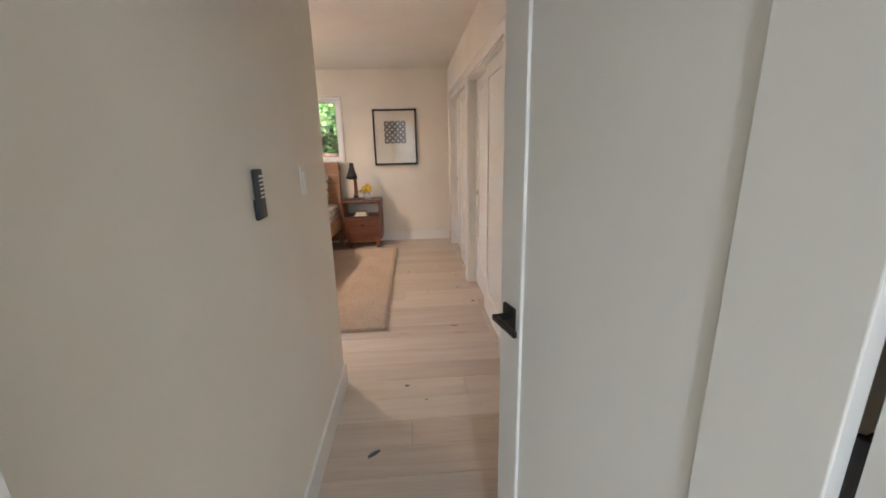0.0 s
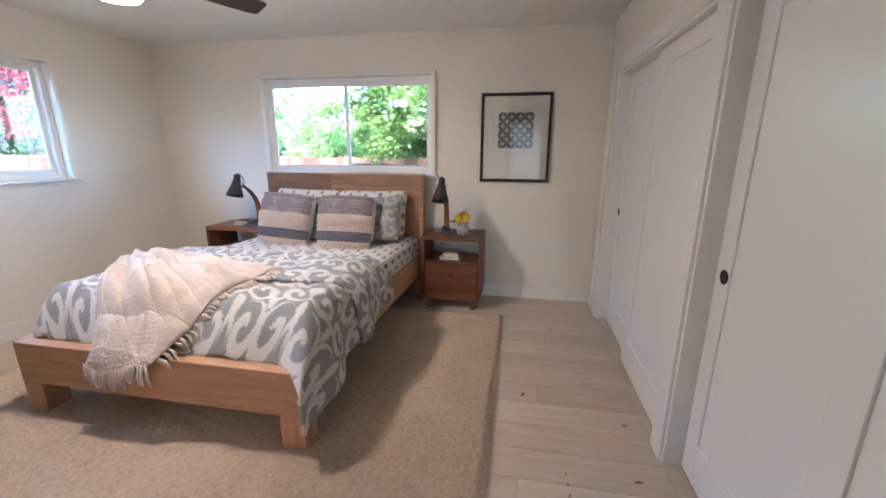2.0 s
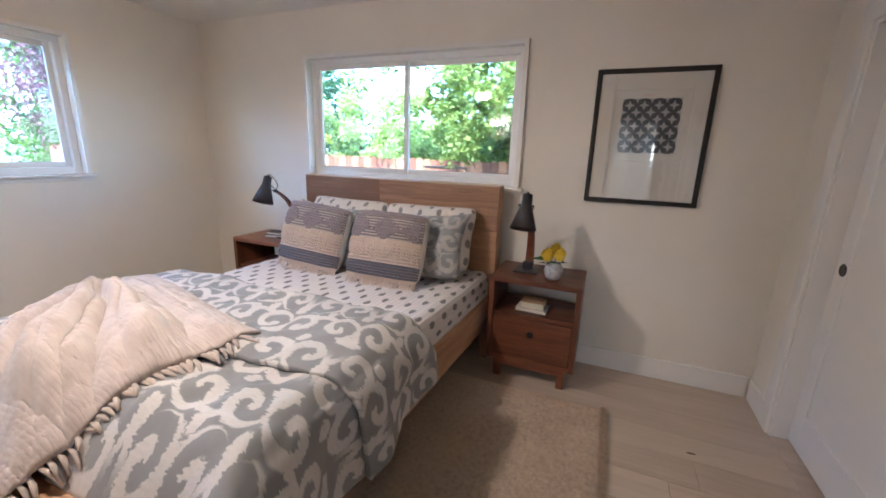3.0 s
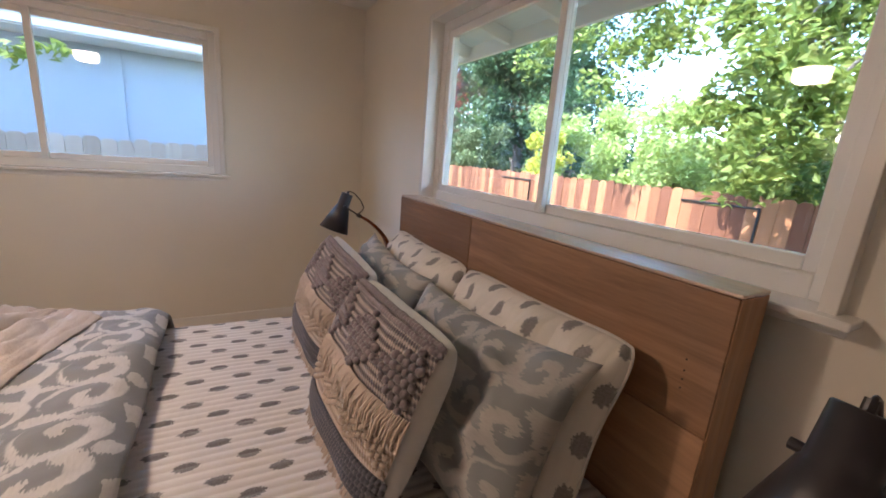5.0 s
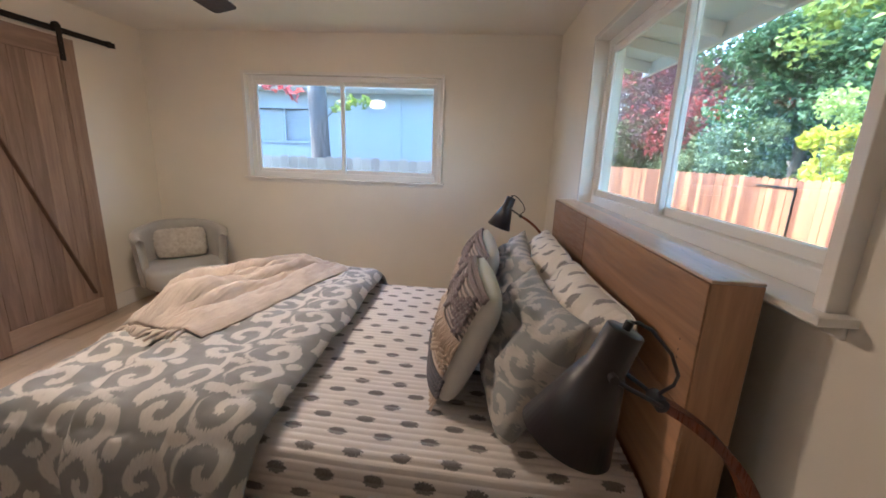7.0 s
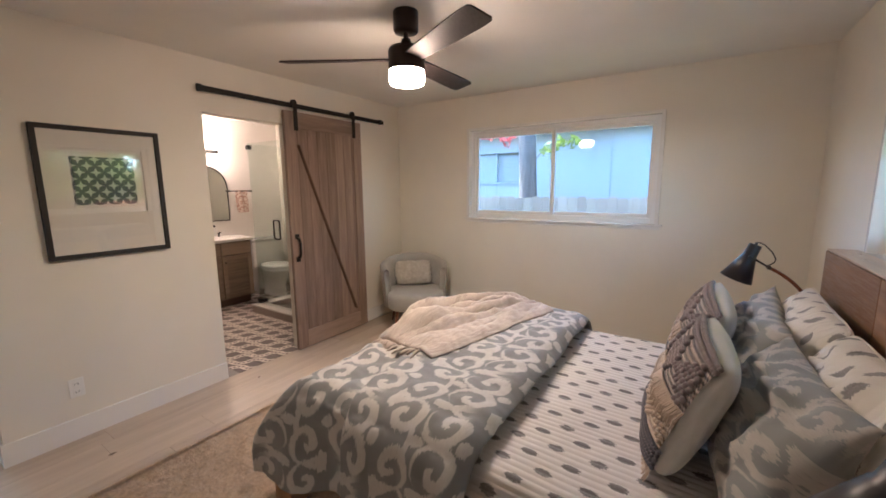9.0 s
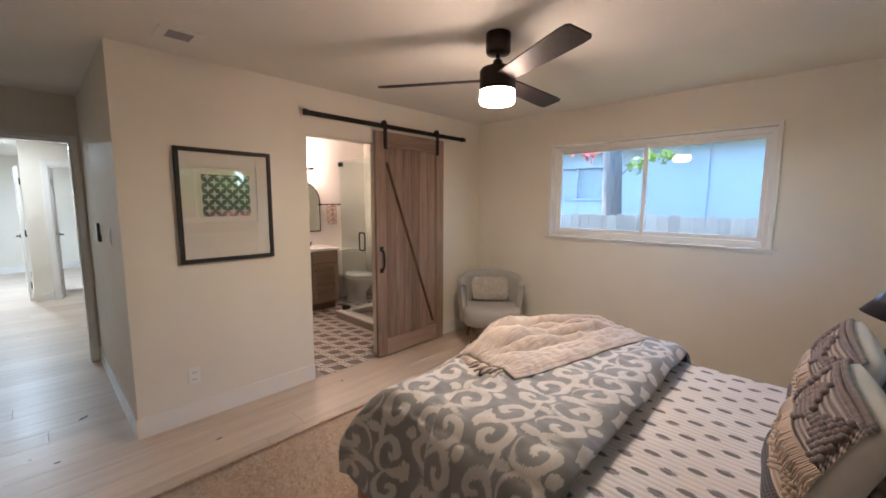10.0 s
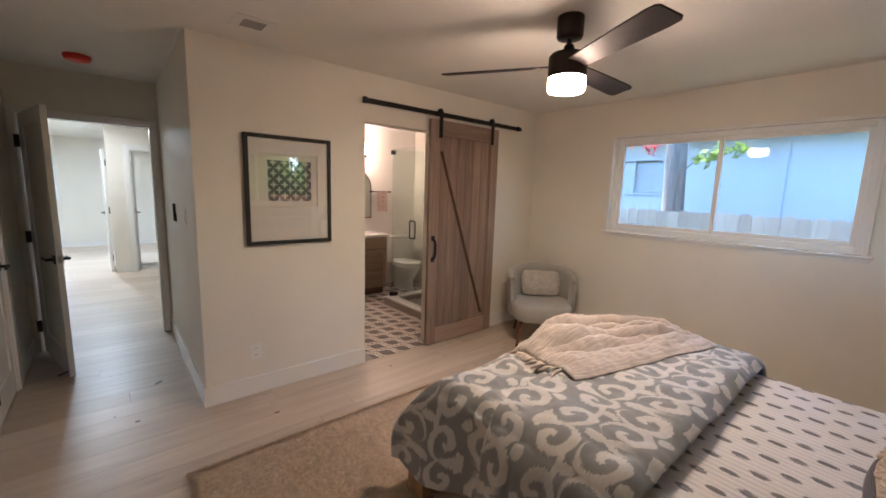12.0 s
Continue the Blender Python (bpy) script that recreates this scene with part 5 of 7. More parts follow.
# ---------------------------------------------------------------- barn door
barn = thing("barn_door", "weathered taupe plank barn door with a diagonal brace, slid open", "sliding door", (-3.30, 3.905, 0.0))
BW, BZ0, BZ1 = 0.90, 0.014, 2.165
random.seed(5)
nb = 8
for k in range(nb):
    x0 = 0.02 + k * (BW - 0.04) / nb
    part("plank", one((x0 + 0.001, -0.028, BZ0 + 0.01), (x0 + (BW - 0.04) / nb - 0.001, -0.012, BZ1 - 0.01), 0.002, 1), BARNWOOD, barn)
for x0, x1 in ((0.0, 0.105), (BW - 0.105, BW)):
    part("stile", one((x0, -0.034, BZ0), (x1, 0.0, BZ1), 0.002), BARNWOOD, barn)
for z0, z1 in ((BZ0, BZ0 + 0.16), (BZ1 - 0.14, BZ1)):
    part("rail", one((0.1055, -0.034, z0), (BW - 0.1055, 0.0, z1), 0.002), BARNWOOD_X, barn)
bm = bmesh.new()
a, b = Vector((BW - 0.13, 0, BZ1 - 0.28)), Vector((0.16, 0, BZ0 + 0.22))
d = (b - a)
box(bm, (-0.022, -0.013, 0.0), (0.022, -0.002, d.length), 0.002, 1, Matrix.Translation(a) @ d.to_track_quat("Z", "Y").to_matrix().to_4x4())
part("brace", bm, wood("brace_wood", (0.2, 0.12, 0.08), (0.09, 0.05, 0.033), 2, 1.4, 0.6), barn, "dark diagonal brace")
hd = part("door_handle", tube(bmesh.new(), [(BW - 0.05, 0.0, 0.88), (BW - 0.05, 0.03, 0.885), (BW - 0.05, 0.045, 0.92), (BW - 0.05, 0.045, 1.02), (BW - 0.05, 0.03, 1.055), (BW - 0.05, 0.0, 1.06)], 0.011, 8), BLACK, barn, "black iron pull handle")
for z in (0.865, 1.075):
    part("plate", one((BW - 0.072, 0.0, z - 0.022), (BW - 0.028, 0.005, z + 0.022), 0.004), BLACK, hd)
for x in (0.10, BW - 0.11):
    h = part("hanger", one((x - 0.021, 0.001, BZ1 - 0.16), (x + 0.021, 0.009, BZ1 + 0.085), 0.004), BLACK, barn, "black strap hanger")
    part("roller", cyl(bmesh.new(), (x, -0.022, BZ1 + 0.075), (x, 0.0, BZ1 + 0.075), 0.026, n=24), BLACK, h)
    for z in (BZ1 - 0.12, BZ1 - 0.05):
        part("bolt", cyl(bmesh.new(), (x, 0.009, z), (x, 0.016, z), 0.009, n=6), BLACK, h)
rail = thing("barn_rail", "flat black steel barn door rail fixed above the bathroom opening", "rail", (0, 0, 0))
part("bar", one((-3.68, 3.884, 2.196), (-1.72, 3.892, 2.236), 0.002), BLACK, rail)
for x in (-3.6, -3.0, -2.4, -1.85):
    part("spacer", cyl(bmesh.new(), (x, 3.845, 2.216), (x, 3.884, 2.216), 0.011, n=12), BLACK, rail)
for x in (-3.62, -1.735):
    part("stop", one((x - 0.016, 3.878, 2.192), (x + 0.016, 3.906, 2.24), 0.003), BLACK, rail)

# ---------------------------------------------------------------- tub chair with a fluffy pillow
SEATC = cloth("grey_upholstery", (0.43, 0.415, 0.385), 420, 0.95, 0.1, 0.5)
FLUFF = Mat("ivory_fur", (0.72, 0.66, 0.57), 1.0, sheen=0.4)
fv_ = FLUFF.coords()
FLUFF.set("Base Color", FLUFF.ramp(FLUFF.noise(fv_, 30, 4), [(0.3, (0.58, 0.51, 0.43)), (0.7, (0.76, 0.70, 0.62))]))
FLUFF.bump(FLUFF.noise(fv_, 120, 4, 0.7), 1.0, 0.02)
FLUFF = FLUFF.m
chair = thing("tub_chair", "pale grey upholstered tub chair on wooden legs in the corner", "chair", pose(-3.515, 4.405, 0, 0, 0, 132))


def shell(u, v, lift):
    """Wrap-round back: u along the horseshoe, v up."""
    a = radians(-116 + 232 * u) + math.pi / 2
    back = 0.5 + 0.5 * math.cos(radians(-116 + 232 * u))
    top = 0.60 + 0.155 * back ** 0.8
    z = 0.27 + (top - 0.27) * v
    flare = 1.0 + 0.09 * v
    rx, ry = 0.33 * flare, 0.29 * flare
    rx, ry = rx - lift, ry - lift
    return Vector((rx * math.cos(a), ry * math.sin(a) - 0.02, z))


bm = bmesh.new()
nu, nv = 44, 12
loop = []
for i in range(nu + 1):
    u = i / nu
    ring = [shell(u, j / nv, 0.0) for j in range(nv + 1)]
    tip = shell(u, 1.0, 0.03) + Vector((0, 0, 0.022))
    inner = [shell(u, 1 - j / nv, 0.062) for j in range(nv + 1)]
    loop.append([bm.verts.new(p) for p in ring + [tip] + inner])
for i in range(nu):
    for j in range(len(loop[0])):
        k = (j + 1) % len(loop[0])
        bm.faces.new((loop[i][j], loop[i][k], loop[i + 1][k], loop[i + 1][j]))
bm.faces.new(loop[0])
bm.faces.new(loop[-1][::-1])
part("back_shell", bm, SEATC, chair, "wrap-round upholstered back", True)
bm = bmesh.new()
rings = []
for z, k in ((0.27, 0.92), (0.29, 1.0), (0.40, 1.0), (0.425, 0.97), (0.44, 0.88), (0.445, 0.5), (0.446, 0.0001)):
    ring = []
    for j in range(40):
        a = 2 * math.pi * j / 40
        c, s = math.cos(a), math.sin(a)
        x = 0.292 * k * math.copysign(abs(c) ** 0.55, c)
        y = 0.285 * k * math.copysign(abs(s) ** 0.55, s) - 0.075
        ring.append(bm.verts.new((x, y, z)))
    rings.append(ring)
for a, b in zip(rings, rings[1:]):
    for j in range(40):
        bm.faces.new((a[j], a[(j + 1) % 40], b[(j + 1) % 40], b[j]))
bm.faces.new(rings[0][::-1])
part("seat", bm, SEATC, chair, "rounded seat cushion", True)
for sx in (-1, 1):
    for y0, y1 in ((-0.22, -0.29), (0.17, 0.25)):
        part("leg", cyl(bmesh.new(), (sx * 0.19, y0, 0.28), (sx * 0.235, y1, 0.0), 0.021, 0.012, 14), LEGWOOD, chair, smooth=True)
fp = thing("fluffy_pillow", "ivory fluffy lumbar pillow resting on the tub chair", "pillow", chair.matrix_world @ propped(0.0, 0.055, 0.46, 0.15, 0.70))
bm = pillow_bm(0.40, 0.27, 0.13, 3.0, 34, 0.7, 0.0)
for v in bm.verts:
    v.co += v.co.normalized() * (0.012 * noise.noise(v.co * 45) + 0.008 * noise.noise(v.co * 110))
part("fur", bm, FLUFF, fp, smooth=True)

# ---------------------------------------------------------------- small fixtures
PLASTIC = paint("white_plastic", (0.78, 0.77, 0.74), 0.35, 0.0, 60, 0.0)
sw = thing("light_switch", "white rocker light switch plate on the corridor wall", "switch", (XC, 3.395, 1.275))
part("plate", one((0, -0.037, -0.06), (0.006, 0.037, 0.06), 0.003), PLASTIC, sw)
part("rocker", one((0.005, -0.016, -0.033), (0.011, 0.016, 0.033), 0.002), PLASTIC, sw)
rm = thing("fan_remote", "black fan remote in its wall cradle", "remote", (XC, 2.87, 1.275))
part("cradle", one((0, -0.024, -0.072), (0.014, 0.024, -0.01), 0.004), BLACKPAINT, rm)
part("body", one((0.004, -0.021, -0.068), (0.022, 0.021, 0.075), 0.005), BLACKPAINT, rm)
for k in range(6):
    part("button", one((0.0215, -0.014, 0.052 - k * 0.012), (0.0235, 0.014, 0.057 - k * 0.012), 0.0008), PLASTIC, rm, "pale button bar")
ol = thing("outlet", "white double electrical outlet above the baseboard", "outlet", (-0.87, YS, 0.322))
part("plate", one((-0.036, 0, -0.058), (0.036, 0.005, 0.058), 0.003), PLASTIC, ol)
for z in (-0.024, 0.024):
    s_ = part("socket", one((-0.018, 0.004, z - 0.016), (0.018, 0.007, z + 0.016), 0.003), PLASTIC, ol)
    for x in (-0.007, 0.007):
        part("slot", one((x - 0.0015, 0.0068, z - 0.006), (x + 0.0015, 0.0074, z + 0.006), 0), BLACKPAINT, s_)
vent = thing("ceiling_vent", "white square ceiling vent with dark slots", "vent", (-0.835, 4.21, H))
part("frame", boxes(((-0.11, -0.105, -0.008), (-0.06, 0.105, 0)), ((0.06, -0.105, -0.008), (0.11, 0.105, 0)), ((-0.06, 0.06, -0.008), (0.06, 0.105, 0)), ((-0.06, -0.105, -0.008), (0.06, -0.06, 0)), bevel=0.002), PLASTIC, vent)
# dark sheet whose colour stands for the shade of the duct
part("backing", one((-0.06, -0.06, -0.002), (0.06, 0.06, 0.0), 0), paint("vent_dark", (0.09, 0.085, 0.09), 0.7), vent)
for k in range(7):
    part("slat", box(bmesh.new(), (-0.06, -0.007, -0.0008), (0.06, 0.007, 0.0008), 0, 1, pose(0, -0.05 + k * 0.0166, -0.005, 40, 0, 0)), metal("vent_slat", (0.32, 0.31, 0.32), 0.5, 0.2), vent)
sm = thing("smoke_alarm", "smoke alarm under a bright red plastic dust cover", "smoke alarm", (-0.02, 2.62, H))
part("base", lathe(bmesh.new(), [(0.0, 0.0), (0.062, 0.0), (0.064, -0.012), (0.0, -0.014)], 36), PLASTIC, sm)
part("dust_cover", lathe(bmesh.new(), [(0.083, -0.004), (0.082, -0.02), (0.072, -0.038), (0.045, -0.045), (0.0, -0.046)], 36), paint("red_plastic", (0.75, 0.035, 0.015), 0.3, 0.02, 60, 0.05), sm, "red plastic cover", True)
dl = thing("downlight", "round white recessed downlight, lit, in the far room's ceiling", "light", (0.1, -2.75, H))
part("trim_ring", lathe(bmesh.new(), [(0.065, 0.0), (0.095, 0.0), (0.093, -0.006), (0.065, -0.004)], 36), PLASTIC, dl)
part("lens", lathe(bmesh.new(), [(0.0, -0.003), (0.068, -0.003), (0.068, 0.0)], 36), DOWNGLOW, dl, "lit lens")

# ---------------------------------------------------------------- bathroom
CERAMIC = paint("white_ceramic", (0.82, 0.81, 0.79), 0.12, 0.0, 60, 0.01)
STONE = paint("white_counter", (0.8, 0.78, 0.75), 0.25, 0.02, 60, 0.03)
van = thing("vanity", "brown wooden bathroom vanity with panelled doors", "vanity", (-3.17, 1.46, 0.0))
VW, VD = 1.22, 0.50
part("body", one((0.0, 0.0, 0.1), (VW, VD - 0.02, 0.84), 0.003), VANITYWOOD, van)
part("toe_kick", one((0.02, 0.03, 0.0), (VW - 0.02, VD - 0.08, 0.1), 0.002), paint("kick_dark", (0.1, 0.06, 0.04), 0.6), van)
for k in range(3):
    x0 = 0.015 + k * 0.40
    dr = part("door", one((x0, VD - 0.02, 0.12), (x0 + 0.385, VD - 0.006, 0.66), 0.003), VANITYWOOD, van)
    for lo, hi in (((x0, 0.12), (x0 + 0.055, 0.66)), ((x0 + 0.33, 0.12), (x0 + 0.385, 0.66)), ((x0 + 0.055, 0.12), (x0 + 0.33, 0.175)), ((x0 + 0.055, 0.605), (x0 + 0.33, 0.66))):
        part("frame_bar", one((lo[0], VD - 0.006, lo[1]), (hi[0], VD, hi[1]), 0.002), VANITYWOOD, dr)
    part("knob", cyl(bmesh.new(), (x0 + 0.35, VD, 0.58), (x0 + 0.35, VD + 0.02, 0.58), 0.009, n=12), BLACK, dr)
    part("drawer_front", one((x0, VD - 0.02, 0.675), (x0 + 0.385, VD - 0.002, 0.825), 0.003), VANITYWOOD, van)
tagged(part("vanity_counter", one((-3.19, 1.452, 0.84), (-1.935, 1.985, 0.875), 0.004), STONE), "white stone vanity counter with an even polished edge", "counter")
tap = thing("faucet", "black bathroom faucet on the white counter", "faucet", (-2.86, 1.56, 0.875))
part("spout", tube(bmesh.new(), [(0, 0, 0), (0, 0, 0.13), (0, 0.02, 0.155), (0, 0.09, 0.16), (0, 0.11, 0.145)], 0.012, 10), BLACK, tap, smooth=True)
part("handle", tube(bmesh.new(), [(0.1, 0, 0), (0.1, 0, 0.045), (0.1, 0.04, 0.055)], 0.011, 8), BLACK, tap)
part("handle", tube(bmesh.new(), [(-0.1, 0, 0), (-0.1, 0, 0.045), (-0.1, 0.04, 0.055)], 0.011, 8), BLACK, tap)
mir = thing("arched_mirror", "arched wall mirror with thin black frame above the vanity", "mirror", (-2.9, 1.452, 0.0))
MIRROR = Mat("mirror_glass", (0.86, 0.87, 0.87), 0.02, 1.0).m
arch = [(-0.28, 1.08), (0.28, 1.08)] + [(0.28 * math.cos(radians(a)), 1.52 + 0.28 * math.sin(radians(a))) for a in range(0, 181, 10)]
bm = bmesh.new()
bm.faces.new([bm.verts.new((x, 0.012, z)) for x, z in arch][::-1])
part("glass", bm, MIRROR, mir)
part("frame", tube(bmesh.new(), [(x, 0.01, z) for x, z in arch], 0.009, 8, True), BLACK, mir, "thin black frame")
sc = thing("vanity_sconce", "vanity wall light with two lit glass globes", "wall light", (-2.9, 1.452, 2.0))
part("bar", one((-0.2, 0.0, -0.02), (0.2, 0.025, 0.02), 0.004), BLACK, sc)
for x in (-0.14, 0.14):
    part("arm", tube(bmesh.new(), [(x, 0.02, 0), (x, 0.09, 0.0), (x, 0.1, 0.02)], 0.007, 8), BLACK, sc)
    bm = bmesh.new()
    bmesh.ops.create_uvsphere(bm, u_segments=24, v_segments=14, radius=0.045, matrix=Matrix.Translation((x, 0.1, 0.06)))
    part("globe", bm, BULB, sc, "lit frosted globe", True)
tb = thing("towel_bar", "black towel bar on the white bathroom wall", "towel bar", (-3.345, 1.452, 1.475))
part("bar", cyl(bmesh.new(), (-0.17, 0.05, 0), (0.17, 0.05, 0), 0.008), BLACK, tb)
for x in (-0.16, 0.16):
    part("post", one((x - 0.012, 0, -0.012), (x + 0.012, 0.058, 0.012), 0.002), BLACK, tb)
TOWEL = scroll_mat("towel_print", (0.72, 0.62, 0.55), (0.40, 0.22, 0.17), 0.32)
tw = part("hand_towel", grid(14, 26, lambda u, v: Vector((-3.43 + 0.15 * u + 0.006 * math.sin(v * 5), 1.502 + (0.012 if v > 0.5 else -0.012) * min(1, abs(v - 0.5) * 12) + 0.006 * math.sin(u * 9 + v * 3), 1.475 + 0.012 - 0.62 * abs(v - 0.5) * (1 if v > 0.5 else 0.9))), lambda u, v: (u * 0.15, v * 0.6)), TOWEL, smooth=True)
tagged(tw, "small cream hand towel with rust print hanging on the bar", "towel")
toi = thing("toilet", "white ceramic two-piece toilet with closed lid", "toilet", (-3.56, 1.46, 0.0))
part("tank", one((-0.21, 0.01, 0.38), (0.21, 0.20, 0.76), 0.025, 4), CERAMIC, toi, smooth=True)
part("tank_lid", one((-0.22, 0.004, 0.762), (0.22, 0.21, 0.795), 0.012, 3), CERAMIC, toi)
bm = bmesh.new()
rings = []
for z, rx, ry, cy in ((0.0, 0.11, 0.24, 0.36), (0.05, 0.10, 0.22, 0.36), (0.16, 0.105, 0.20, 0.37), (0.28, 0.15, 0.235, 0.42), (0.36, 0.182, 0.26, 0.44), (0.395, 0.187, 0.265, 0.44), (0.398, 0.0001, 0.0001, 0.44)):
    rings.append([bm.verts.new((rx * math.cos(2 * math.pi * j / 32), cy + ry * math.sin(2 * math.pi * j / 32), z)) for j in range(32)])
for a, b in zip(rings, rings[1:]):
    for j in range(32):
        bm.faces.new((a[j], a[(j + 1) % 32], b[(j + 1) % 32], b[j]))
part("bowl", bm, CERAMIC, toi, smooth=True)
bm = bmesh.new()
rings = []
for z, k in ((0.40, 1.0), (0.425, 1.01), (0.44, 0.97), (0.446, 0.8), (0.448, 0.0001)):
    rings.append([bm.verts.new((0.19 * k * math.cos(2 * math.pi * j / 32), 0.44 + 0.265 * k * math.sin(2 * math.pi * j / 32), z)) for j in range(32)])
for a, b in zip(rings, rings[1:]):
    for j in range(32):
        bm.faces.new((a[j], a[(j + 1) % 32], b[(j + 1) % 32], b[j]))
part("seat_lid", bm, CERAMIC, toi, smooth=True)
part("supply_line", tube(bmesh.new(), [(0.26, 0.01, 0.16), (0.27, 0.06, 0.17), (0.25, 0.08, 0.26), (0.19, 0.1, 0.38)], 0.006, 8), CHROME, toi, "braided supply line", True)

SHOWER = paint("grey_curb_tile", (0.42, 0.35, 0.31), 0.5)
sh = thing("shower_enclosure", "frameless glass shower corner on a tiled curb with black fittings", "shower")
part("curb", boxes(((-2.98, 2.40, 0.0), (-2.85, YS - T, 0.085)), ((XW, 2.40, 0.0), (-2.98, 2.52, 0.085)), bevel=0.003), SHOWER, sh, "taupe tiled curb")
part("curb_top", boxes(((-2.985, 2.395, 0.085), (-2.845, YS - T, 0.103)), ((XW, 2.395, 0.085), (-2.985, 2.525, 0.103)), bevel=0.003), STONE, sh, "white stone curb top")
part("pan", one((XW, 2.52, 0.0), (-2.98, YS - T, 0.03), 0.002), paint("shower_pan", (0.16, 0.135, 0.12), 0.5), sh, "dark mosaic shower floor")
SGLASS = glass_mat("shower_glass", (0.93, 0.96, 0.95))
for nm, lo, hi in (("side_pane", (XW + 0.01, 2.455, 0.105), (-2.93, 2.465, 2.02)), ("door_pane", (-2.92, 2.47, 0.112), (-2.91, 3.10, 2.02)), ("fixed_pane", (-2.92, 3.105, 0.105), (-2.91, YS - T - 0.004, 2.02))):
    p = part(nm, one(lo, hi, 0.001), SGLASS, sh)
    p.visible_shadow = False
for z in (0.14, 1.98):
    part("clamp", one((-2.95, 2.45, z - 0.025), (-2.9, 2.50, z + 0.025), 0.004), BLACK, sh)
part("clamp", one((-3.02, 2.45, 0.1), (-2.97, 2.47, 0.15), 0.004), BLACK, sh)
pts = []
for cy, cz, a0 in ((3.0, 1.13, 0), (2.93, 1.13, 90), (2.93, 0.96, 180), (3.0, 0.96, 270)):
    pts += arc((-2.885, cy, cz), 0.02, a0, a0 + 90, 4, "yz")
part("handle", tube(bmesh.new(), pts, 0.009, 8, True), BLACK, sh, "black loop handle", True)


# patterned floor tiles
def tile_mat():
    k = Mat("patterned_cement_tile", (0.2, 0.17, 0.16), 0.55)
    co = k.t.nodes.new("ShaderNodeNewGeometry").outputs["Position"]
    x, y, _ = k.xyz(co)
    S = 0.088
    x, y = x.wrap(-S, S), y.wrap(-S, S)
    wob = k.noise(co, 30, 2)

    def ring(cx, cy, r, w):
        dx, dy = x - cx * S, y - cy * S
        return (((dx * dx + dy * dy).sqrt() - r * S).abs()).step(w * S * 0.85, w * S * 1.15, 1.0, 0.0)
    def hatch(cx, cy):
        dx, dy = x - cx * S, y - cy * S
        dash = (dy.atan2(dx) * 16.0).sin().step(0.1, 0.5)
        return dash * ring(cx, cy, 1.02, 0.12)
    fig = ring(-1, -1, 1.25, 0.105).max(ring(1, 1, 1.25, 0.105)).max(ring(-1, -1, 0.78, 0.105)).max(ring(1, 1, 0.78, 0.105))
    fig = fig.max(hatch(-1, -1)).max(hatch(1, 1))
    ground = k.ramp(k.noise(co, 25, 4), [(0.3, (0.13, 0.105, 0.10)), (0.7, (0.19, 0.155, 0.145))])
    k.set("Base Color", k.mix(fig * wob.step(0.2, 0.4, 0.7, 1.0), ground, (0.76, 0.67, 0.59)))
    k.bump(k.noise(co, 150, 3), 0.15, 0.002)
    return k.m


TILE = tile_mat()
bath_floor = setting("floor_bath", boxes(((XW, 1.45, -0.014), (-0.9, YS - T, -0.004)), ((BATH[0], YS - T, -0.014), (BATH[1], YS - 0.005, -0.004))), paint("grout", (0.34, 0.31, 0.29), 0.9), "patterned cement tile bathroom floor with pale grout", "floor")
me = mesh_of("tile", box(bmesh.new(), (-0.0985, -0.0985, -0.004), (0.0985, 0.0985, 0.0), 0.0015, 1))
me.materials.append(TILE)
for j in range(12):
    for i in range(16):
        x, y = -1.86 - 0.1 - i * 0.2 + 0.8, YS - T - 0.1 - j * 0.2 + 0.118
        if x - 0.1 < XW or x > -0.95 or y - 0.1 < 1.45 or (y + 0.1 > YS - T + 0.001 and not (BATH[0] <= x - 0.09 and x + 0.09 <= BATH[1])):
            continue
        ob = new("tile", me)
        ob.matrix_world = pose(x, y, 0, 0, 0, 0)
        ob.parent = bath_floor

# ---------------------------------------------------------------- outdoors
GZ = -0.6
GRASS = Mat("dry_lawn", (0.08, 0.09, 0.035), 1.0)
gv = GRASS.coords()
GRASS.set("Base Color", GRASS.ramp(GRASS.noise(gv, 0.8, 5) * 0.6 + GRASS.noise(gv, 12, 4) * 0.4, [(0.3, (0.05, 0.07, 0.02)), (0.6, (0.11, 0.11, 0.05)), (0.8, (0.17, 0.13, 0.08))]))
setting("ground", boxes(((-400, -400, GZ - 0.3), (400, 400, GZ))), GRASS.m, "patchy lawn and bare soil round the house", "ground")
PLINTH = paint("stucco_outside", (0.6, 0.57, 0.52), 0.85, 0.4, 60)
setting("foundation", boxes(((XW - 0.14, YN - 1.0, GZ), (XE + 0.9, YN + 0.14, -0.15)), ((XW - 0.14, -5.4, GZ), (XW + 1.0, YN - 1.0, -0.15))), PLINTH, "stucco foundation under the house", "wall")

# own roof, with white rafters under its eaves
WHITEWOOD = paint("white_eave_paint", (0.78, 0.77, 0.75), 0.6, 0.15, 40)
ROOFT = Mat("asphalt_shingle", (0.09, 0.085, 0.085), 0.95)
rv2 = ROOFT.coords()
ROOFT.set("Base Color", ROOFT.ramp(ROOFT.noise(rv2, 30, 4) * 0.6 + ROOFT.island() * 0.4, [(0.3, (0.05, 0.05, 0.055)), (0.7, (0.14, 0.13, 0.125))]))
ROOFT = ROOFT.m
roof = thing("roof", "low roof with white painted rafters under wide eaves", "roof", kind="structure")
part("deck", boxes(((XW - 0.95, -6.0, 2.60), (XE + 1.6, 7.76, 2.68))), WHITEWOOD, roof)
bm = bmesh.new()
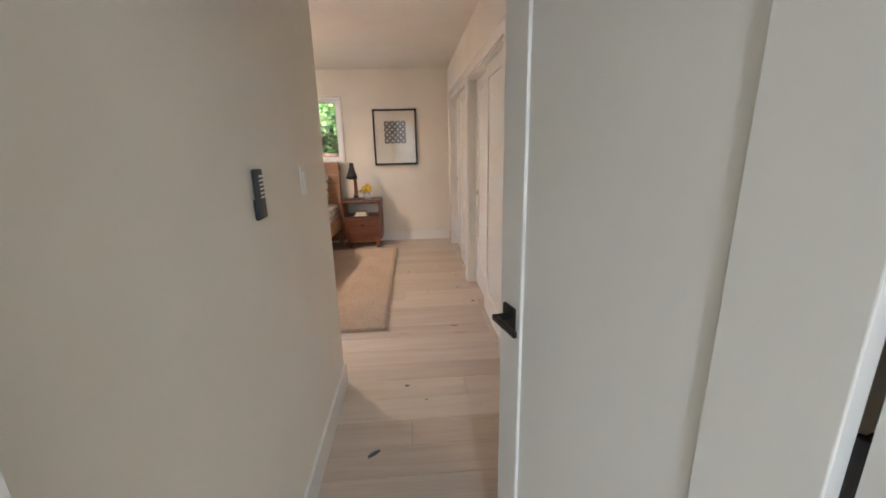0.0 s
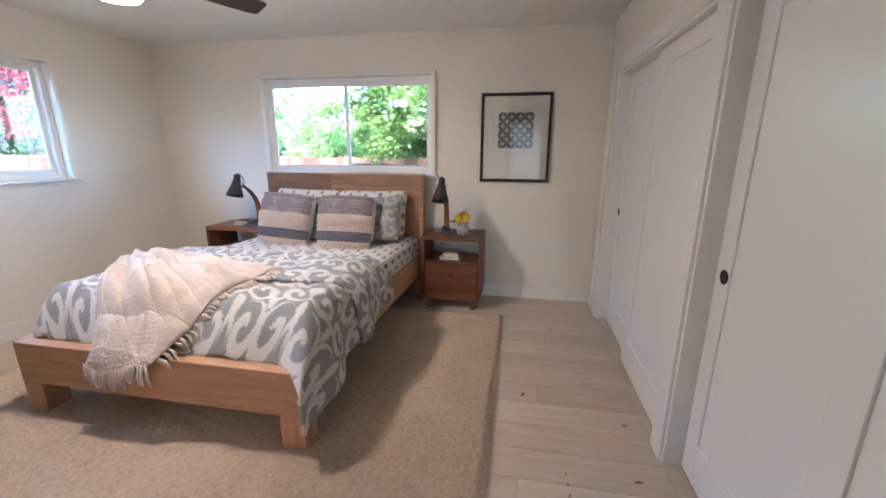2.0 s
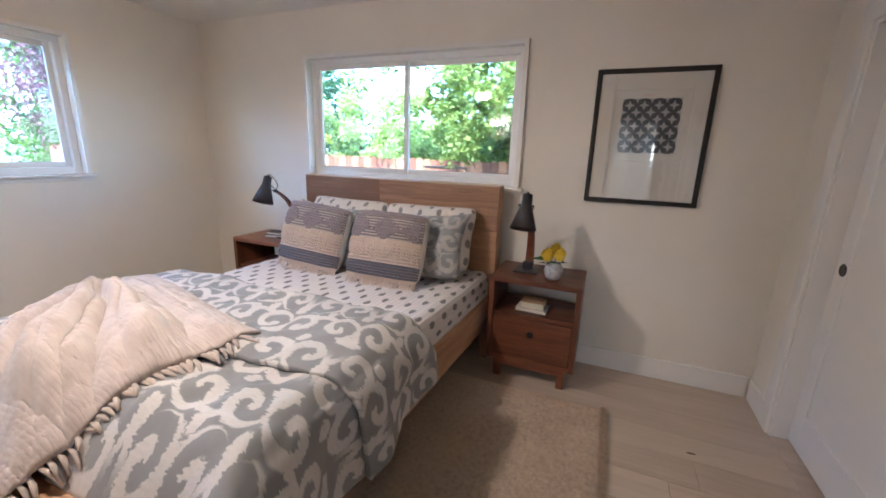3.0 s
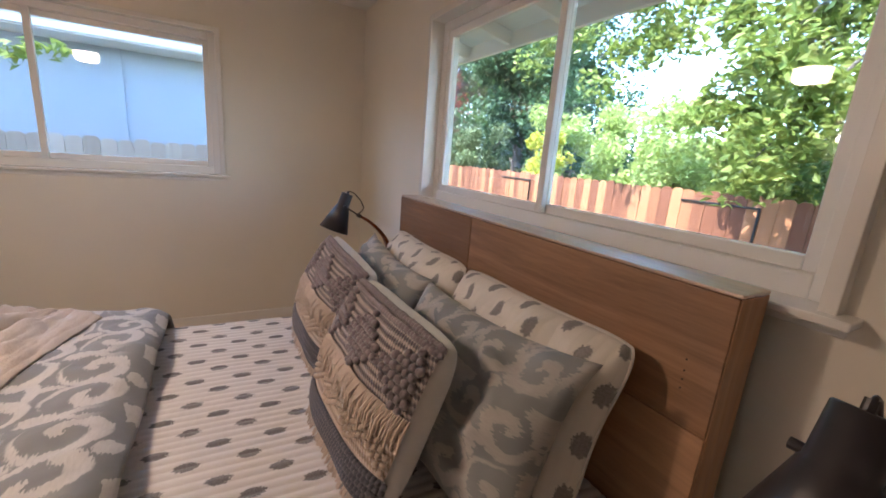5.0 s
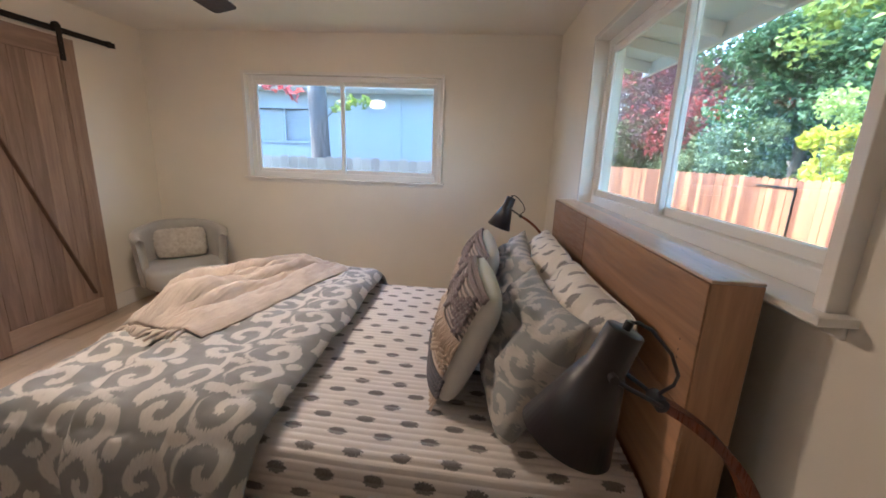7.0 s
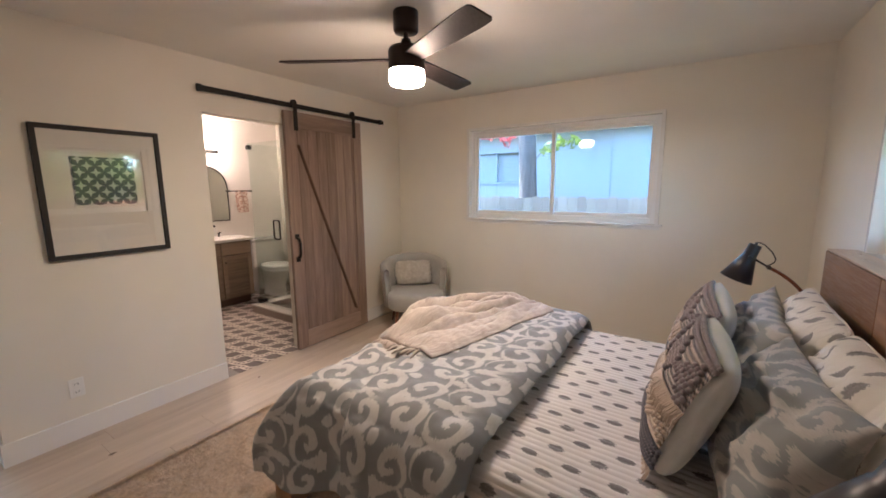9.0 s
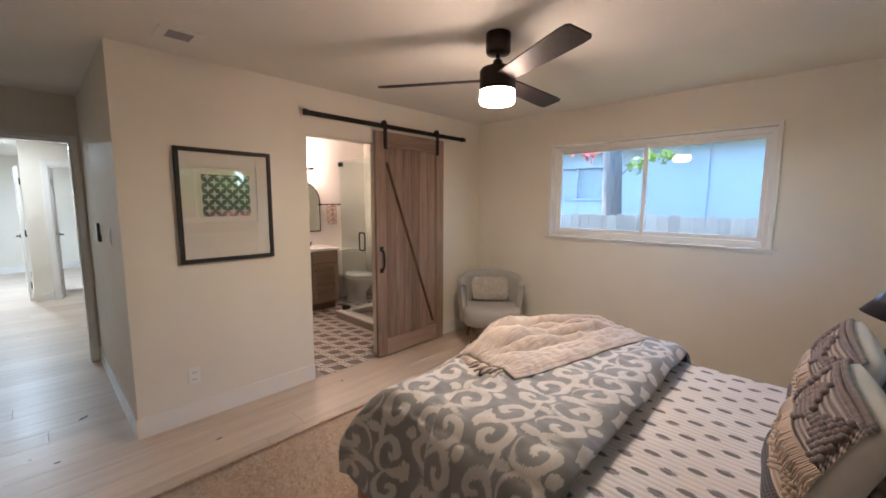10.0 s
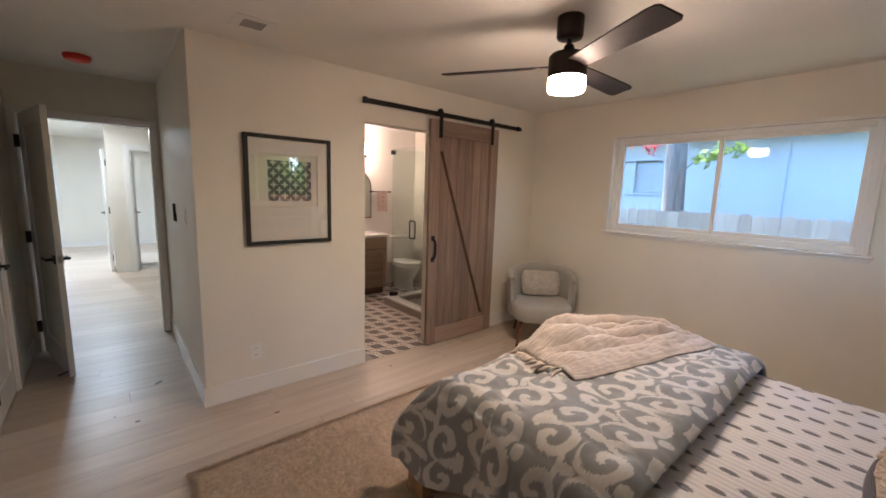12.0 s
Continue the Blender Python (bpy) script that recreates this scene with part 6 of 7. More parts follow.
box(bm, (XW - 0.95, 0, 0), (XE + 1.6, 1.02, 0.03), 0, 1, pose(0, 7.70, 2.60, -11, 0, 0))
part("eave_board", bm, WHITEWOOD, roof, "white boards under the eave")
part("fascia", one((XW - 0.95, 8.66, 2.30), (XE + 1.6, 8.70, 2.46), 0.004), WHITEWOOD, roof)
bm = bmesh.new()
for k in range(11):
    x = XW - 0.8 + k * 0.61
    part("rafter", box(bmesh.new(), (x, 0.04, -0.10), (x + 0.045, 0.98, -0.002), 0.003, 1, pose(0, 7.70, 2.60, -11, 0, 0)), WHITEWOOD, roof)
for k in range(14):
    y = -1.5 + k * 0.65
    part("rafter", one((XW - 0.93, y, 2.49), (XW - 0.14, y + 0.045, 2.60), 0.003), WHITEWOOD, roof)
bm.free()


# fences of dog-eared boards
def picket_mesh(w, h, t=0.018):
    bm = bmesh.new()
    c = 0.03
    prof = [(0, 0), (w, 0), (w, h - c), (w - c, h), (c, h), (0, h - c)]
    f = [bm.verts.new((x, 0, z)) for x, z in prof]
    b = [bm.verts.new((x, t, z)) for x, z in prof]
    bm.faces.new(f)
    bm.faces.new(b[::-1])
    for k in range(6):
        bm.faces.new((f[k], b[k], b[(k + 1) % 6], f[(k + 1) % 6]))
    bmesh.ops.recalc_face_normals(bm, faces=bm.faces)
    return mesh_of("board", bm)


CEDAR = wood("cedar_board", (0.33, 0.14, 0.06), (0.14, 0.047, 0.02), 2, 1.2, 0.7, 0.3, 0.8)
GREYWOOD = wood("weathered_board", (0.56, 0.49, 0.42), (0.38, 0.32, 0.27), 2, 1.2, 0.85, 0.2, 0.5)


def fence(name, label, material, m, count, w, h):
    fc = thing(name, label, "fence", m)
    shapes = [picket_mesh(w - 0.004, h + d) for d in (-0.012, 0.0, 0.01)]
    for s in shapes:
        s.materials.append(material)
    for k in range(count):
        ob = new("board", shapes[random.randrange(3)])
        ob.parent = fc
        ob.matrix_local = pose(k * w, random.uniform(-0.003, 0.003), 0, 0, 0, 0)
    for z in (0.25, 1.0, h - 0.3):
        part("rail", one((0, 0.02, z), (count * w, 0.058, z + 0.085), 0.003), material, fc)
    return fc


random.seed(31)
fn = fence("cedar_fence", "orange cedar board fence with dog-eared tops behind the lawn", CEDAR, pose(-16, 11.6, GZ, 0, 0, 0), 165, 0.142, 1.87)
GATE = metal("gate_iron", (0.05, 0.05, 0.05), 0.5)
for x0 in (-7.3 + 16, -3.65 + 16):
    part("gate_bar", one((x0, -0.02, 1.73), (x0 + 0.85, -0.004, 1.755), 0.002), GATE, fn, "dark iron gate frame")
    part("gate_bar", one((x0 + 0.83, -0.02, 0.3), (x0 + 0.855, -0.004, 1.73), 0.002), GATE, fn, "dark iron gate frame")
fence("grey_fence", "weathered grey board fence between the houses", GREYWOOD, pose(-6.3, -4.0, GZ, 0, 0, 90), 77, 0.142, 1.94)

# the house next door
SIDING = paint("pale_siding", (0.43, 0.475, 0.525), 0.7, 0.1, 40)
nh = thing("neighbour_house", "pale painted single-storey house with blinds behind its window", "house")
part("wall", boxes(((-8.7, -6, GZ), (-8.5, 2.05, 3.0)), ((-8.7, 2.05, GZ), (-8.5, 3.6, 1.56)), ((-8.7, 2.05, 2.29), (-8.5, 3.6, 3.0)), ((-8.7, 3.6, GZ), (-8.5, 7.6, 3.0))), SIDING, nh)
part("end_wall", one((-16, 7.5, GZ), (-8.7, 7.7, 3.0), 0), SIDING, nh)
for y in (5.35, 7.3):
    part("corner_board", one((-8.5, y, GZ), (-8.48, y + 0.07, 2.6), 0.003), SIDING, nh)
bm = bmesh.new()
random.seed(77)
slope = pose(-7.86, 0, 2.62, 0, 20, 0)
part("roof_deck", box(bmesh.new(), (-3.0, -7, 0), (0, 7.9, 0.1), 0, 1, slope), WHITEWOOD, nh)
part("fascia", one((-7.88, -7, 2.59), (-7.84, 7.9, 2.70), 0.003), WHITEWOOD, nh, "white fascia and gutter")
part("soffit", one((-8.5, -7, 2.57), (-7.88, 7.9, 2.59), 0.002), WHITEWOOD, nh)
for j in range(20):
    for i in range(58):
        box(bm, (-0.16 * (j + 1) - 0.02, -7 + i * 0.255 + (0.12 if j % 2 else 0), 0.1 + random.uniform(0.0, 0.004)), (-0.16 * j + 0.012, -7 + i * 0.255 + 0.25 + (0.12 if j % 2 else 0), 0.112 + random.uniform(0, 0.006)), 0, 1, slope)
sh_ = part("shingles", bm, ROOFT, nh, "dark grey asphalt shingles")
sh_["kind"] = "stuff"
bw = part("window", boxes(((-8.52, 2.05, 1.56), (-8.46, 2.10, 2.29)), ((-8.52, 3.55, 1.56), (-8.46, 3.6, 2.29)), ((-8.52, 2.10, 2.24), (-8.46, 3.55, 2.29)), ((-8.52, 2.10, 1.56), (-8.46, 3.55, 1.61)), ((-8.52, 2.98, 1.61), (-8.46, 3.02, 2.24)), bevel=0.003), SIDING, nh)
SLAT = paint("blind_slat", (0.50, 0.53, 0.54), 0.5)
for k in range(24):
    part("slat", box(bmesh.new(), (-0.013, 2.10, -0.001), (0.013, 3.55, 0.001), 0, 1, pose(-8.56, 0, 1.63 + k * 0.0258, 0, 62, 0)), SLAT, bw)
# a sheet painted dark for the unlit room behind the blinds
part("dark_room", one((-8.69, 2.05, 1.56), (-8.68, 3.6, 2.29), 0), paint("dim_inside", (0.12, 0.13, 0.14), 0.8), bw)

# fallen leaves on the next roof
random.seed(6)
verts, faces = [], []
for k in range(700):
    u, v = -random.random() ** 1.8 * 1.8, random.uniform(1.5, 7.5)
    if random.random() < 0.6:
        v = random.gauss(3.9, 0.6)
    p = slope @ Vector((u, v, 0.125))
    a, r = random.uniform(0, 6.28), random.uniform(0.03, 0.06)
    n = len(verts)
    for q in range(4):
        verts.append((p.x + r * math.cos(a + q * 1.57), p.y + r * math.sin(a + q * 1.57), p.z + random.uniform(0, 0.03)))
    faces.append((n, n + 1, n + 2, n + 3))


def leaf_mat(name, colours, glow_through=0.35):
    """Leaves, each in a tone of its own, with some light passing through."""
    k = Mat(name, colours[0], 0.55)
    r = k.island()
    stops = [(i / max(1, len(colours) - 1), c) for i, c in enumerate(colours)]
    col = k.ramp(r, stops)
    k.set("Base Color", col)
    t = k.t
    trans, mixer = t.nodes.new("ShaderNodeBsdfTranslucent"), t.nodes.new("ShaderNodeMixShader")
    t.links.new(col.s, trans.inputs[0])
    mixer.inputs[0].default_value = glow_through
    t.links.new(k.b.outputs[0], mixer.inputs[1])
    t.links.new(trans.outputs[0], mixer.inputs[2])
    t.links.new(mixer.outputs[0], t.nodes["Material Output"].inputs[0])
    return k.m


RUST = leaf_mat("rust_leaves", [(0.3, 0.1, 0.03), (0.4, 0.16, 0.06), (0.22, 0.07, 0.03)])
GREEN = leaf_mat("green_leaves", [(0.11, 0.18, 0.05), (0.14, 0.21, 0.055), (0.18, 0.25, 0.065), (0.12, 0.18, 0.045)], 0.5)
LIME = leaf_mat("lime_leaves", [(0.19, 0.26, 0.05), (0.25, 0.31, 0.065), (0.31, 0.35, 0.085), (0.18, 0.25, 0.05)], 0.55)
DEEP = leaf_mat("deep_green_leaves", [(0.055, 0.10, 0.045), (0.07, 0.125, 0.05), (0.09, 0.15, 0.06)], 0.45)
SAGE = leaf_mat("sage_leaves", [(0.11, 0.15, 0.06), (0.17, 0.21, 0.09), (0.2, 0.25, 0.1)], 0.4)
RED = leaf_mat("crimson_leaves", [(0.42, 0.06, 0.07), (0.55, 0.11, 0.11), (0.35, 0.06, 0.07), (0.6, 0.2, 0.15)], 0.5)
PLUM = leaf_mat("plum_leaves", [(0.12, 0.06, 0.075), (0.18, 0.085, 0.105), (0.22, 0.12, 0.135), (0.09, 0.08, 0.06)], 0.4)
# a lighter leaf green for the middle shrubs, strong sunlight put into the colour
PALE = leaf_mat("pale_sunlit_leaves", [(0.34, 0.41, 0.13), (0.42, 0.47, 0.17), (0.36, 0.45, 0.12), (0.28, 0.37, 0.1)], 0.5)
MAPLE = leaf_mat("maple_leaves", [(0.16, 0.22, 0.045), (0.22, 0.27, 0.055), (0.28, 0.31, 0.07), (0.14, 0.2, 0.04)], 0.5)
GOLD = leaf_mat("yellow_leaves", [(0.5, 0.5, 0.04), (0.6, 0.55, 0.07), (0.35, 0.42, 0.04)], 0.5)
BARK = Mat("bark", (0.12, 0.095, 0.075), 0.95)
bv = BARK.coords("Object", (9, 9, 1.2))
BARK.set("Base Color", BARK.ramp(BARK.noise(bv, 3, 5), [(0.3, (0.075, 0.06, 0.05)), (0.65, (0.21, 0.175, 0.15))]))
BARK.bump(BARK.noise(bv, 4, 5), 1.0, 0.03)
BARK = BARK.m
me = bpy.data.meshes.new("fallen_leaves")
me.from_pydata(verts, [], faces)
me.materials.append(RUST)
tagged(new("fallen_leaves", me), "rust coloured leaves fallen on the next roof", "leaves", kind="stuff")


def leaves(clumps, size, seed, flat=0.5):
    """Leaf sheets scattered in clumps of (centre, radius, count)."""
    rnd = random.Random(seed)
    vs, fs = [], []
    for c, r, count in clumps:
        for k in range(count):
            d = Vector((rnd.gauss(0, 1), rnd.gauss(0, 1), rnd.gauss(0, 1) * 0.75))
            d = d.normalized() * r * rnd.random() ** 0.45
            p = Vector(c) + d
            s = size * 1.2 * rnd.uniform(0.6, 1.3)
            nrm = Vector((rnd.gauss(0, 0.6), rnd.gauss(0, 0.6), 1.0 if rnd.random() < flat else rnd.gauss(0, 0.5))).normalized()
            t = nrm.orthogonal().normalized()
            t = Matrix.Rotation(rnd.uniform(0, 6.28), 3, nrm) @ t
            b = nrm.cross(t)
            n = len(vs)
            vs += [tuple(p - t * s * 0.5), tuple(p + b * s * 0.3 + nrm * s * 0.08), tuple(p + t * s * 0.55 - nrm * s * 0.06), tuple(p - b * s * 0.3 + nrm * s * 0.08)]
            fs.append((n, n + 1, n + 2, n + 3))
    m = bpy.data.meshes.new("crown")
    m.from_pydata(vs, [], fs)
    return m


def tree(name, label, base, height, spread, crown_z, clumps, per, size, material, seed, trunk=0.12, lean_to=(0, 0), category="tree"):
    """Trunk, limbs out to the clumps, and a crown of leaves."""
    rnd = random.Random(seed)
    tr = thing(name, label, category)
    bx, by = base
    top = Vector((bx + lean_to[0], by + lean_to[1], GZ + height * 0.75))
    bm = bmesh.new()
    pts = [Vector((bx, by, GZ)).lerp(top, f) + Vector((0.12 * math.sin(f * 5 + seed), 0.1 * math.cos(f * 4 + seed), 0)) * f for f in (0, 0.2, 0.4, 0.6, 0.8, 1.0)]
    tube(bm, pts, [trunk * (1.15 - 0.85 * f) for f in (0, 0.2, 0.4, 0.6, 0.8, 1.0)], 10)
    centres = []
    for k in range(clumps):
        a, rr = rnd.uniform(0, 6.283), spread * rnd.random() ** 0.6
        z = GZ + crown_z + (height - crown_z) * rnd.random() ** 0.9
        c = Vector((bx + lean_to[0] * 0.8 + rr * math.cos(a), by + lean_to[1] * 0.8 + rr * math.sin(a), z))
        centres.append((c, spread * rnd.uniform(0.2, 0.4), int(per * 1.5 * rnd.uniform(0.6, 1.3))))
        if k % 2 == 0:
            st = pts[min(5, 2 + int(rnd.random() * 3))]
            mid = st.lerp(c, 0.5) + Vector((0, 0, 0.15))
            tube(bm, [st, mid, c], [trunk * 0.3, trunk * 0.14, trunk * 0.04], 6)
    part("trunk", bm, BARK, tr)
    m = leaves(centres, size, seed)
    m.materials.append(material)
    cr = new("crown", m)
    cr.parent = tr
    return tr


# behind the cedar fence
tree("leafy_tree", "sunlit green tree with hanging branches behind the fence", (-1.0, 14.2), 6.5, 2.3, 1.6, 46, 190, 0.13, LIME, 1, 0.14)
tree("leafy_tree", "tall sunlit green tree behind the fence", (1.8, 15.5), 7.5, 2.6, 1.5, 44, 180, 0.14, GREEN, 2, 0.16)
tree("leafy_tree", "broad green tree behind the fence", (-3.4, 15.8), 4.2, 1.8, 1.4, 34, 190, 0.12, LIME, 3, 0.12)
tree("dark_tree", "tall shaded dark green tree", (-13.2, 18.6), 10.0, 3.2, 2.0, 52, 200, 0.16, DEEP, 4, 0.22)
tree("dark_tree", "tall shaded dark green tree", (-11.2, 15.0), 5.6, 2.3, 1.8, 40, 200, 0.14, DEEP, 5, 0.2)
tree("leafy_tree", "tall green tree in the distance", (-16.0, 19.0), 9.0, 3.2, 1.6, 40, 190, 0.18, GREEN, 6, 0.2)
tree("red_maple", "crimson leaved maple behind the fence", (-13.6, 12.9), 5.0, 1.5, 1.9, 26, 50, 0.10, RED, 7, 0.09)
tree("plum_tree", "purple leaved plum tree beyond the fence", (-16.0, 13.2), 7.2, 2.7, 2.0, 76, 190, 0.1, PLUM, 8, 0.1)
tree("shrub", "sage green shrub behind the fence", (-10.6, 13.0), 2.9, 1.1, 1.1, 20, 190, 0.08, SAGE, 9, 0.05, category="shrub")
tree("shrub", "sage green shrub behind the fence", (-12.2, 13.0), 2.7, 1.0, 1.1, 18, 190, 0.08, SAGE, 10, 0.05, category="shrub")
tree("shrub", "yellow leaved shrub rising over the fence", (-6.9, 12.3), 2.65, 0.6, 1.2, 16, 90, 0.085, GOLD, 11, 0.03, category="shrub")
for k, (x, y, s) in enumerate(((-3.4, 12.9, 12), (-1.9, 13.0, 13), (0.2, 13.0, 14), (-5.0, 13.4, 16), (2.6, 13.2, 17), (-8.2, 14.2, 18))):
    tree("shrub", "dense sunlit green shrub behind the fence", (x, y), 2.6 + 0.3 * (k % 3), 1.15, 0.9, 22, 190, 0.085, PALE if k in (3, 5) else LIME if k % 2 == 0 else GREEN, s, 0.05, category="shrub")
tree("shrub", "tall soft green shrub behind the fence", (-5.6, 14.6), 3.3, 1.3, 0.8, 30, 200, 0.1, PALE, 24, 0.05, category="shrub")
tree("shrub", "tall soft green shrub behind the fence", (-7.3, 15.2), 3.5, 1.4, 0.8, 30, 200, 0.1, PALE, 25, 0.05, category="shrub")
for k, (x, y) in enumerate(((-17.0, 13.5), (-18.6, 14.4), (-15.6, 13.0), (-20.2, 15.2))):
    tree("shrub", "broad green shrub beyond the side fence", (x, y), 3.4, 1.6, 0.5, 30, 200, 0.11, GREEN if k % 2 else SAGE, 80 + k, 0.05, category="shrub")
# a bough that hangs in front of the upper part of the window
bough = thing("maple_bough", "bright green maple boughs hanging before the window", "branch")
rnd = random.Random(40)
cl = []
bm = bmesh.new()
for (x0, y0, z0), (x1, y1, z1), n in (((0.5, 11.8, 4.2), (-2.9, 11.0, 3.2), 15), ((0.6, 11.0, 3.6), (-1.9, 10.4, 2.5), 14), ((1.2, 10.6, 3.4), (-0.3, 10.2, 1.9), 13), ((-2.4, 12.0, 5.0), (-5.9, 10.9, 2.95), 20), ((-3.4, 11.8, 4.6), (-4.7, 10.9, 2.75), 12), ((-1.2, 11.6, 4.2), (-3.1, 11.0, 2.3), 18), ((-1.3, 11.2, 3.4), (-2.75, 10.8, 1.45), 18), ((-1.7, 11.6, 4.4), (-3.55, 11.2, 2.9), 14), ((-0.6, 11.6, 3.6), (-2.3, 11.2, 1.9), 16), ((-1.6, 11.7, 3.9), (-3.4, 11.3, 2.2), 18), ((-2.2, 12.0, 4.6), (-4.1, 11.4, 3.0), 14), ((0.2, 11.4, 3.3), (-1.5, 11.0, 1.7), 16)):
    a, b = Vector((x0, y0, z0)), Vector((x1, y1, z1))
    tube(bm, [a, a.lerp(b, 0.5) + Vector((0, 0, 0.2)), b], [0.03, 0.018, 0.005], 6)
    for k in range(n):
        f = 0.15 + 0.85 * k / (n - 1)
        p = a.lerp(b, f) + Vector((rnd.gauss(0, 0.22), rnd.gauss(0, 0.22), rnd.gauss(0, 0.16)))
        cl.append((p, rnd.uniform(0.16, 0.34), 95))
part("twigs", bm, BARK, bough)
m = leaves(cl, 0.085, 41, 0.7)
m.materials.append(MAPLE)
cr = new("foliage", m)
cr.parent = bough
GREYBARK = Mat("grey_bark", (0.32, 0.28, 0.25), 0.95)
bv = GREYBARK.coords("Object", (11, 11, 1.3))
GREYBARK.set("Base Color", GREYBARK.ramp(GREYBARK.noise(bv, 3, 5), [(0.3, (0.10, 0.085, 0.075)), (0.65, (0.27, 0.23, 0.205))]))
GREYBARK.bump(GREYBARK.noise(bv, 4, 5), 1.0, 0.02)
GREYBARK = GREYBARK.m
tr = thing("old_trunk", "thick grey tree trunk standing between the houses", "tree")
bm = tube(bmesh.new(), [(-7.05, 4.36, GZ), (-7.04, 4.33, 0.8), (-7.0, 4.31, 1.9), (-7.0, 4.26, 3.2), (-6.9, 4.1, 4.6), (-6.8, 3.9, 6.0)], [0.2, 0.165, 0.15, 0.145, 0.12, 0.08], 18)
part("trunk", bm, GREYBARK, tr)
part("twig", tube(bmesh.new(), [(-7.0, 4.43, 1.95), (-6.9, 4.6, 2.08), (-6.8, 4.8, 2.15)], [0.012, 0.008, 0.004], 6), BARK, tr)
part("twig", tube(bmesh.new(), [(-7.0, 4.2, 2.5), (-6.9, 3.9, 2.55), (-6.8, 3.5, 2.35)], [0.014, 0.009, 0.004], 6), BARK, tr)
m = leaves([((-6.85, 4.75, 2.1), 0.16, 34), ((-6.8, 4.95, 2.2), 0.14, 26), ((-6.85, 5.15, 2.2), 0.13, 22)], 0.1, 51, 0.7)
m.materials.append(LIME)
c2 = new("foliage", m)
c2.parent = tr
m = leaves([((-6.85, 3.85, 2.5), 0.2, 34), ((-6.8, 3.6, 2.45), 0.17, 30), ((-6.8, 4.0, 2.3), 0.13, 18), ((-6.8, 3.35, 2.55), 0.17, 24)], 0.1, 52, 0.7)
m.materials.append(RED)
c3 = new("foliage", m)
c3.parent = tr
m = leaves([(Vector((-6.8 + random.gauss(0, 0.9), 3.9 + random.gauss(0, 0.9), 5.6 + random.random() * 1.6)), 0.6, 120) for k in range(26)], 0.13, 53)
m.materials.append(GREEN)
c4 = new("crown", m)
c4.parent = tr
# woods in the distance
tree("leafy_tree", "green tree far beyond the side fence", (-24.0, 16.0), 8.0, 3.0, 0.8, 46, 170, 0.2, GREEN, 70, 0.2)
tree("leafy_tree", "green tree far beyond the side fence", (-25.5, 19.0), 8.0, 3.2, 0.8, 46, 170, 0.2, LIME, 71, 0.2)
rnd = random.Random(60)
cl = [(Vector((rnd.uniform(-45, 25), rnd.uniform(27, 40), rnd.uniform(-0.5, 1.6))), rnd.uniform(1.4, 2.6), 170) for k in range(150)]
cl += [(Vector((rnd.uniform(-45, -30), rnd.uniform(0, 30), rnd.uniform(0.5, 7.5))), rnd.uniform(1.2, 2.2), 120) for k in range(40)]
m = leaves(cl, 0.4, 61)
cl2 = [(Vector((rnd.uniform(-26, -13.5), rnd.uniform(20, 25), rnd.uniform(0.0, 7.0))), rnd.uniform(1.0, 1.8), 170) for k in range(46)]
m2 = leaves(cl2, 0.26, 62)
m2.materials.append(DEEP)
tagged(new("dark_thicket", m2), "dense dark green thicket behind the garden trees", "woods", kind="stuff")
cl3 = [(Vector((rnd.uniform(-3.0, 7), rnd.uniform(18, 22), rnd.uniform(0.0, 5.5))), rnd.uniform(0.9, 1.6), 190) for k in range(42)]
cl3 += [(Vector((rnd.uniform(-6.5, -3.0), rnd.uniform(18, 22), rnd.uniform(0.0, 2.2))), rnd.uniform(0.8, 1.3), 190) for k in range(12)]
m3 = leaves(cl3, 0.24, 63)
m3.materials.append(LIME)
tagged(new("bright_thicket", m3), "dense sunlit green thicket behind the garden trees", "woods", kind="stuff")
m.materials.append(DEEP)
tagged(new("distant_woods", m), "dark green woods in the distance", "woods", kind="stuff")

# ---------------------------------------------------------------- floor boards
floor = tagged(new("floor"), "pale washed oak plank floor with scattered knots", "floor", kind="structure")
random.seed(12)


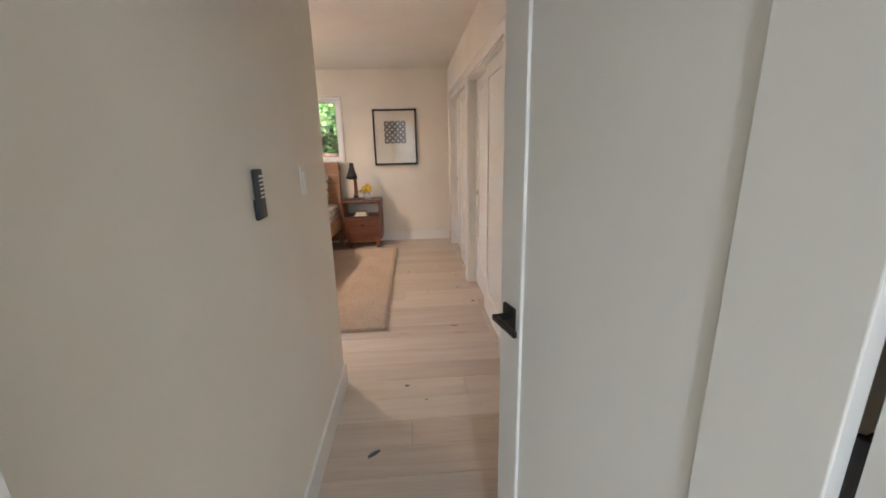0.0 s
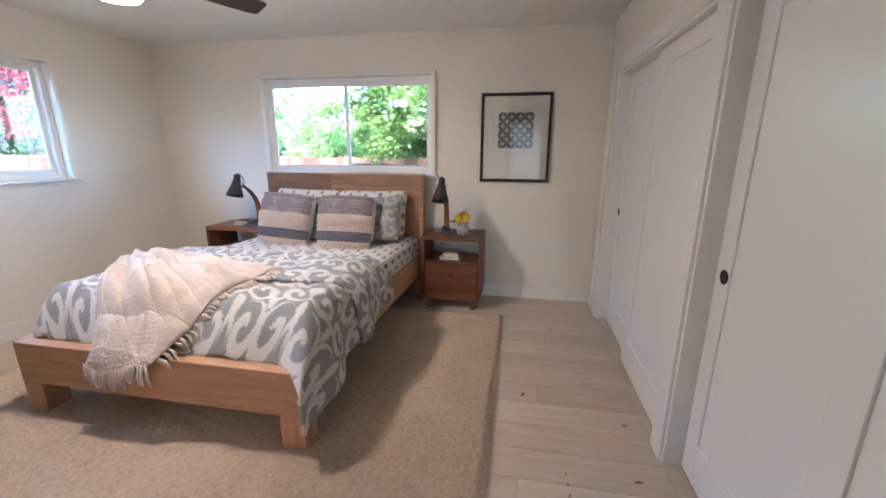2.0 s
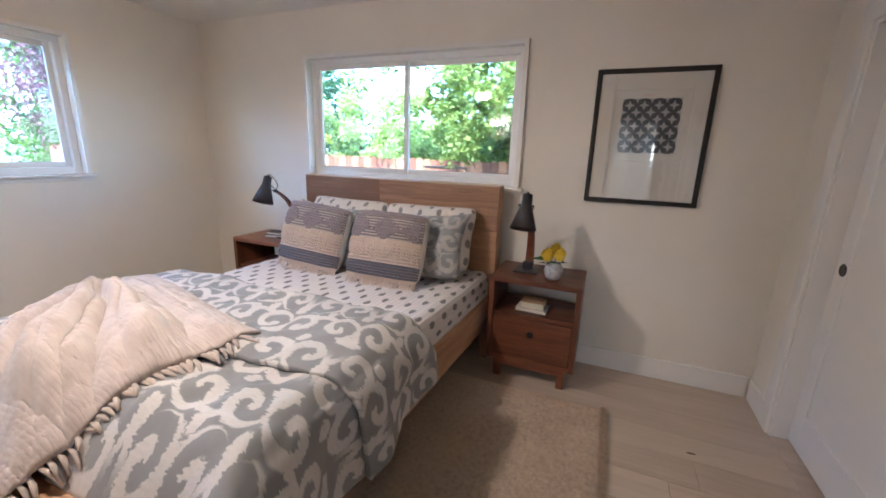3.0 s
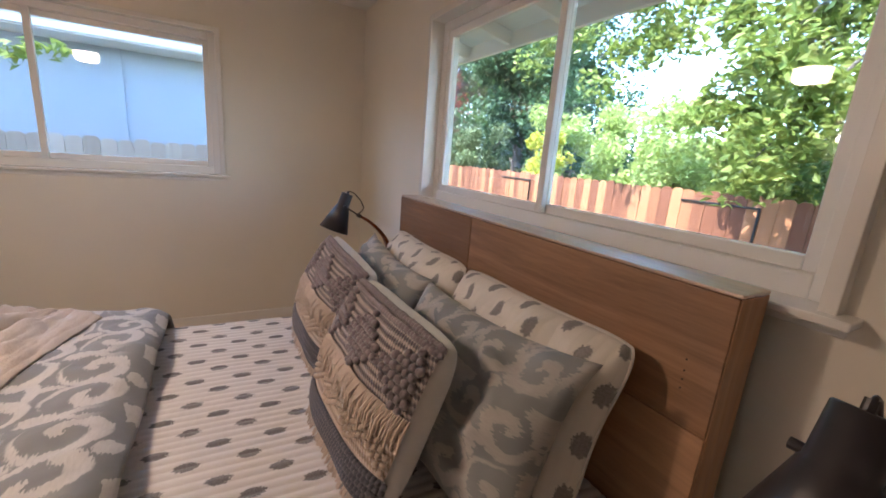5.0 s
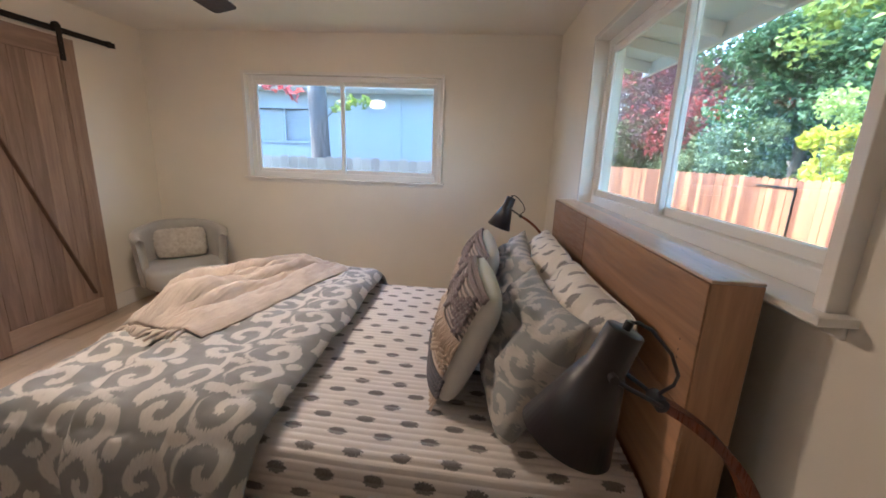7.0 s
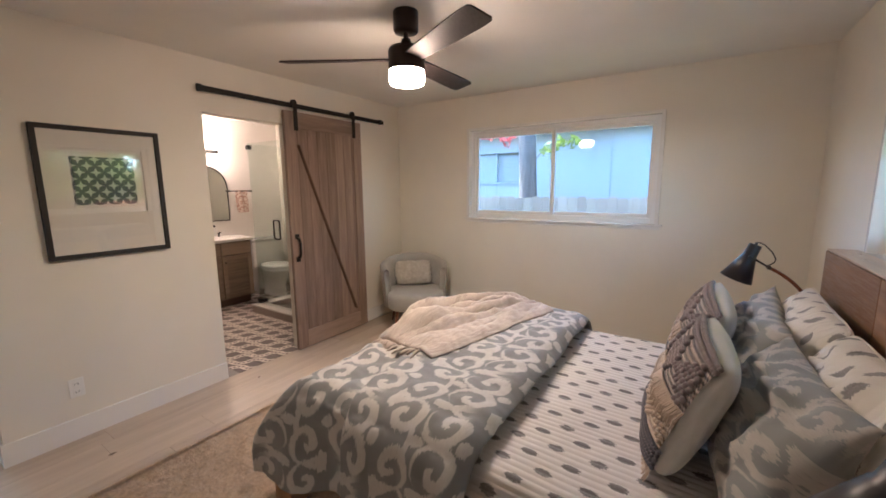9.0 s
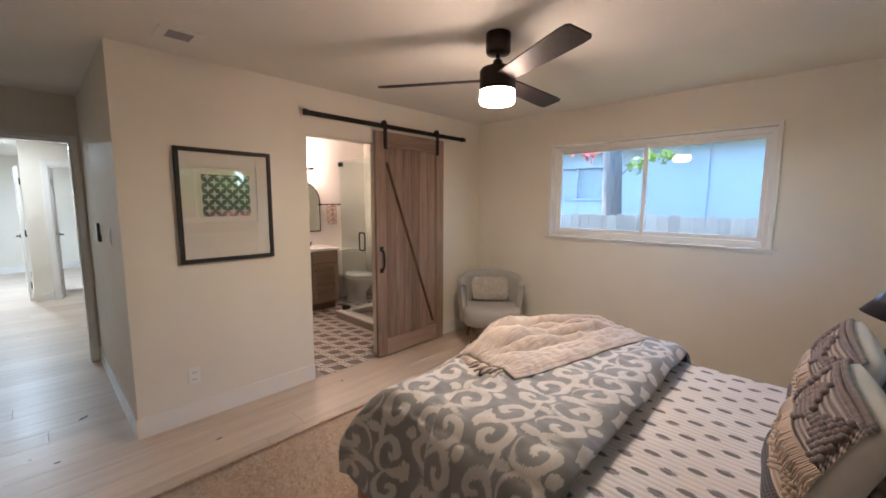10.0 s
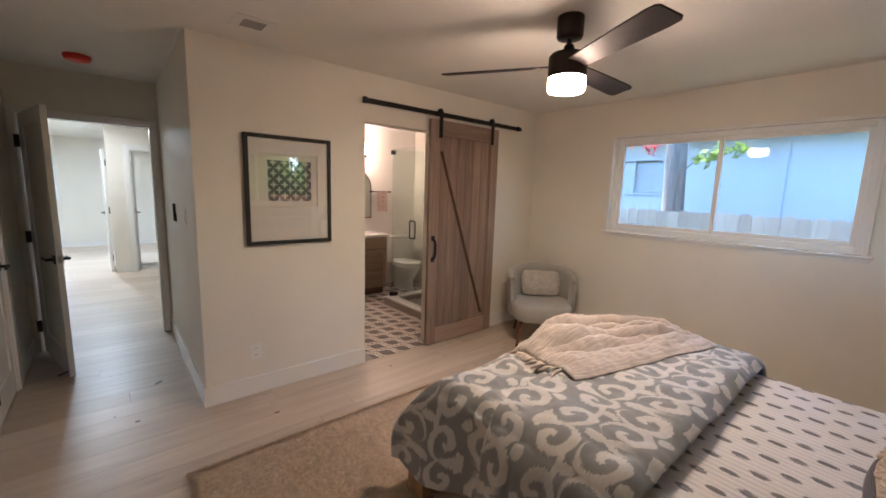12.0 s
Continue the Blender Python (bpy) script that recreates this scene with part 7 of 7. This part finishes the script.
def boards(x0, x1, y0, y1, rows):
    h = (y1 - y0) / rows
    for j in range(rows):
        x = x0 - random.uniform(0.0, 1.3)
        while x < x1 - 0.02:
            l = random.uniform(1.3, 2.1)
            a, b = max(x, x0), min(x + l, x1)
            if x1 - b < 0.25:
                b = x1
            if b - a > 0.02:
                ob = part("plank", box(bmesh.new(), (a + 0.0006, y0 + j * h + 0.0006, -0.014), (b - 0.0006, y0 + (j + 1) * h - 0.0006, 0.0), 0.0012, 1), OAKFLOOR, floor)
            x = b if b == x1 else x + l
            if b == x1:
                break


boards(XW, XE, YS, YN, 20)
boards(XC, XE, YD, YS, 10)
boards(DOOR[0], DOOR[1], YD - 0.1, YD, 1)
boards(-1.9, XE + 0.8, -1.58, YD - 0.1, 18)
boards(-0.24, XE + 0.8, -5.3, -1.58, 19)
boards(-2.9, -0.34, -5.3, -1.58, 19)
boards(XE, XE + 0.7, YD, YN, 20)

# dark knots and a scuff in the boards
KNOT = Mat("knot", (0.12, 0.075, 0.05), 0.45)
kv = KNOT.coords()
KNOT.set("Base Color", KNOT.ramp(KNOT.noise(kv, 90, 4), [(0.35, (0.06, 0.04, 0.032)), (0.7, (0.22, 0.15, 0.1))]))
KNOT = KNOT.m
SCUFF = paint("grey_scuff", (0.06, 0.065, 0.08), 0.5)
for x, y, a, b, turn, mt in ((-0.32, 3.25, 0.035, 0.013, 40, SCUFF), (-0.168, 3.78, 0.016, 0.011, 0, KNOT), (-0.057, 3.635, 0.008, 0.006, 0, KNOT), (0.022, 5.30, 0.006, 0.006, 0, KNOT), (0.022, 5.36, 0.007, 0.006, 0, KNOT), (0.018, 5.42, 0.005, 0.005, 0, KNOT),
                             (0.43, 5.05, 0.022, 0.012, 20, KNOT), (0.204, 4.56, 0.03, 0.009, -10, KNOT), (0.057, 6.92, 0.022, 0.008, 5, KNOT), (-0.168, 5.99, 0.02, 0.01, 60, KNOT), (0.36, 5.81, 0.014, 0.008, 0, KNOT), (0.33, 5.43, 0.02, 0.008, 10, KNOT), (-0.9, 4.2, 0.02, 0.01, 0, KNOT), (-1.9, 4.05, 0.015, 0.008, 30, KNOT)):
    bm = bmesh.new()
    bm.faces.new([bm.verts.new((a * math.cos(k * math.pi / 8) * (1 + 0.2 * math.sin(k * 2.3)), b * math.sin(k * math.pi / 8), 0.0008)) for k in range(16)])
    ob = part("knot", bm, mt, floor)
    ob.matrix_world = pose(x, y, 0, 0, 0, turn)
